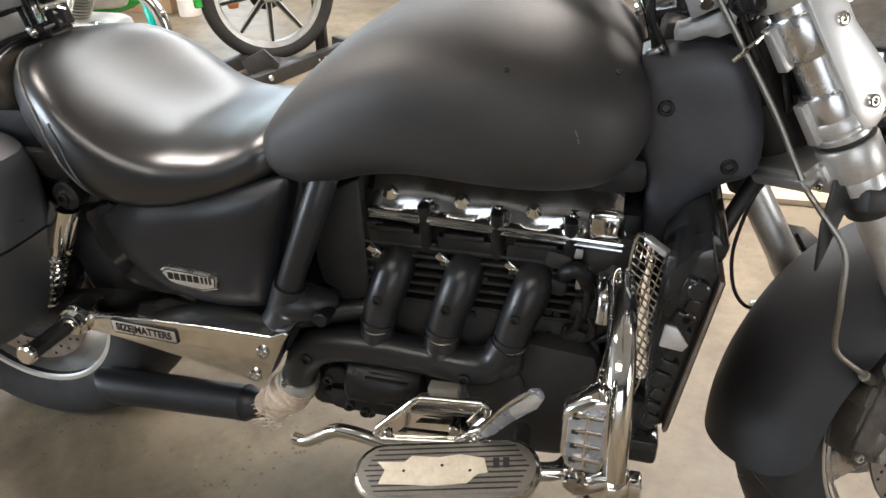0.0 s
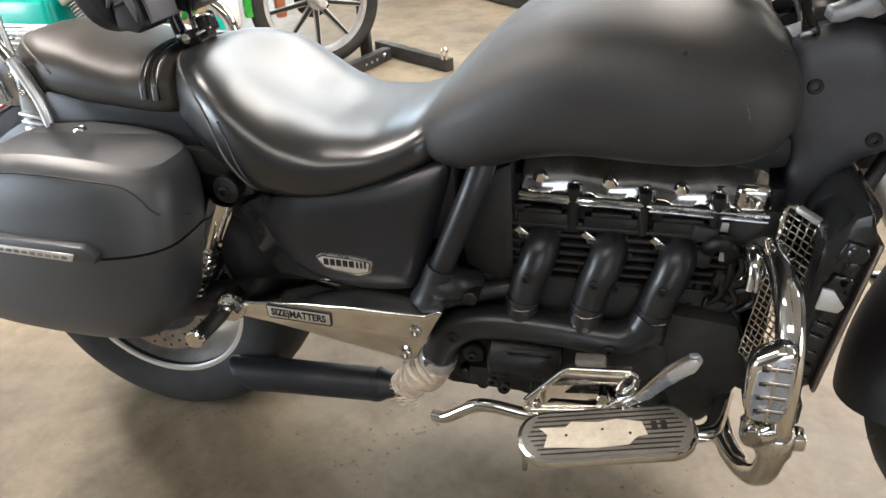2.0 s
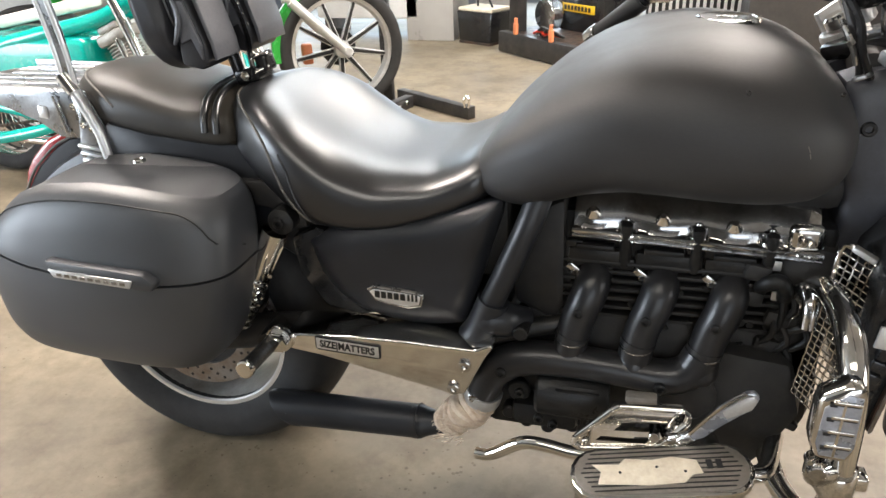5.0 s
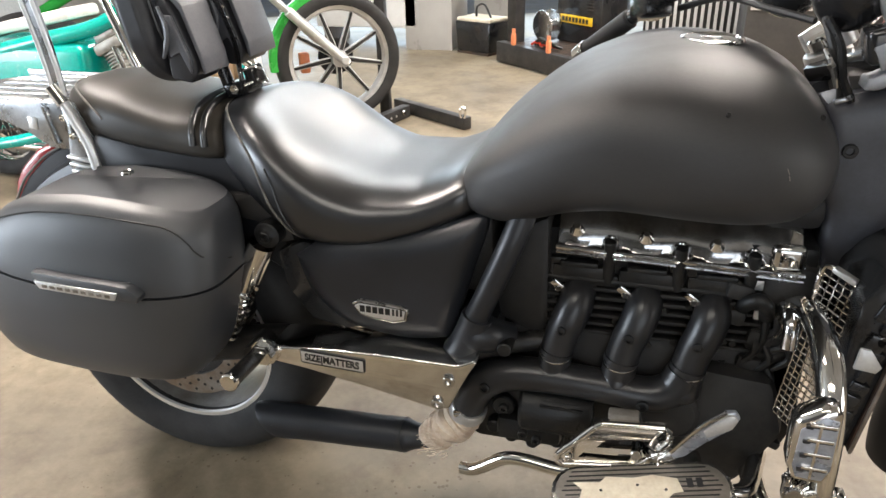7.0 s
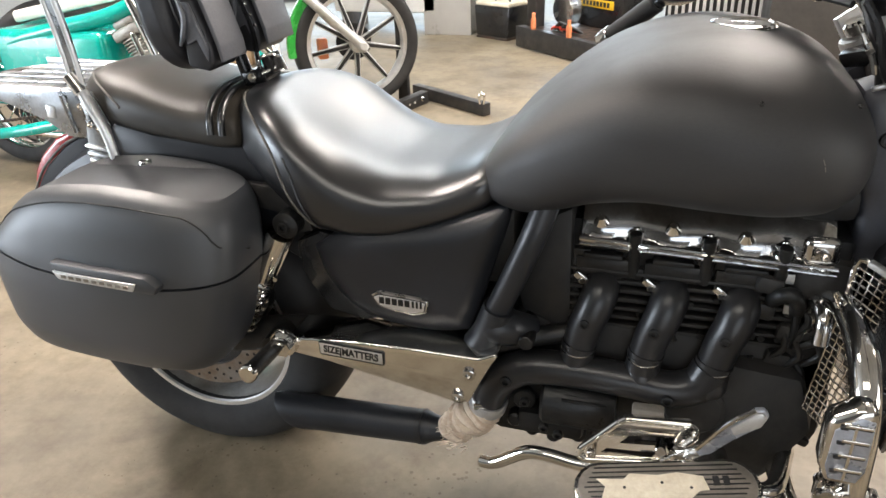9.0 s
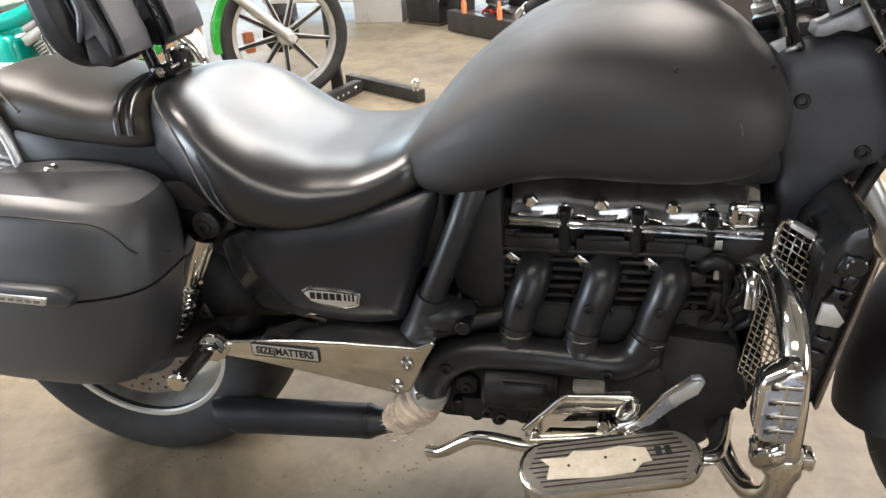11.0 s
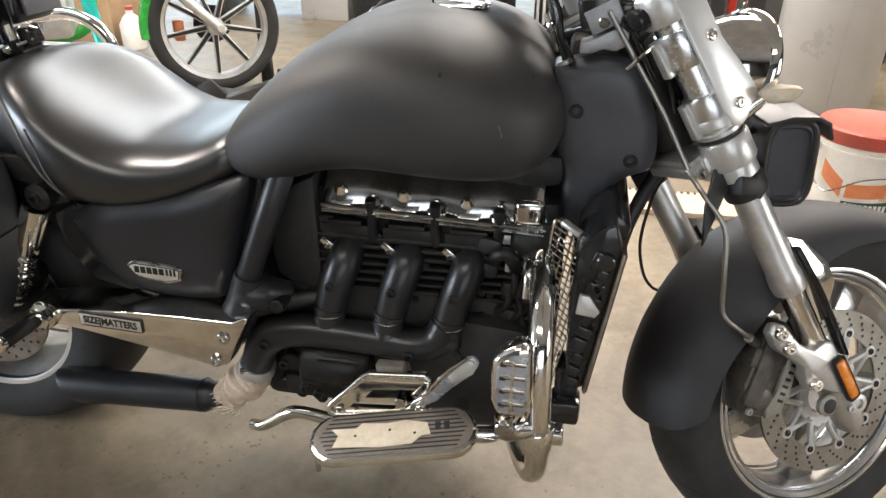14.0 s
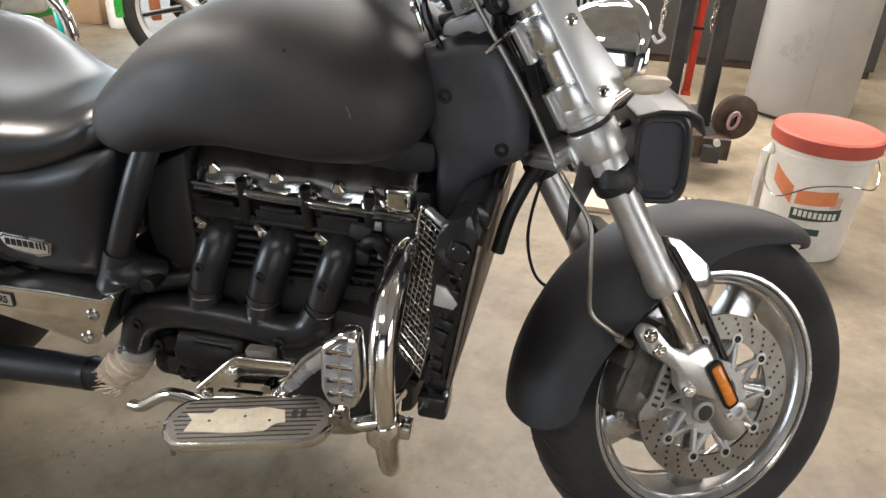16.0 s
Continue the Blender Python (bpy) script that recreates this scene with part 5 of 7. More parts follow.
tagged(bp("wire_mesh", join(*_w), OLDCHROME, guard), kind="stuff")
bp("guard_clip", box(0.036, 0.014, 0.009, (1.188, -0.19, 0.664), 0.003, rot=(0, 20, -30)), CAST, guard)

PEGGREY = material("grey_peg_plastic", (0.42, 0.44, 0.48), 0.28, 0.6, second=(0.33, 0.345, 0.38), scale=30, grain=200, bump=0.05)
# chrome engine bar with a highway peg
bar_part = bp("engine_bar", tube([(1.118, -0.125, 0.50), (1.130, -0.145, 0.565), (1.146, -0.185, 0.603), (1.152, -0.260, 0.612), (1.156, -0.330, 0.594), (1.159, -0.370, 0.545), (1.163, -0.378, 0.46), (1.167, -0.370, 0.38), (1.166, -0.345, 0.315), (1.153, -0.300, 0.272), (1.13, -0.23, 0.262), (1.115, -0.16, 0.285)], 0.0185, 18, 6), CHROME, label="chrome engine guard bar")
bp("bar_clamp", join(rod((1.162, -0.376, 0.43), (1.164, -0.374, 0.39), [(0, 0), (0.024, 0), (0.026, 0.004), (0.026, 0.036), (0.024, 0.04), (0, 0.04)], 24), box(0.03, 0.03, 0.022, (1.188, -0.366, 0.41), 0.004)), CHROME, bar_part)
hpeg = bp("highway_peg", prism([(1.100, 0.590), (1.130, 0.614), (1.150, 0.610), (1.155, 0.525), (1.146, 0.498), (1.108, 0.500), (1.099, 0.525)], -0.447, -0.412, 0.008), CHROME, bar_part, "chrome folding highway peg with rubber blocks")
bp("peg_recess", prism([(1.107, 0.580), (1.130, 0.602), (1.146, 0.598), (1.149, 0.525), (1.142, 0.507), (1.112, 0.508), (1.106, 0.525)], -0.4485, -0.444, 0.001), PEGGREY, hpeg)
for _k in range(4):
    bp("tread_bar", box(0.030, 0.005, 0.0045, (1.130, -0.4495, 0.526 + 0.0215 * _k), 0.0012), CHROME, hpeg)
    # dark slot ends, and shadow strips painted under the chrome bars
    bp("slot_and_bar_shade", box(0.008, 0.003, 0.0040, (1.115, -0.4500, 0.5222 + 0.0215 * _k)), DARK, hpeg)
    bp("slot_and_bar_shade", box(0.026, 0.002, 0.0022, (1.131, -0.4490, 0.5225 + 0.0215 * _k)), DARK, hpeg)
bp("tread_rib", box(0.004, 0.004, 0.085, (1.1275, -0.449, 0.552), 0.0015), CHROME, hpeg)
bp("peg_mount", join(tube([(1.118, -0.43, 0.490), (1.122, -0.42, 0.450), (1.150, -0.39, 0.432)], 0.013, 12, 4), bar((1.118, -0.446, 0.474), (1.118, -0.41, 0.474), 0.011)), OLDCHROME, bar_part)
bp("inner_bar", tube([(1.118, -0.135, 0.545), (1.124, -0.165, 0.588), (1.130, -0.200, 0.580), (1.130, -0.210, 0.545)], 0.012, 12, 5), OLDCHROME, bar_part)

# floorboard, pedals and linkage
def board_outline(x0, x1, yc, hw, n=8, k=0.0):
    out = []
    for i in range(n + 1):
        a = -math.pi / 2 + math.pi * i / n
        out.append((x1 - hw * 0.9 + (hw * 0.9 - k) * math.cos(a), yc + (hw - k) * math.sin(a)))
    for i in range(n + 1):
        a = math.pi / 2 + math.pi * i / n
        out.append((x0 + hw * 0.9 + (hw * 0.9 - k) * math.cos(a), yc + (hw - k) * math.sin(a)))
    return out


BD = pose(0.94, -0.352, 0.352, 8, -6, 11)  # the board's tilt


def slab(outline, z0, z1, bevel=0.0):
    bm = prism(outline, z0, z1, bevel)
    return moved(bm, Matrix(((1, 0, 0, 0), (0, 0, 1, 0), (0, 1, 0, 0), (0, 0, 0, 1))))


_bo = [(x, y) for x, y in board_outline(-0.135, 0.135, 0, 0.048)]
board = bp("floorboard", moved(slab(_bo, -0.012, 0.004, 0.003), BD), CHROME, label="chrome-edged floorboard with worn rubber")
bp("board_rubber", moved(slab(board_outline(-0.135, 0.135, 0, 0.048, 8, 0.007), 0.0, 0.0062, 0.001), BD), BOARD, board)
for _k in range(9):
    _y = -0.034 + 0.0085 * _k
    _hl = 0.118 - 0.02 * abs(_y) / 0.04
    bp("tread_groove", moved(box(2 * _hl, 0.0022, 0.001, (0, _y, 0.0064)), BD), TITLE, board)
_pad = [(-0.095, -0.022), (-0.02, -0.028), (0.03, -0.026), (0.045, -0.012), (0.06, -0.010), (0.055, 0.014), (0.02, 0.022), (-0.01, 0.018), (-0.05, 0.022), (-0.06, 0.012), (-0.10, 0.014), (-0.088, 0.0)]
bp("worn_patch", moved(slab(_pad, 0.006, 0.0076, 0.0004), BD), PAD, board, "pale worn-through rubber patch")
for _x, _y in ((-0.06, -0.003), (-0.005, 0.004), (0.035, -0.006)):
    bp("rivet", moved(slab([(_x + 0.0025 * math.cos(a), _y + 0.0025 * math.sin(a)) for a in (0, 1, 2, 3, 4, 5)], 0.007, 0.0082), BD), TITLE, board)
for _x in (0.072, 0.086):
    bp("plain_bar", moved(box(0.009, 0.016, 0.0012, (_x, 0.006, 0.0066)), BD), TITLE, board)
bp("board_pin", bar((0.822, -0.385, 0.335), (0.822, -0.385, 0.285), 0.0045, 8), OLDCHROME, board)
bp("board_arm", tube([(1.02, -0.15, 0.29), (1.03, -0.26, 0.30), (1.03, -0.34, 0.345)], 0.015, 12, 4), OLDCHROME, board)
bp("front_arm", tube([(1.13, -0.16, 0.30), (1.10, -0.27, 0.315), (1.055, -0.31, 0.335)], 0.014, 12, 4), OLDCHROME, board)
bp("linkage_rod", tube([(0.622, -0.212, 0.200), (0.650, -0.218, 0.208), (0.705, -0.226, 0.252), (0.745, -0.232, 0.262), (0.80, -0.24, 0.262), (0.86, -0.25, 0.272)], 0.012, 12, 5), CHROME, label="bent chrome linkage rod")
# slotted pedal plate
PO = [(0.803, 0.322), (0.806, 0.332), (0.862, 0.379), (0.873, 0.385), (0.970, 0.392), (0.980, 0.386), (0.978, 0.372), (0.945, 0.341), (0.932, 0.332), (0.815, 0.317)]


def lean(p):
    """The plate leans out towards its foot; lean and height fit the camera's view."""
    return Vector((p[0], p[1] + 0.30 * (p[2] - 0.384), 0.384 + 1.18 * (p[2] - 0.384)))


def slotted(outline, holes, y0, y1):
    """A flat plate with slots right through it."""
    bm = bmesh.new()
    loops = [outline, *holes]
    edges = []
    for lp in loops:
        vs = [bm.verts.new((x, y0, z)) for x, z in lp]
        edges += [bm.edges.new((vs[i], vs[(i + 1) % len(vs)])) for i in range(len(vs))]
    bmesh.ops.triangle_fill(bm, use_beauty=True, use_dissolve=False, edges=edges)
    ext = bmesh.ops.extrude_face_region(bm, geom=list(bm.faces))
    bmesh.ops.translate(bm, vec=(0, y1 - y0, 0), verts=[v for v in ext["geom"] if isinstance(v, bmesh.types.BMVert)])
    return bm


_pl = slotted(PO, [[(0.866, 0.348), (0.880, 0.361), (0.950, 0.368), (0.940, 0.355)], [(0.838, 0.330), (0.848, 0.339), (0.926, 0.346), (0.918, 0.335)]], -0.250, -0.238)
for _v in _pl.verts:
    _v.co = lean(_v.co)
pedal = bp("pedal_plate", _pl, CHROME, label="slotted chrome pedal plate")
_rim = [lean((x, -0.252, z)) for x, z in PO + [PO[0]]]
bp("plate_rim", join(*[bar(_rim[i], _rim[i + 1], 0.0058, 10, 0.0005) for i in range(len(PO))]), CHROME, pedal)
bp("plate_bolt", bolt(lean((0.823, -0.252, 0.328)), 0.0065), OLDCHROME, pedal)
bp("plate_pivot", bar((0.93, -0.270, 0.345), (0.93, -0.18, 0.33), 0.009), OLDCHROME, pedal)
bp("plate_hub", box(0.050, 0.022, 0.020, (0.905, -0.226, 0.386), 0.004, rot=(0, -3, 0)), BOARD, pedal)
lever = bp("brake_lever", prism([(0.976, 0.391), (0.982, 0.379), (0.999, 0.387), (1.026, 0.420), (1.060, 0.452), (1.067, 0.472), (1.060, 0.484), (1.047, 0.481), (1.014, 0.447)], -0.304, -0.294, 0.004), PEGGREY, label="worn silver foot lever with a round-ended pad")
bp("lever_edge", tube([(0.978, -0.305, 0.394), (1.014, -0.305, 0.449), (1.047, -0.305, 0.482)], 0.0035, 8, 3), CHROME, lever)
bp("lever_pad", prism([(1.025, 0.432), (1.058, 0.455), (1.064, 0.471), (1.058, 0.480), (1.048, 0.478), (1.018, 0.445)], -0.309, -0.302, 0.003), CAST, lever)
bp("lever_arm", tube([(0.985, -0.298, 0.388), (0.955, -0.275, 0.355), (0.93, -0.19, 0.335)], 0.010, 10, 4), OLDCHROME, lever)

# ---- front end, drawn straight ahead and then steered ----
RAKE, STEER = radians(31.2), radians(34)
HEAD = Vector((1.337, -0.032, 0.736))
DOWN = Vector((math.sin(RAKE), 0, -math.cos(RAKE)))
AHEAD = Vector((math.cos(RAKE), 0, math.sin(RAKE)))
TURN = Matrix.Translation(HEAD) @ Matrix.Rotation(STEER, 4, -DOWN) @ Matrix.Translation(-HEAD)


def fp(name, bm, mat, parent=None, label="", smooth=40.0):
    return bp(name, moved(bm, TURN), mat, parent, label, smooth)


def on_fork(s, y, ahead=0.0):
    return HEAD + AHEAD * (0.018 + ahead) + DOWN * s + Vector((0, y, 0))


LEG = 0.120
for _s in (-1, 1):
    y = _s * LEG
    fork = fp("fork_leg", rod(on_fork(0.015, y), on_fork(1, y), [(0, 0), (0.0245, 0), (0.0250, 0.01), (0.0250, 0.205), (0.0262, 0.210), (0.0272, 0.216), (0.0272, 0.236), (0.0258, 0.243), (0.021, 0.245), (0, 0.245)], 32), CAST, label="silver telescopic fork leg")
    fp("upper_tube", rod(on_fork(-0.26, y), on_fork(1, y), [(0, 0), (0.025, 0), (0.026, 0.005), (0.026, 0.28), (0, 0.285)], 32), ALLOY, fork)
    fp("slider", rod(on_fork(0.24, y), on_fork(1, y), [(0, 0), (0.0205, 0), (0.0205, 0.17), (0, 0.17)], 28), CHROME, fork)
    fp("top_clamp", rod(on_fork(-0.262, y), on_fork(1, y), [(0, 0), (0.034, 0), (0.036, 0.004), (0.036, 0.040), (0.034, 0.044), (0, 0.044)], 32), CAST, fork)
    fp("fork_cap", rod(on_fork(-0.285, y), on_fork(1, y), [(0, 0), (0.018, 0), (0.022, 0.004), (0.022, 0.02), (0, 0.02)], 24), CHROME, fork)
    for s0 in (-0.205, -0.103):
        sleeve = fp("sleeve", rod(on_fork(s0, y), on_fork(1, y), [(0, 0), (0.0305, 0), (0.032, 0.003), (0.032, 0.052), (0.0305, 0.055), (0, 0.055)], 32), ALLOY, fork)
        fp("sleeve_lug", moved(box(0.012, 0.016, 0.056, (0, 0, 0), 0.002), Matrix.Translation(on_fork(s0 + 0.030, y - _s * 0.004, -0.035)) @ Matrix.Rotation(-RAKE, 4, "Y")), CAST, sleeve)
    fp("collar", rod(on_fork(-0.068, y), on_fork(1, y), [(0, 0), (0.032, 0), (0.034, 0.004), (0.034, 0.016), (0.032, 0.018), (0.032, 0.022), (0.034, 0.024), (0.034, 0.03), (0, 0.03)], 32), CAST, fork)
    fp("rubber_ring", rod(on_fork(-0.042, y), on_fork(1, y), [(0, 0), (0.031, 0), (0.031, 0.012), (0, 0.012)], 32), BLACKRUBBER, fork)
    fp("lower_clamp", join(rod(on_fork(-0.030, y), on_fork(1, y), [(0, 0), (0.035, 0), (0.037, 0.004), (0.037, 0.042), (0.035, 0.046), (0, 0.046)], 32),
                           rod(on_fork(0.016, y), on_fork(1, y), [(0, 0), (0.030, 0), (0.031, 0.003), (0.031, 0.022), (0, 0.024)], 32)), CAST, fork)
    # axle casting with a caliper arm and pinch bolts
    fp("axle_casting", rod(on_fork(0.378, y), on_fork(1, y), [(0, 0), (0.0235, 0), (0.0265, 0.008), (0.0275, 0.05), (0.0265, 0.137), (0.024, 0.172), (0.017, 0.182), (0, 0.182)], 28), FORKCAST, fork, "silver cast fork bottom")
    _m = Matrix.Translation(on_fork(-0.020, y, -0.008)) @ Matrix.Rotation(-RAKE, 4, "Y")
    fp("caliper_arm", moved(prism([(0.010, -0.380), (-0.016, -0.378), (-0.034, -0.352), (-0.044, -0.306), (-0.058, -0.294), (-0.074, -0.302), (-0.074, -0.335), (-0.058, -0.365), (-0.044, -0.395), (-0.054, -0.420), (-0.052, -0.440), (-0.032, -0.450), (0.0, -0.490), (0.022, -0.45), (0.022, -0.39)], min(_s * 0.006, _s * 0.029), max(_s * 0.006, _s * 0.029), 0.005), _m), FORKCAST, fork)
    for dx, dz in ((-0.060, -0.310), (-0.058, -0.340), (-0.042, -0.430)):
        fp("caliper_bolt", bolt(_m @ Vector((dx, _s * 0.029, dz)), 0.0105, (0, _s, 0), 0.010), CHROME, fork)
    fp("pinch_bore", bolt(on_fork(0.468, y + _s * 0.018, -0.040), 0.019, (0, _s, 0), 0.010, False), OLDCAST, fork)
    fp("bore_hole", bolt(on_fork(0.468, y + _s * 0.0285, -0.040), 0.013, (0, _s, 0), 0.001, False), DARK, fork)
    fp("axle_nut", join(bolt(on_fork(0.505, y + _s * 0.022, 0.012), 0.017, (0, _s, 0), 0.008), bolt(on_fork(0.500, y + _s * 0.027, -0.006), 0.007, (0, _s, 0), 0.006)), CAST, fork)
    _m = Matrix.Translation(on_fork(0.442, y + _s * 0.031, 0.006)) @ Matrix.Rotation(-RAKE, 4, "Y")
    refl = fp("side_reflector", moved(box(0.026, 0.010, 0.090, (0, 0, 0), 0.008, 3), _m), BLACKRUBBER, fork, "amber side reflector in a black surround")
    fp("lens", moved(box(0.019, 0.008, 0.080, (0, _s * 0.003, 0), 0.006, 3), _m), AMBER, refl)
    # bright headlamp bracket plate along the upper fork
    _m = Matrix.Translation(on_fork(-0.105, y + _s * 0.030, 0.004)) @ Matrix.Rotation(-RAKE, 4, "Y")
    brk = fp("lamp_bracket", moved(prism([(-0.014, 0.19), (0.034, 0.19), (0.036, 0.06), (0.050, 0.004), (0.056, -0.034), (0.050, -0.048), (0.012, -0.066), (-0.004, -0.060), (-0.008, -0.03)], -0.006, 0.006, 0.003), _m), BRIGHTALLOY, label="bright silver headlamp bracket")
    for q in (0.072, -0.034):
        fp("bracket_bolt", bolt(_m @ Vector((0.018, _s * 0.006, q)), 0.0085, (0, _s, 0), 0.005), CHROME, brk)
    fp("strap", rod(on_fork(0.040, y), on_fork(1, y), [(0, 0), (0.031, 0), (0.033, 0.004), (0.033, 0.03), (0.031, 0.034), (0, 0.034)], 20), BLACKRUBBER, fork, "black strap round the fork")

fp("triple_clamp", moved(box(0.048, 2 * LEG + 0.02, 0.034, (0, 0, 0), 0.006), Matrix.Translation(on_fork(0.006, 0, -0.006)) @ Matrix.Rotation(-RAKE, 4, "Y")), BRIGHTALLOY, label="silver lower triple clamp")
fp("top_yoke", moved(box(0.06, 2 * LEG + 0.02, 0.030, (0, 0, 0), 0.010), Matrix.Translation(on_fork(-0.24, 0, -0.02)) @ Matrix.Rotation(-RAKE, 4, "Y")), GLOSSBLACK, label="black top yoke")
lug = fp("clamp_lug", moved(box(0.052, 0.060, 0.042, (0, 0, 0), 0.004), Matrix.Translation(on_fork(0.006, -LEG + 0.032, -0.016)) @ Matrix.Rotation(-RAKE, 4, "Y")), BRIGHTALLOY)
fp("clamp_web", join(moved(box(0.060, 0.10, 0.018, (0, 0, 0), 0.004), Matrix.Translation(on_fork(-0.002, -0.060, -0.040)) @ Matrix.Rotation(-RAKE, 4, "Y")), moved(box(0.050, 0.10, 0.010, (0, 0, 0), 0.003), Matrix.Translation(on_fork(-0.014, -0.060, -0.036)) @ Matrix.Rotation(-RAKE, 4, "Y"))), FORKCAST)
for _q in (-0.004, 0.015):
    fp("pinch_bolt", bolt(on_fork(_q, -0.098, -0.041), 0.0085, -AHEAD, 0.004), CHROME, lug)

# headlamps
for _s in (-1, 1):
    c = on_fork(-0.122, _s * 0.086, 0.070)
    lamp = fp("headlamp", rod(c + Vector((-0.045, 0, -0.005)), c + Vector((1, 0, -0.11)), [(0, -0.014), (0.017, -0.012), (0.036, -0.004), (0.052, 0.011), (0.064, 0.030), (0.072, 0.051), (0.076, 0.068), (0.077, 0.074), (0.083, 0.078), (0.085, 0.084), (0.083, 0.091), (0.077, 0.095), (0.073, 0.089), (0.050, 0.097), (0, 0.104)], 48), MIRRORCHROME, label="round chrome headlamp")
    ind = fp("indicator", moved(lathe([(0, -0.014), (0.020, -0.012), (0.034, 0.0), (0.036, 0.004), (0.03, 0.010), (0, 0.016)], 28), Matrix.Translation(on_fork(-0.048, _s * 0.168, 0.080)) @ Matrix.Rotation(radians(80), 4, "X") @ Matrix.Diagonal((1.0, 0.9, 0.6, 1))), PAD, label="cream front indicator on a chrome stalk")
    fp("stalk", tube([on_fork(-0.046, _s * 0.140, 0.020), on_fork(-0.052, _s * 0.152, 0.045), on_fork(-0.056, _s * 0.164, 0.070)], [0.012, 0.009, 0.006], 10, 3), CHROME, ind)

# leather tool pouch strapped ahead of the fork
PM = pose(1.474, -0.020, 0.760, 0, 0, 14)
_ring = [(0.038 * spow(math.cos(2 * math.pi * k / 32), 0.5), 0.066 * spow(math.sin(2 * math.pi * k / 32), 0.5)) for k in range(32)]
_ring = [(x + 0.010 * (0.5 - z / 0.13), z) for x, z in _ring]
_sec = []
for _y, _g in ((-0.082, 0.80), (-0.088, 0.86), (-0.084, 0.97), (-0.075, 1.0), (-0.03, 1.03), (0.05, 1.03), (0.085, 1.0), (0.092, 0.95), (0.09, 0.8)):
    _sec.append([(_g * x, _y, _g * z) for x, z in _ring])
# the pouch takes the lighter blue-grey that stands for its sheen
pouch = bp("tool_pouch", moved(loft(_sec), PM), PADFACE, label="black leather tool pouch strapped to the fork")
for _y in (-0.084, 0.090):
    bp("piping", moved(tube([(x, _y, z) for x, z in _ring + [_ring[0]]], 0.0055, 8, 1), PM), LEATHER, pouch)
bp("flap", moved(prism([(-0.046, 0.066), (-0.01, 0.076), (0.030, 0.075), (0.050, 0.066), (0.060, 0.040), (0.055, 0.038), (0.045, 0.061), (0.028, 0.069), (-0.01, 0.070), (-0.046, 0.060)], -0.096, 0.10, 0.002), PM), SOFTLEATHER, pouch)
bp("pouch_strap", tube([(1.455, -0.06, 0.80), (1.42, -0.09, 0.79), (1.40, -0.11, 0.775)], 0.010, 8, 4, flat=0.4), LEATHER, pouch)
fp("knotted_strap", join(*[moved(box(0.036, 0.030, 0.030, (0, 0, 0), 0.006), Matrix.Translation(on_fork(0.050 + 0.012 * k, -LEG - 0.018 + 0.006 * k, -0.012 + 0.014 * k)) @ Matrix.Rotation(0.5 * k, 4, "Y")) for k in range(3)]), BLACKRUBBER, label="black cloth knotted round the fork leg")
fp("strap_tail", moved(prism([(-0.045, 0.05), (0.0, 0.05), (-0.03, 0.0), (-0.062, -0.07), (-0.06, -0.01)], -0.003, 0.003, 0.001), Matrix.Translation(on_fork(0.068, -LEG - 0.005, -0.02))), BLACKRUBBER)

# front wheel
FWC = on_fork(0.5190, 0, 0.020)
FW = Matrix.Translation(FWC)
front_wheel = fp("front_wheel", moved(lathe(tyre_profile(0.309, 0.138, 0.212, 14, 0.62), 72, closed=True), FW), RUBBER, label="black front tyre on a silver cast wheel")
fp("rim", moved(lathe(rim_profile(0.214, 0.112), 64, closed=True), FW), RIMSILVER, front_wheel, "silver cast rim")
for _s in (-1, 1):
    fp("rim_lip", moved(lathe([(0.2235, _s * 0.0545), (0.2255, _s * 0.0575), (0.2225, _s * 0.0595), (0.2165, _s * 0.0590), (0.2140, _s * 0.0560), (0.2150, _s * 0.0520)], 64, closed=True), FW), ALLOY, front_wheel, "bright rim edge")
    fp("rim_step", moved(lathe([(0.2000, _s * 0.0440), (0.2030, _s * 0.0480), (0.2000, _s * 0.0505), (0.1960, _s * 0.0480), (0.1960, _s * 0.0440)], 64, closed=True), FW), ALLOY, front_wheel)
fp("spokes", moved(join(spokes(5, 0.03, 0.200, 0.044, 0.060, 0.064, 0.034, 0.25), lathe([(0, -0.06), (0.04, -0.06), (0.046, -0.05), (0.046, 0.05), (0.04, 0.06), (0, 0.06)], 32)), FW), ALLOY, front_wheel)
# tread grooves cut as dark blades in the crown
_w = []
for _k in range(40):
    for _s in (-1, 1):
        _a = 2 * math.pi * (_k + (0.5 if _s > 0 else 0)) / 40
        _pts = []
        for _j in range(7):
            _q = _j / 6
            _y = _s * (0.010 + 0.045 * _q)
            _r = 0.212 + 0.097 * (0.30 + 0.70 * (1 - (_y / 0.069) ** 2) ** 0.31) - 0.0006
            _t = _a + 0.13 * _q
            _pts.append(FWC + Vector((_r * math.cos(_t), _y, _r * math.sin(_t))))
        _w.append(tube(_pts, [0.0008, 0.0018, 0.0020, 0.0020, 0.0020, 0.0018, 0.0008], 5, 1))
tagged(fp("tread_pattern", join(*_w), DARK, front_wheel), kind="stuff")
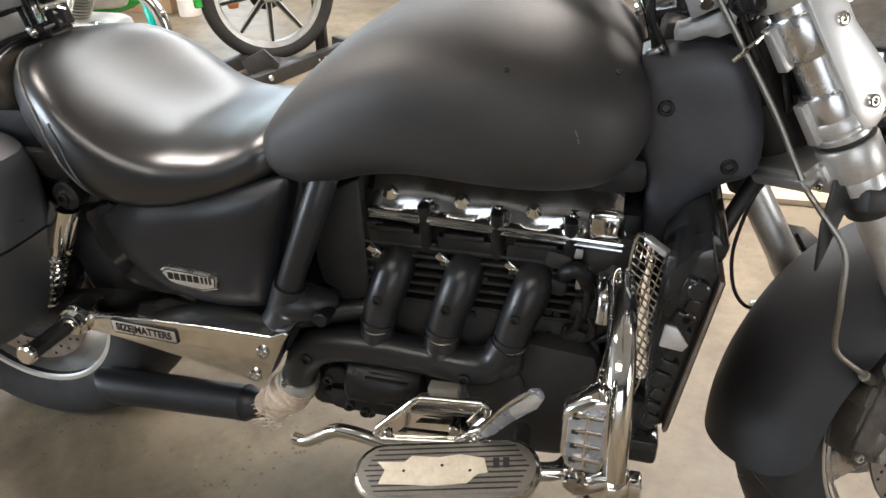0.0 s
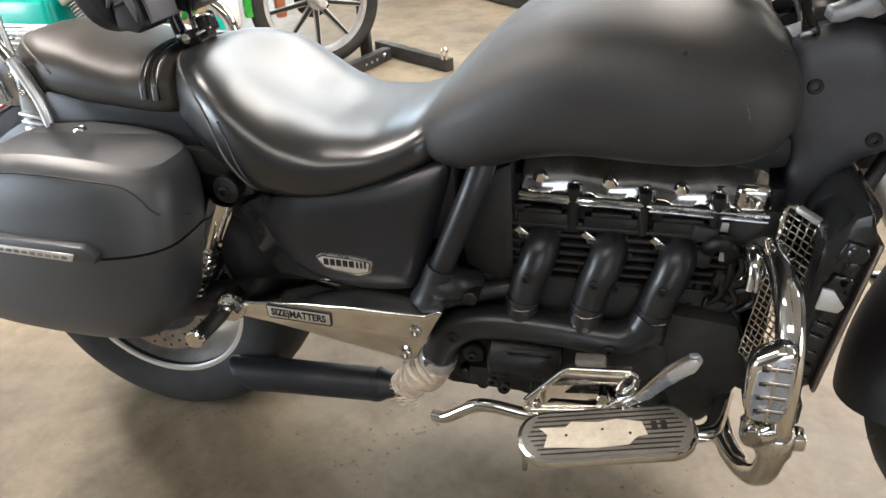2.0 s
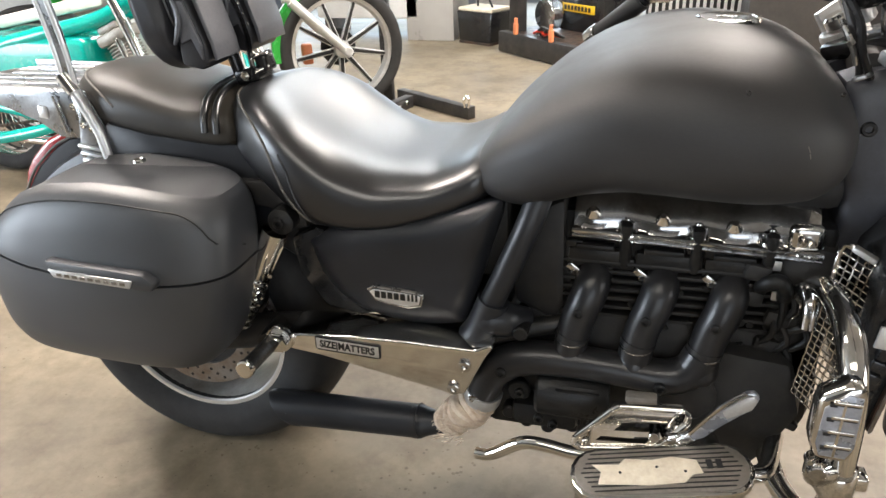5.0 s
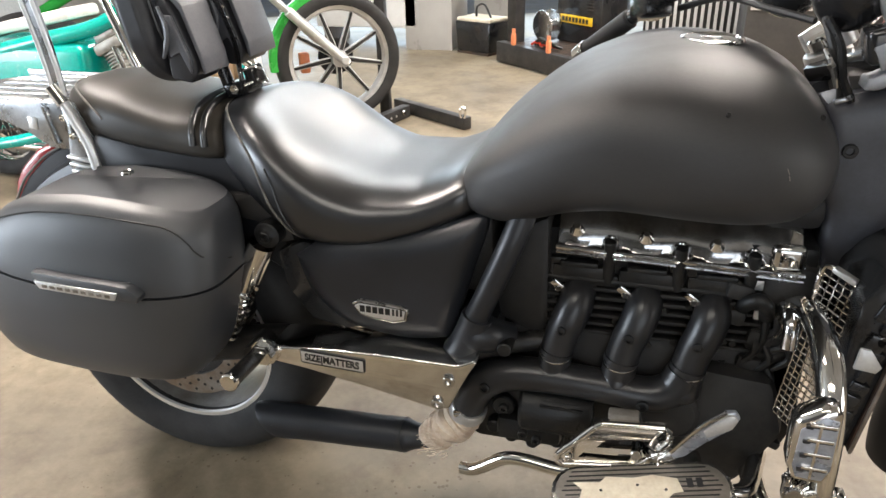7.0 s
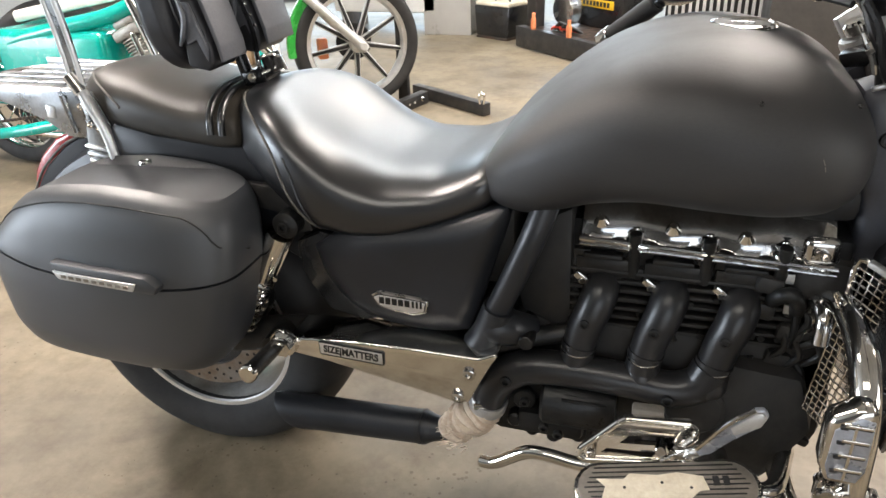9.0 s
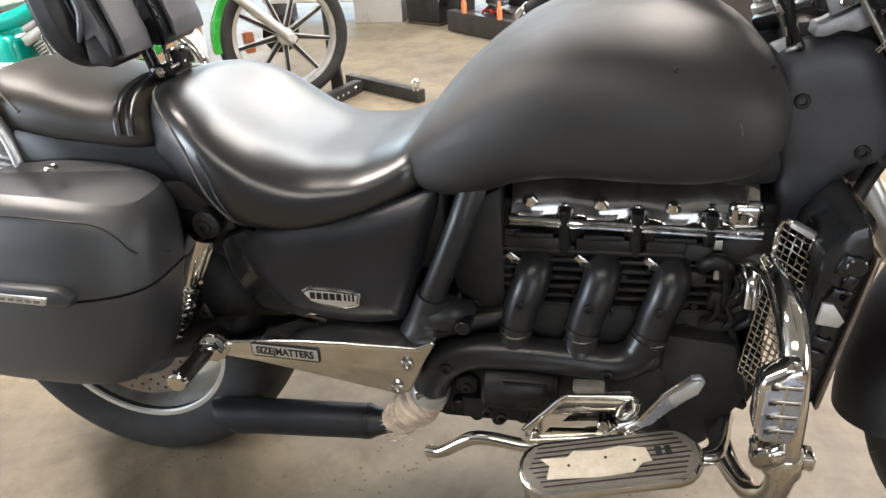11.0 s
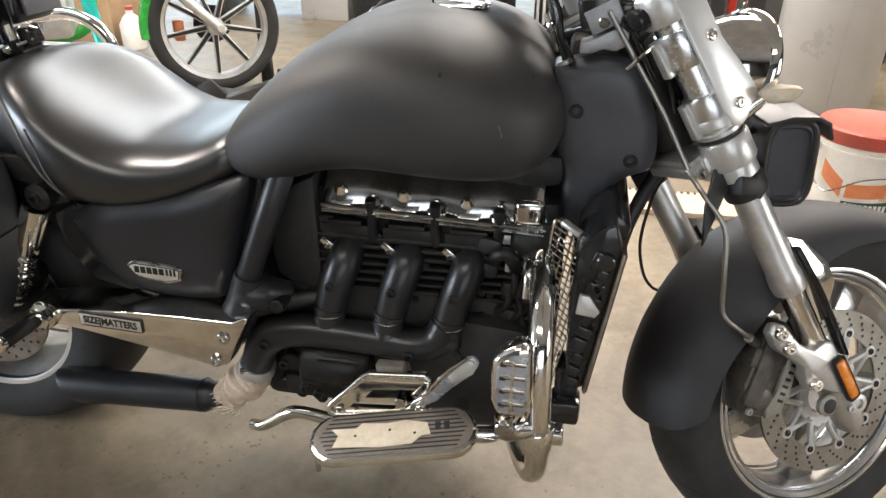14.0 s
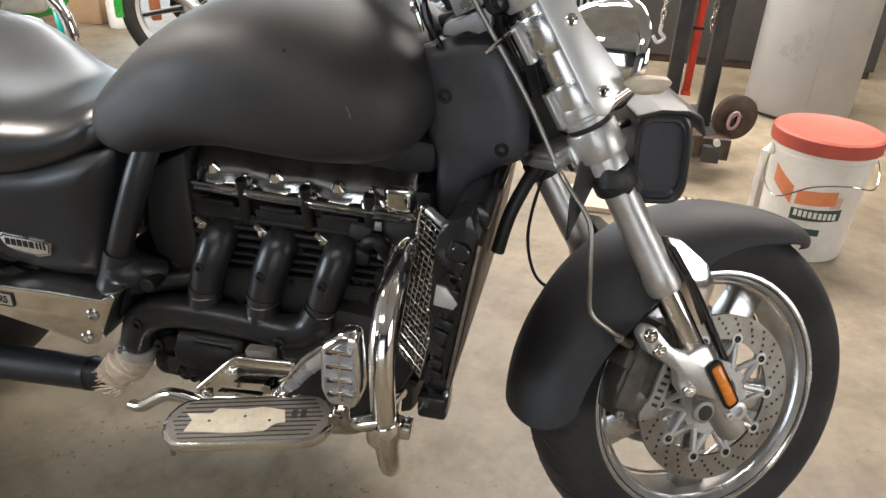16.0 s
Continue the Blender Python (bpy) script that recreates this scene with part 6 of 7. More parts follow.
for _s in (-1, 1):
    dsc = fp("brake_disc", moved(disc(0.150, 0.106, 0.005, _s * 0.072 - 0.0025), FW), STEEL, front_wheel, "drilled steel brake disc")
    tagged(fp("disc_hole_dots", disc_holes((0.116, 0.125, 0.134, 0.143), 26, _s * 0.0747, 0.0029, None, FW, _s), DARK, dsc), kind="stuff")
    _w = [moved(disc(0.066, 0.045, 0.006, _s * 0.070 - 0.003), FW)]
    for _k in range(10):
        _a = 2 * math.pi * _k / 10
        for _d in (-0.16, 0.16):
            p = FWC + Vector((0.060 * math.cos(_a + _d * 1.6), _s * 0.070, 0.060 * math.sin(_a + _d * 1.6)))
            q = FWC + Vector((0.108 * math.cos(_a), _s * 0.071, 0.108 * math.sin(_a)))
            _w.append(bar(p, q, 0.0055, 8))
        _w.append(moved(lathe([(0, -0.004), (0.011, -0.004), (0.012, 0), (0.011, 0.004), (0, 0.004)], 14), FW @ Matrix.Translation((0.109 * math.cos(_a), _s * 0.0715, 0.109 * math.sin(_a)))))
    fp("disc_carrier", join(*_w), CAST, dsc)
    for _k in range(10):
        _a = 2 * math.pi * _k / 10
        fp("bobbin", bolt(FWC + Vector((0.109 * math.cos(_a), _s * 0.0755, 0.109 * math.sin(_a))), 0.006, (0, _s, 0), 0.002), DARK, dsc)
    # four-piston caliper behind the fork
    _cm = FW @ Matrix.Translation((-0.026, 0, 0.004)) @ Matrix.Rotation(radians(22), 4, "Y") @ Matrix.Diagonal((1.08, 1.0, 1.14, 1))
    cal = fp("front_caliper", join(moved(prism([(-0.165, -0.065), (-0.115, -0.06), (-0.098, 0.0), (-0.105, 0.065), (-0.150, 0.085), (-0.178, 0.05), (-0.182, -0.02)], _s * 0.055, _s * 0.108, 0.008), _cm),
                                 moved(box(0.03, 0.03, 0.05, (-0.112, _s * 0.095, 0.075), 0.006), _cm),
                                 moved(box(0.022, 0.05, 0.030, (-0.176, _s * 0.085, 0.020), 0.005), _cm), moved(box(0.030, 0.012, 0.10, (-0.160, _s * 0.109, 0.0), 0.004), _cm)), CALIPER, label="black four-piston brake caliper")
    for _z in (-0.035, 0.03):
        fp("piston_cap", bolt(_cm @ Vector((-0.142, _s * 0.108, _z)), 0.019, (0, _s, 0), 0.006, False), CALIPER, cal)
        fp("body_bolt", bolt(_cm @ Vector((-0.163, _s * 0.114, 1.6 * _z)), 0.0065, (0, _s, 0), 0.005), OLDCAST, cal)
    fp("name_plate", moved(prism([(-0.125, -0.058), (-0.100, -0.045), (-0.098, -0.01), (-0.104, 0.03), (-0.098, 0.045), (-0.112, 0.058), (-0.128, 0.045), (-0.126, 0.02), (-0.124, -0.02), (-0.132, -0.045)], _s * 0.106, _s * 0.116, 0.004), _cm), OLDCAST, cal, "silver caliper plate")
    for _k in range(6):
        fp("plain_bar", moved(box(0.010, 0.0015, 0.0045, (-0.113, _s * 0.1165, -0.028 + 0.011 * _k)), _cm), DARK, cal)

# front mudguard
def round_shell(c, r_at, a0, a1, w_at, sk_at, thick=0.004, steps=44, n=20, tail=0.0):
    """A mudguard of smooth half-oval section: crown radius, half width and side depth along the way; tail: degrees by which the crown outruns the sides."""
    rings = []
    for i in range(steps + 1):
        u = i / steps
        rr, w, sk = r_at(u), w_at(u), sk_at(u)
        prof = []
        for k in range(n + 1):
            q = -math.pi / 2 + math.pi * k / n
            a = radians(a0 + (a1 - a0 + tail * abs(math.cos(q)) ** 0.8) * u)
            prof.append((w * spow(math.sin(q), 2 / 2.3), rr - sk * (1 - abs(math.cos(q)) ** (2 / 2.3)), a))
        full = prof + [(y * (1 - thick / w), r - thick, a) for y, r, a in reversed(prof)]
        rings.append([(c[0] + r * math.cos(a), c[1] + y, c[2] + r * math.sin(a)) for y, r, a in full])
    return loft(rings)


front_fender = fp("front_fender", round_shell(FWC, lambda u: 0.334 + 0.010 * max(0, 0.2 - u) * 5 + 0.006 * max(0, u - 0.75) * 4, 52, 178, lambda u: 0.108 * min(1.0, 0.25 + 0.75 * math.sqrt(min(1, u / 0.16))),
                                              lambda u: 0.030 + 0.058 * min(1, max(0, (u - 0.02) / 0.45)) ** 1.1 - 0.034 * max(0, (u - 0.72) / 0.28), tail=7.0), GUARD, label="matte black wide front mudguard")
for _s in (-1, 1):
    fp("fender_stay", moved(prism([(-0.030, 0.060), (0.006, 0.052), (0.060, 0.012), (0.078, -0.020), (0.064, -0.085), (0.050, -0.088), (0.012, -0.02)], -0.003, 0.003, 0.001), Matrix.Translation(on_fork(0.240, _s * (LEG + 0.002), 0.022))), CHROME, front_fender, "chrome mudguard stay")
    fp("stay_arm", tube([on_fork(0.20, _s * (LEG + 0.006), 0.034), on_fork(0.30, _s * (LEG + 0.008), 0.040), on_fork(0.42, _s * (LEG + 0.006), 0.038)], 0.014, 8, 3, flat=0.35), GLOSSBLACK, front_fender)

# brake hose and cable
fp("brake_hose", tube([on_fork(*p) for p in ((-0.27, -0.093, -0.062), (-0.204, -0.095, -0.060), (-0.10, -0.100, -0.058), (-0.008, -0.105, -0.064), (0.03, -0.122, -0.069), (0.088, -0.138, -0.071), (0.149, -0.134, -0.099), (0.205, -0.121, -0.121), (0.228, -0.121, -0.124), (0.250, -0.121, -0.116), (0.289, -0.118, -0.098), (0.310, -0.106, -0.088))], 0.0040, 8, 6), STEEL, label="braided steel brake hose")
for _p, _q in (((0.283, -0.119, -0.102), (0.310, -0.106, -0.088)),):
    fp("hose_ferrule", rod(on_fork(*_p), on_fork(*_q), [(0, 0), (0.0078, 0), (0.0078, 0.035), (0, 0.035)], 12), STEEL)
bp("clutch_cable", tube([(1.345, 0.0, 0.70), (1.325, 0.0, 0.652), (1.314, 0.0, 0.565), (1.326, 0.0, 0.499), (1.349, 0.0, 0.465), (1.38, 0.02, 0.45)], 0.0030, 8, 6), BLACKRUBBER, label="black looping cable")
bp("main_hose", tube([(1.345, -0.02, 0.735), (1.315, -0.03, 0.69), (1.285, -0.05, 0.62), (1.27, -0.06, 0.55)], 0.012, 10, 5), BLACKRUBBER, label="thick black hose")

# handlebar, controls, instruments
def on_bar(a, y, u):
    return HEAD + AHEAD * a - DOWN * u + Vector((0, y, 0))


bars = fp("handlebar", tube([on_bar(*p) for p in ((-0.12, 0.385, 0.44), (-0.07, 0.30, 0.445), (-0.03, 0.20, 0.43), (0.0, 0.08, 0.37), (0.0, 0.0, 0.36), (0.0, -0.08, 0.37), (-0.03, -0.20, 0.43), (-0.07, -0.30, 0.445), (-0.12, -0.385, 0.44))], 0.0135, 14, 6), GLOSSBLACK, label="black handlebar")
for _s in (-1, 1):
    a, b = on_bar(-0.115, _s * 0.375, 0.441), on_bar(-0.168, _s * 0.485, 0.422)
    grip = fp("grip", bar(a, b, 0.018, 20, 0.003), BLACKRUBBER, bars, "black rubber grip")
    fp("bar_end", rod(b, b + (b - a), [(0, 0), (0.020, 0), (0.021, 0.003), (0.020, 0.028), (0.016, 0.032), (0, 0.032)], 24), CHROME, grip, "chrome bar end")
    fp("control_pod", join(moved(box(0.06, 0.07, 0.05, (0, 0, 0), 0.012), Matrix.Translation(on_bar(-0.09, _s * 0.335, 0.445))), tube([on_bar(-0.05, _s * 0.34, 0.45), on_bar(-0.07, _s * 0.42, 0.445), on_bar(-0.11, _s * 0.52, 0.43)], 0.007, 8, 4)), GLOSSBLACK, bars, "black switch pod and lever")
    fp("riser", bar(on_bar(0.0, _s * 0.055, 0.27), on_bar(0.0, _s * 0.055, 0.37), 0.02), CAST, bars)
for _at, _r in (((1.105, 0.085, 0.985), 0.047), ((1.165, -0.045, 0.985), 0.050)):
    a = Vector(_at)
    gauge = bp("instrument", rod(a, a + Vector((-0.35, 0.0, 1.0)), [(0, 0), (0.5 * _r, 0.0), (0.8 * _r, 0.012), (0.97 * _r, 0.035), (_r, 0.06), (_r, 0.075), (0.93 * _r, 0.08), (0.86 * _r, 0.074), (0, 0.074)], 32), GLOSSBLACK, bars, "black instrument pod")
    bp("bezel", rod(a, a + Vector((-0.35, 0.0, 1.0)), [(0.90 * _r, 0.080), (1.01 * _r, 0.072), (1.03 * _r, 0.078), (0.97 * _r, 0.084)], 32), OLDCHROME, gauge, "thin chrome bezel")
    gauge.parent = bike
bp("clutch_lever_wire", tube([(0.93, 0.20, 0.975), (1.0, 0.15, 1.0), (1.06, 0.06, 0.995), (1.12, 0.0, 0.985)], 0.006, 8, 5), BLACKRUBBER, bars, "black control cable over the tank").parent = bike
bp("headstock", join(bar((1.345, -0.03, 0.755), (1.240, -0.03, 0.935), 0.040, 24), box(0.12, 0.11, 0.12, (1.24, 0, 0.84), 0.02), box(0.08, 0.14, 0.05, (1.20, 0, 0.90), 0.015)), DARK, label="black headstock with wiring")
switch = bp("ignition_bracket", prism([(1.174, 0.912), (1.176, 0.928), (1.184, 0.929), (1.230, 0.953), (1.242, 0.950), (1.242, 0.926), (1.224, 0.917), (1.208, 0.920), (1.190, 0.912)], -0.122, -0.082, 0.003), GREYCAST, label="grey cast ignition bracket")
bp("switch_box", join(box(0.060, 0.050, 0.050, (1.198, -0.095, 0.972), 0.010, 3, rot=(0, -12, 0)), box(0.035, 0.04, 0.03, (1.236, -0.09, 0.972), 0.008, 3)), GLOSSBLACK, switch, "black switch housing")
for _k, _y in enumerate((-0.075, -0.088)):
    bp("wiring_loom", tube([(1.120, _y + 0.005, 1.000), (1.130 + 0.008 * _k, _y - 0.016, 0.968), (1.146, _y - 0.022, 0.932), (1.156 + 0.010 * _k, _y - 0.014, 0.892)], 0.006, 8, 6), GLOSSBLACK if _k else BLACKRUBBER, switch, "black wiring loom")
bp("fitting", join(tube([(1.120, -0.098, 0.962), (1.128, -0.108, 0.948), (1.136, -0.111, 0.930), (1.142, -0.110, 0.912)], [0.003, 0.005, 0.004, 0.003], 8, 5), bar((1.128, -0.112, 0.946), (1.132, -0.113, 0.940), 0.006, 6, 0.001)), CHROME, switch, "chrome cable fitting")
bp("cable_bracket", join(box(0.022, 0.008, 0.007, (1.154, -0.104, 0.894), 0.002, rot=(0, -20, 0)), bar((1.160, -0.108, 0.898), (1.164, -0.111, 0.901), 0.004, 8)), RACKALLOY, switch, "bright cable bracket")
bp("lever_face", box(0.050, 0.004, 0.036, (1.205, -0.119, 0.965), 0.003, rot=(0, -28, 0)), GREYCAST, switch)
bp("key_barrel", bar((1.205, -0.118, 0.955), (1.205, -0.128, 0.958), 0.008, 14, 0.001), CHROME, switch, "chrome key barrel")
fp("hose_clip", tube([on_fork(-0.190, -0.105, -0.085), on_fork(-0.195, -0.112, -0.062), on_fork(-0.200, -0.114, -0.036)], 0.003, 8, 3), CHROME, label="bright hose clip")
random.seed(11)
for _k in range(9):
    _p = Vector((1.19 + 0.10 * random.random(), -0.06 - 0.05 * random.random(), 0.92 + 0.03 * random.random()))
    bp("wire", tube([_p, _p + Vector((0.03, -0.015, 0.03)), _p + Vector((0.06, -0.01, -0.02)), _p + Vector((0.09, 0.0, -0.07 - 0.06 * random.random()))], 0.004, 7, 5), GLOSSBLACK, switch)

# ---- other things in the garage ----
bucket = thing("bucket", "white plastic bucket with a red lid and printed label", "bucket", (2.16, 1.32, 0))
bucket.scale = (1.06, 1.06, 1.08)


def stand_up(profile, n=48):
    """Turned about the upright axis: pairs of (radius, height)."""
    return moved(lathe(profile, n), pose(0, 0, 0, 90))


part("pail", stand_up([(0, 0.0), (0.128, 0.0), (0.132, 0.006), (0.1455, 0.315), (0.150, 0.317), (0.150, 0.324), (0.1460, 0.326), (0.1465, 0.338), (0.152, 0.340), (0.152, 0.352), (0, 0.352)]), WHITEPL, bucket)
part("lid", stand_up([(0, 0.384), (0.128, 0.384), (0.140, 0.388), (0.150, 0.390), (0.158, 0.384), (0.159, 0.347), (0.155, 0.344), (0.153, 0.347), (0.153, 0.352), (0, 0.352)]), REDPL, bucket, "red snap-on lid")


def wrap_patch(r0, r1, z0, z1, a0, a1, slope=0.0, n=14):
    """A printed patch that lies round the pail."""
    bm = bmesh.new()
    rows = []
    for i in range(n + 1):
        a = radians(a0 + (a1 - a0) * i / n)
        d = slope * (i / n - 0.5)
        col = []
        for z in (z0, z1):
            rr = r0 + (r1 - r0) * (z + d) / 0.315 + 0.0006
            col.append(bm.verts.new((rr * math.cos(a), rr * math.sin(a), z + d)))
        rows.append(col)
    for p, q in zip(rows, rows[1:]):
        bm.faces.new((p[0], q[0], q[1], p[1]))
    return bm


def label_at(name, z0, z1, a0, a1, mat, slope=0.0, proud=0.0):
    part(name, wrap_patch(0.132 + proud, 0.1455 + proud, z0, z1, a0, a1, slope), mat, bucket)


label_at("label_band", 0.140, 0.178, -124, -64, DKGREEN, 0.012)
for _k in range(9):
    label_at("plain_bar", 0.149, 0.170, -120 + 5.8 * _k, -116 + 5.8 * _k, WHITEPL, 0, 0.0006)
label_at("label_block", 0.190, 0.236, -122, -76, ORANGE, 0.012)
label_at("label_block", 0.205, 0.262, -158, -127, ORANGE, -0.05)
label_at("label_small_bar", 0.092, 0.114, -112, -84, DKGREEN)
for _k in range(5):
    label_at("label_stripe", 0.186, 0.222, -81 + 2.8 * _k, -79.6 + 2.8 * _k, ORANGE)
part("handle", tube([(-0.153, -0.02, 0.315), (-0.165, -0.06, 0.24), (-0.13, -0.115, 0.20), (-0.05, -0.158, 0.275 - 0.02), (0.05, -0.160, 0.27), (0.13, -0.12, 0.255), (0.160, -0.04, 0.285), (0.153, -0.01, 0.318)], 0.0022, 6, 5), OLDCHROME, bucket, "thin wire bail handle")
part("handle_ear", box(0.012, 0.03, 0.03, (-0.152, -0.015, 0.315), 0.004), WHITEPL, bucket)
board2 = tagged(part("wall_panel_offcut", box(0.02, 0.24, 0.30, (0, 0, 0.15), 0.002), WHITEPL), "white offcut board standing behind the bucket", "board")
board2.location, board2.rotation_euler = (2.055, 1.50, 0), (0, 0, radians(-28))

# pale board on the floor with a toothed dark edge
plank = thing("floor_board", "pale board with a dark toothed edge lying on the concrete", "board", (1.62, 1.47, 0.0))
part("plank", box(0.62, 0.20, 0.022, (0, 0, 0.011), 0.003), PALEWOOD, plank)
for _k in range(24):
    part("tooth", box(0.010, 0.014 + 0.008 * (_k % 2), 0.003, (-0.29 + 0.025 * _k, 0.088, 0.0235)), IRON, plank)

# grey steel water tank
tankg = thing("water_tank", "tall grey painted steel cylinder standing on the floor", "tank", (2.50, 3.05, 0))
part("shell", stand_up([(0, 0.02), (0.262, 0.02), (0.270, 0.04), (0.270, 1.42), (0.255, 1.47), (0.15, 1.52), (0, 1.53)], 64), GREYTANK, tankg)
part("foot_ring", stand_up([(0.225, 0.0), (0.235, 0.0), (0.235, 0.04), (0.225, 0.04), (0.0, 0.04), (0.0, 0.0)][:4], 40), IRON, tankg)
part("seam", box(0.004, 0.003, 1.3, (-0.02, -0.2705, 0.72), 0.001), GREYTANK, tankg)
part("label_plate", wrap_patch(0.2695, 0.2695, 0.86, 0.98, -128, -104), WHITEPAINT, tankg, "pale maker's label")
for _a in (-150, -35):
    part("bracket", box(0.02, 0.03, 0.10, (0.275 * math.cos(radians(_a)), 0.275 * math.sin(radians(_a)), 0.90), 0.004), IRON, tankg)

# black engine hoist with a red ram and chains
hoist = thing("engine_hoist", "black steel engine hoist with a red ram and hanging chains", "hoist", (1.79, 2.15, 0))
for _x, _y, _w in ((-0.05, 0.02, 0.06), (0.100, -0.02, 0.062)):
    part("mast_post", box(_w, 0.06, 2.0, (_x, _y, 1.05), 0.004), STANDBLACK, hoist)
part("ram", join(box(0.034, 0.035, 1.2, (0.012, 0.03, 0.86), 0.006), box(0.04, 0.04, 0.02, (0.012, 0.03, 0.27), 0.003)), REDPOST, hoist, "red hydraulic ram")
part("ram_band", box(0.045, 0.045, 0.012, (0.012, 0.03, 0.55), 0.002), DARK, hoist)
part("leg", box(0.07, 0.62, 0.07, (0.115, -0.02, 0.115), 0.004), STANDBLACK, hoist)
part("leg", box(0.07, 0.62, 0.07, (-0.11, 0.22, 0.085), 0.004), STANDBLACK, hoist)
part("leg_socket", join(box(0.14, 0.09, 0.09, (0.12, -0.25, 0.13), 0.005), box(0.10, 0.10, 0.02, (0.02, -0.30, 0.19), 0.003)), IRON, hoist)
part("cross_beam", box(0.40, 0.07, 0.08, (0.02, 0.06, 0.12), 0.004), STANDBLACK, hoist)
caster = part("caster", moved(lathe([(0, -0.022), (0.05, -0.022), (0.085, -0.02), (0.095, -0.012), (0.095, 0.012), (0.085, 0.02), (0.05, 0.022), (0, 0.022)], 32), pose(0.205, -0.16, 0.235, 0, 0, 20)), IRON, hoist, "worn iron wheel with a pink hook")
part("hub", moved(lathe([(0, -0.035), (0.025, -0.035), (0.03, -0.02), (0.03, 0.02), (0, 0.03)], 20), pose(0.195, -0.19, 0.235, 0, 0, 20)), DARK, caster)
part("hook", moved(tube([(0.020 * math.cos(a), 0, 0.034 * math.sin(a)) for a in [2 * math.pi * k / 12 for k in range(13)]], 0.007, 8, 3), pose(0.190, -0.235, 0.24, 0, 12, 15)), material("faded_pink_plastic", (0.40, 0.22, 0.22), 0.5, scale=20), caster)
part("foot_bolt", bar((0.13, -0.30, 0.165), (0.13, -0.33, 0.165), 0.014), CAST, hoist)


def chain(top, bottom, links, hostess):
    a, b = Vector(top), Vector(bottom)
    for k in range(links):
        c = a.lerp(b, (k + 0.5) / links)
        h = (a - b).length / links * 0.66
        ring = [(0.010 * math.cos(t), 0, h * math.sin(t)) for t in [2 * math.pi * j / 10 for j in range(11)]]
        part("chain_link", moved(tube(ring, 0.0035, 6, 2), Matrix.Translation(c) @ Matrix.Rotation(radians(90 * (k % 2) + 20), 4, "Z")), CHROME, hostess)


chain((-0.135, -0.02, 0.98), (-0.145, -0.02, 0.56), 14, hoist)
part("chain_hook", tube([(-0.145, -0.02, 0.56), (-0.145, -0.02, 0.53), (-0.125, -0.02, 0.505), (-0.150, -0.02, 0.485), (-0.172, -0.02, 0.51)], 0.008, 8, 5), CAST, hoist)
chain((0.062, -0.02, 0.78), (0.058, -0.02, 0.55), 8, hoist)
chain((0.185, -0.02, 1.05), (0.185, -0.02, 0.75), 10, hoist)

# dark cabinet behind the hoist
locker = thing("steel_cabinet", "dark grey steel cabinet with a pale trim strip", "cabinet", (2.30, 4.2, 0))
part("body", box(1.7, 0.5, 1.6, (0, 0, 0.85), 0.01), DARKWALL, locker)
part("plinth", box(1.66, 0.46, 0.05, (0, 0, 0.025), 0.004), IRON, locker)
for _k in range(3):
    part("door", box(0.54, 0.02, 1.0, (-0.56 + 0.56 * _k, -0.262, 1.06), 0.004), DARKWALL, locker)
part("trim_strip", box(1.66, 0.012, 0.03, (0, -0.258, 0.50), 0.003), WALLPAINT, locker)

# ---- the green motorcycle, its front wheel held in a black chock ----
green = thing("green_motorcycle", "green motorcycle with an alloy front wheel", "motorcycle", (-0.82, 2.60, 0.004))
green.scale = (1.13, 1.13, 1.13)
green.rotation_euler = (0, 0, radians(30))
GSTEER = Matrix.Rotation(radians(8), 4, "Z")
GWZ = 0.330
GW = GSTEER @ pose(0, 0, GWZ)
gwheel = part("front_wheel", moved(lathe(tyre_profile(0.318, 0.10, 0.255, 10), 64, closed=True), GW), RUBBER, green, "worn tyre on an eight-spoke alloy wheel")
part("rim", moved(lathe([(0.262, -0.035), (0.266, -0.030), (0.255, -0.02), (0.245, 0.0), (0.255, 0.02), (0.266, 0.030), (0.262, 0.035), (0.238, 0.03), (0.228, 0.0), (0.238, -0.03)], 56, closed=True), GW), CAST, gwheel)
part("spokes", moved(join(spokes(9, 0.03, 0.235, 0.030, 0.022, 0.024, 0.016, 0.2), lathe([(0, -0.045), (0.038, -0.045), (0.042, -0.03), (0.042, 0.03), (0, 0.045)], 28)), GW), CAST, gwheel, "black and silver cast spokes")
for _k in range(9):
    part("spoke_face", moved(spokes(1, 0.035, 0.232, 0.021, 0.015, 0.030, 0.020, 0.2 + 2 * math.pi * _k / 9), GW), DARK, gwheel)
part("brake_plate", moved(join(disc(0.09, 0.06, 0.006, 0.05), lathe([(0, 0.03), (0.06, 0.035), (0.06, 0.05), (0, 0.055)], 28)), GW), DARK, gwheel)
for _s in (-1, 1):
    part("fork_leg", join(bar((0.03, _s * 0.075, GWZ - 0.02), (-0.24, _s * 0.075, GWZ + 0.25), 0.024, 16), bar((-0.23, _s * 0.075, GWZ + 0.24), (-0.50, _s * 0.075, GWZ + 0.52), 0.017, 16), bar((0.012, _s * 0.055, GWZ), (0.012, _s * 0.10, GWZ), 0.02)), CAST, green, "silver fork leg", m=GSTEER)
part("front_mudguard", arc_shell((0, 0, GWZ), 0.345, 112, 186, 0.042, lambda u: 0.022, steps=20), GREEN, green, "green painted mudguard", m=GSTEER)
part("caliper", box(0.05, 0.05, 0.10, (-0.16, 0.06, GWZ - 0.02), 0.01), ORANGE, green, "orange reflector", m=GSTEER)
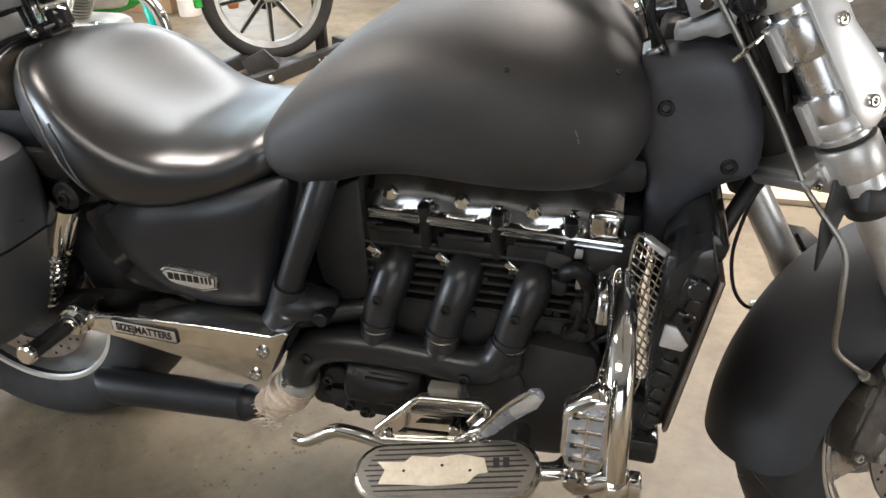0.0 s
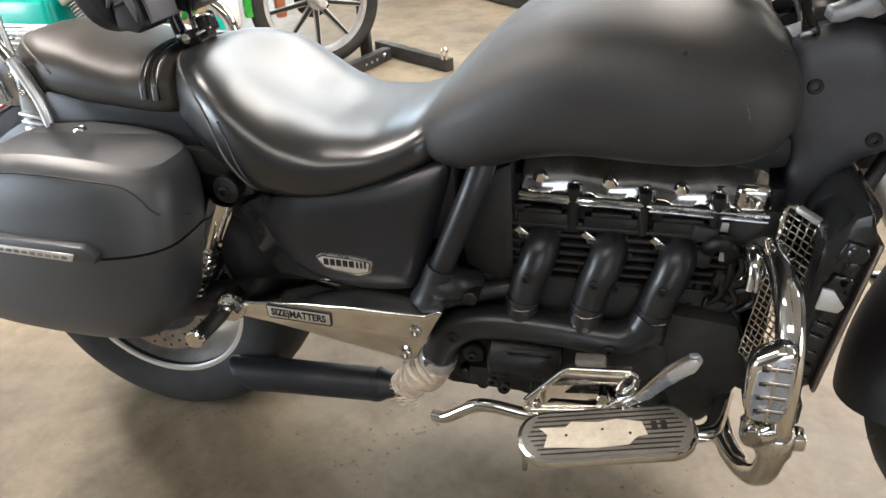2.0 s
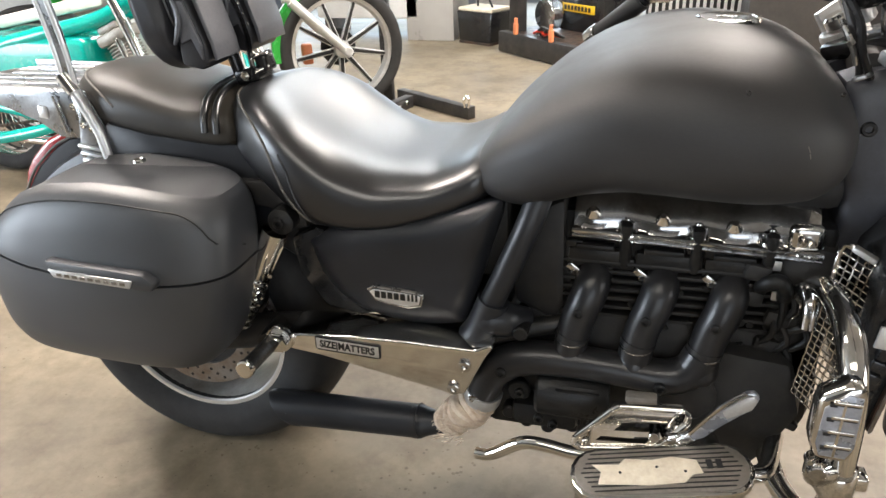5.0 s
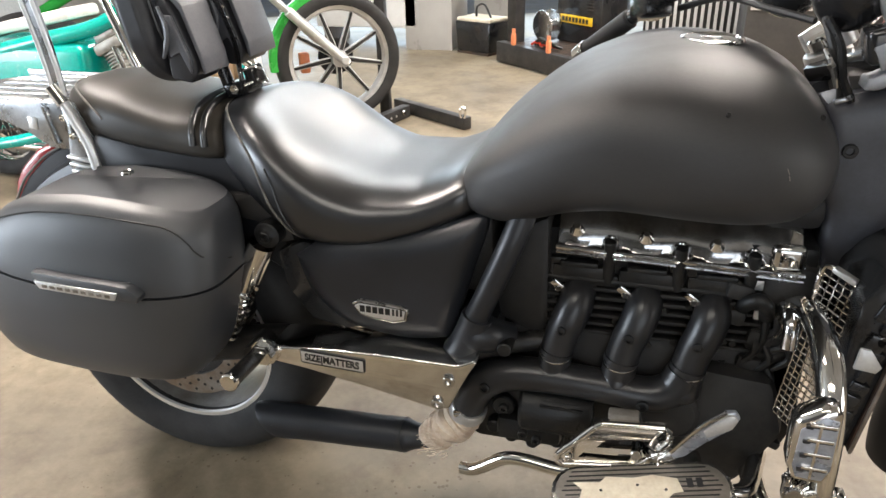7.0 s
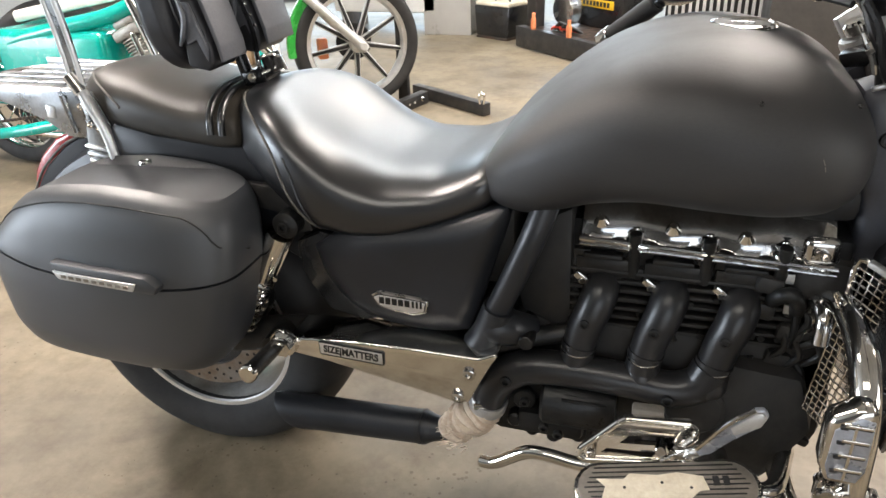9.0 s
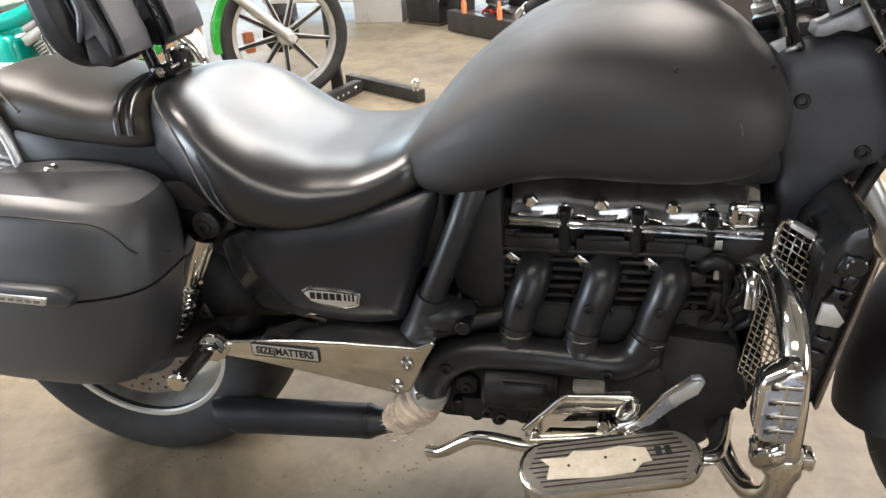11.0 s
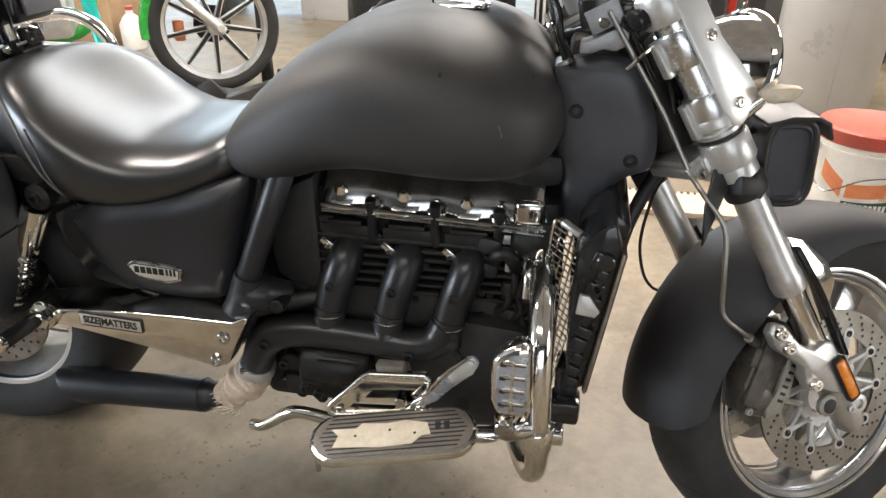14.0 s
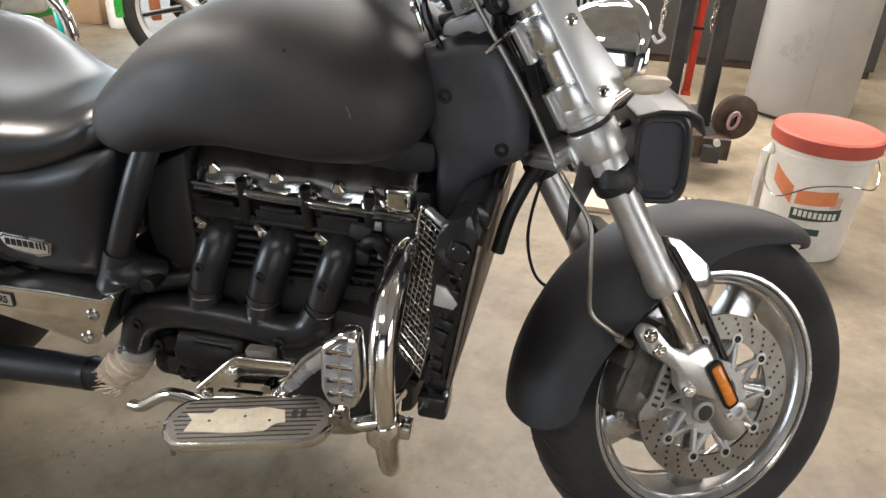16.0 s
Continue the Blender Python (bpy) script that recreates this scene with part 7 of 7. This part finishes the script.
part("frame", join(tube([(-0.50, 0, 0.88), (-0.52, 0, 0.60), (-0.57, 0, 0.35), (-0.9, 0, 0.30), (-1.25, 0, 0.42)], 0.025, 12, 5), tube([(-0.48, 0, 0.88), (-0.7, 0, 0.88), (-1.1, 0, 0.72), (-1.3, 0, 0.62)], 0.025, 12, 5)), GREEN, green)
gengine = part("engine", box(0.34, 0.24, 0.26, (-0.78, 0, 0.45), 0.04), CAST, green, "dull aluminium engine")
for _k in range(7):
    part("fin", box(0.20, 0.20, 0.008, (-0.70, 0, 0.60 + 0.02 * _k), 0.003), CAST, gengine)
part("fuel_tank", cushion((-0.95, -0.92, -0.85, -0.70, -0.50, -0.40, -0.36), (0.90, 0.96, 1.0, 1.03, 1.03, 0.98, 0.93), (0.88, 0.87, 0.86, 0.86, 0.87, 0.88, 0.9), (0.05, 0.09, 0.12, 0.14, 0.13, 0.09, 0.05), lambda u, y: 0), GREEN, green)
part("seat", cushion((-1.55, -1.52, -1.35, -1.1, -0.95), (0.80, 0.86, 0.87, 0.86, 0.86), (0.78, 0.76, 0.76, 0.77, 0.80), (0.08, 0.12, 0.13, 0.12, 0.08), lambda u, y: 0), LEATHER, green)
rw2 = part("rear_wheel", moved(lathe(tyre_profile(0.315, 0.12, 0.24, 10), 48, closed=True), pose(-1.36, 0, 0.315)), RUBBER, green)
part("rim", moved(lathe([(0.25, -0.04), (0.253, -0.03), (0.235, 0.0), (0.253, 0.03), (0.25, 0.04), (0.22, 0.02), (0.22, -0.02)], 48, closed=True), pose(-1.36, 0, 0.315)), CAST, rw2)
part("spokes", moved(spokes(9, 0.02, 0.225, 0.02, 0.015, 0.03, 0.02), pose(-1.36, 0, 0.315)), CAST, rw2)

chock = thing("wheel_chock", "black steel wheel chock stand with a long foot", "stand", (-0.60, 2.45, 0))
part("base_rail", box(0.74, 0.055, 0.07, (0.0, 0.0, 0.036), 0.004, rot=(0, 0, 74)), STANDBLACK, chock)
part("base_rail", box(0.60, 0.055, 0.07, (-0.32, 0.10, 0.036), 0.004, rot=(0, 0, 74)), STANDBLACK, chock)
part("foot", box(0.64, 0.055, 0.07, (0.265, 0.325, 0.036), 0.004, rot=(0, 0, -33)), STANDBLACK, chock)
part("eye_bolt", tube([(0.50, 0.13, 0.070), (0.495, 0.13, 0.11), (0.51, 0.13, 0.13), (0.525, 0.13, 0.11), (0.518, 0.13, 0.07)], 0.007, 8, 4), CHROME, chock)
part("post", box(0.06, 0.05, 1.0, (-0.02, 0.34, 0.50), 0.004), STANDBLACK, chock)
part("post_label", box(0.018, 0.004, 0.10, (-0.01, 0.313, 0.52), 0.001), WHITEPAINT, chock, "white label")
part("cradle", prism([(-0.20, 0.02), (-0.05, 0.03), (-0.02, 0.10), (-0.10, 0.17), (-0.24, 0.10)], -0.20, -0.185, 0.004), STANDBLACK, chock)
part("cradle_floor", box(0.24, 0.22, 0.012, (-0.12, -0.10, 0.045), 0.003, rot=(0, -8, 74)), STANDBLACK, chock)
for _k in range(3):
    part("bolt_hole", bolt((0.065 + 0.014 * _k, 0.10 + 0.05 * _k, 0.040), 0.007, (0.96, -0.28, 0), 0.004, False), CAST, chock)
part("bolt", bolt((-0.045, -0.27, 0.045), 0.014, (0.96, -0.28, 0), 0.014, False), CHROME, chock)
part("bolt", bolt((0.110, 0.27, 0.045), 0.014, (0.96, -0.28, 0), 0.014, False), CHROME, chock)

# ---- the teal chopper ----
teal = thing("teal_motorcycle", "teal custom motorcycle with an exposed v-twin engine", "motorcycle", (-1.45, 1.45, 0))
part("frame", join(tube([(-0.9, -0.1, 0.36), (-0.5, -0.12, 0.58), (-0.2, -0.12, 0.66), (0.15, -0.08, 0.74), (0.42, 0, 0.92), (0.62, 0, 1.0)], 0.034, 14, 6),
                   tube([(-0.9, -0.1, 0.34), (-0.5, -0.12, 0.34), (-0.1, -0.12, 0.27), (0.4, -0.12, 0.22), (0.75, -0.06, 0.30), (0.72, 0, 0.62), (0.62, 0, 1.0)], 0.026, 14, 6),
                   tube([(-0.9, 0.1, 0.36), (-0.5, 0.12, 0.58), (-0.2, 0.12, 0.66), (0.15, 0.08, 0.74), (0.42, 0, 0.92)], 0.034, 14, 6)), TEAL, teal, "glossy teal frame tubes")
part("oil_tank", box(0.60, 0.31, 0.255, (-0.225, 0, 0.532), 0.040, 5), TEAL, teal, "glossy teal oil tank")
part("tank_cap", bar((-0.08, -0.10, 0.650), (-0.08, -0.10, 0.685), 0.03), CHROME, teal)
part("seat_pan", box(0.42, 0.2, 0.05, (-0.22, 0, 0.74), 0.015, rot=(0, -10, 0)), WHITEPL, teal, "white seat pan")
part("swing_arm", tube([(-0.75, -0.22, 0.18), (-0.43, -0.25, 0.236), (-0.26, -0.25, 0.268), (-0.13, -0.24, 0.300), (-0.09, -0.20, 0.33)], 0.026, 14, 6), TEAL, teal)


def cylinder(at, lean, parent):
    m = Matrix.Translation(at) @ Matrix.Rotation(radians(lean), 4, "Y")
    cyl = part("cylinder", moved(join(*[stand_up([(0, z), (0.068, z), (0.070, z + 0.002), (0.068, z + 0.006), (0.055, z + 0.0065), (0.055, z + 0.013), (0, z + 0.013)], 24) for z in [0.013 * k for k in range(11)]]), m), OLDCAST, parent, "finned aluminium cylinder")
    part("rocker_box", moved(join(box(0.15, 0.13, 0.05, (0, 0, 0.165), 0.015), box(0.11, 0.10, 0.03, (0, 0, 0.205), 0.01)), m), OLDCAST, cyl)
    part("pushrod_tube", moved(bar((0.035, -0.085, -0.10), (0.045, -0.075, 0.15), 0.012), m), CHROME, cyl)
    return cyl


cylinder((0.22, -0.05, 0.50), -22, teal)
cylinder((0.40, -0.05, 0.50), 24, teal)
part("crankcase", join(box(0.36, 0.24, 0.20, (0.40, 0, 0.40), 0.05), moved(lathe([(0, -0.15), (0.07, -0.15), (0.08, -0.14), (0.085, -0.10), (0.085, 0.0), (0, 0)], 32), pose(0.46, 0, 0.42))), CAST, teal, "dull aluminium crankcase")
part("gear_cover", join(box(0.30, 0.03, 0.12, (0.46, -0.14, 0.43), 0.01, rot=(0, -12, 0)), moved(lathe([(0, -0.20), (0.045, -0.198), (0.052, -0.19), (0.055, -0.15), (0, -0.15)], 28), pose(0.62, 0, 0.46))), ALLOY, teal, "polished gear cover with a round cap")
part("exhaust_pipe", tube([(0.46, -0.10, 0.60), (0.56, -0.16, 0.64), (0.76, -0.17, 0.66), (0.885, -0.17, 0.58), (0.90, -0.17, 0.40), (0.82, -0.17, 0.26), (0.3, -0.17, 0.20), (-0.5, -0.17, 0.22)], 0.024, 14, 6), CHROME, teal, "bent chrome exhaust pipe")
part("front_down_tube", tube([(0.18, -0.16, 1.00), (0.26, -0.16, 0.78), (0.34, -0.16, 0.55)], 0.020, 12, 4), CHROME, teal, "bright handrail-like stay")
part("kick_strut", tube([(0.02, -0.15, 0.52), (0.10, -0.16, 0.40), (0.16, -0.16, 0.25)], 0.03, 12, 4), CAST, teal)
for _x in (-0.62,):
    w2 = part("wheel", moved(lathe(tyre_profile(0.32, 0.13, 0.24, 10), 56, closed=True), pose(_x, 0, 0.32)), RUBBER, teal, "black tyre on a wire wheel")
    part("rim", moved(lathe([(0.245, -0.045), (0.25, -0.04), (0.235, 0.0), (0.25, 0.04), (0.245, 0.045), (0.225, 0.02), (0.225, -0.02)], 48, closed=True), pose(_x, 0, 0.32)), CHROME, w2)
    part("wire_spokes", moved(join(*[bar((0.03 * math.cos(a), (-1) ** k * 0.03, 0.03 * math.sin(a)), (0.23 * math.cos(a + 0.3 * (-1) ** k), 0, 0.23 * math.sin(a + 0.3 * (-1) ** k)), 0.0025, 5) for k, a in enumerate([2 * math.pi * j / 28 for j in range(28)])]), pose(_x, 0, 0.32)), CHROME, w2)
part("sprocket_chain", join(*[box(0.018, 0.012, 0.014, (-0.62 + 0.025 * k, -0.135, 0.24 + 0.004 * k), 0.003) for k in range(34)]), IRON, teal, "dirty drive chain")
part("work_stand", join(box(0.30, 0.34, 0.03, (0.35, 0, 0.28), 0.005), box(0.24, 0.28, 0.26, (0.35, 0, 0.135), 0.01)), STANDBLACK, teal, "black service stand under the engine")

# ---- along the back ----
battery = thing("battery_box", "black plastic battery box with a carrying strap", "box", (-0.50, 4.86, 0))
battery.rotation_euler = (0, 0, radians(-28))
part("case", prism([(-0.17, 0.02), (0.17, 0.02), (0.19, 0.26), (-0.19, 0.26)], -0.13, 0.13, 0.012), GLOSSBLACK, battery)
part("lid", box(0.36, 0.25, 0.03, (0, 0, 0.275), 0.01), PAD, battery, "dusty grey lid")
part("strap", tube([(-0.05, -0.02, 0.28), (-0.03, -0.03, 0.37), (0.05, -0.03, 0.39), (0.11, -0.02, 0.29)], 0.009, 8, 5), BLACKRUBBER, battery)
part("foot", box(0.34, 0.26, 0.02, (0, 0, 0.01), 0.003), IRON, battery)

cart = thing("welding_cart", "black steel cart with a welder and orange fittings", "cart", (0.05, 4.45, 0))
cart.rotation_euler = (0, 0, radians(-43))
part("rail", box(0.95, 0.08, 0.15, (0.20, -0.18, 0.085), 0.006), STANDBLACK, cart)
part("rail", box(0.95, 0.08, 0.15, (0.20, 0.40, 0.085), 0.006), STANDBLACK, cart)
part("post", box(0.11, 0.09, 1.3, (-0.18, -0.10, 0.80), 0.006), STANDBLACK, cart)
part("deck", box(0.90, 0.55, 0.02, (0.20, 0.11, 0.15), 0.003), IRON, cart)
part("wire_reel", moved(lathe([(0, -0.05), (0.11, -0.05), (0.115, -0.045), (0.115, -0.04), (0.05, -0.04), (0.05, 0.04), (0.115, 0.04), (0.115, 0.05), (0, 0.05)], 32), pose(0.0, 0.06, 0.285)), ALLOY, cart, "wire reel")
for _x in (-0.06, 0.36):
    part("orange_fitting", join(box(0.04, 0.03, 0.09, (_x, -0.21, 0.20), 0.01), bar((_x, -0.21, 0.23), (_x, -0.21, 0.28), 0.014)), ORANGE, cart, "orange plastic fitting")
for _k in range(6):
    part("cable", tube([(0.05 + 0.04 * _k, -0.12, 0.17), (0.15 + 0.03 * _k, -0.15 - 0.01 * _k, 0.20 + 0.02 * (_k % 3)), (0.28 + 0.02 * _k, -0.10, 0.18)], 0.010, 7, 4), REDPOST if _k % 3 == 0 else BLACKRUBBER, cart)
welder = thing("welder", "black welding machine with a yellow name strip", "welder", (0.42, 4.52, 0.16))
welder.rotation_euler = (0, 0, radians(-43))
part("case", box(0.50, 0.26, 0.44, (0.0, 0, 0.22), 0.02), GLOSSBLACK, welder)
strip2 = part("name_strip", box(0.36, 0.006, 0.060, (-0.02, -0.132, 0.175), 0.002), YELLOW, welder, "yellow strip with black bars")
for _k in range(8):
    part("plain_bar", box(0.026, 0.003, 0.034, (-0.16 + 0.038 * _k, -0.136, 0.175)), TITLE, strip2)
for _k in range(5):
    part("vent", box(0.07, 0.004, 0.008, (0.13, -0.131, 0.26 + 0.022 * _k)), DARK, welder)
fan = thing("wall_fan_guard", "pale ribbed metal heater panel", "heater", (1.25, 4.9, 0))
part("panel", box(0.9, 0.12, 0.65, (0, 0, 0.33), 0.01), DARK, fan)
for _k in range(18):
    part("rib", box(0.022, 0.03, 0.58, (-0.42 + 0.05 * _k, -0.07, 0.34), 0.004), WHITEPAINT, fan)
fridge = thing("white_cabinet", "white metal cabinet standing off the floor", "cabinet", (-1.55, 5.15, 0))
part("body", box(0.95, 0.55, 1.6, (0, 0, 0.98), 0.02), WHITEPAINT, fridge)
for _x in (-0.40, 0.40):
    part("foot", box(0.06, 0.45, 0.20, (_x, 0, 0.10), 0.005), IRON, fridge)
cab2 = thing("grey_cabinet", "pale grey metal cabinet with a floor plinth", "cabinet", (-0.98, 5.25, 0))
part("body", box(0.42, 0.55, 1.7, (-0.0, -0.1, 0.85), 0.008), GREYTANK, cab2)
part("side_panel", box(0.36, 0.06, 1.6, (0.42, 0.35, 0.82), 0.005), GREYTANK, cab2)
carton = thing("cardboard_box", "brown cardboard box on the floor", "box", (-2.35, 3.75, 0))
part("carton", box(0.5, 0.4, 0.35, (0, 0, 0.175), 0.006), TANCARD, carton)
part("flap", box(0.48, 0.18, 0.006, (0, -0.15, 0.37), 0.001, rot=(-25, 0, 0)), TANCARD, carton)
jug = thing("plastic_jug", "white plastic jug beside the carton", "jug", (-1.95, 3.55, 0))
part("bottle", stand_up([(0, 0), (0.075, 0), (0.08, 0.01), (0.08, 0.17), (0.05, 0.22), (0.025, 0.24), (0.025, 0.27), (0, 0.27)], 24), WHITEPL, jug)
part("cap", stand_up([(0, 0.265), (0.028, 0.265), (0.028, 0.29), (0, 0.29)], 16), REDPL, jug)
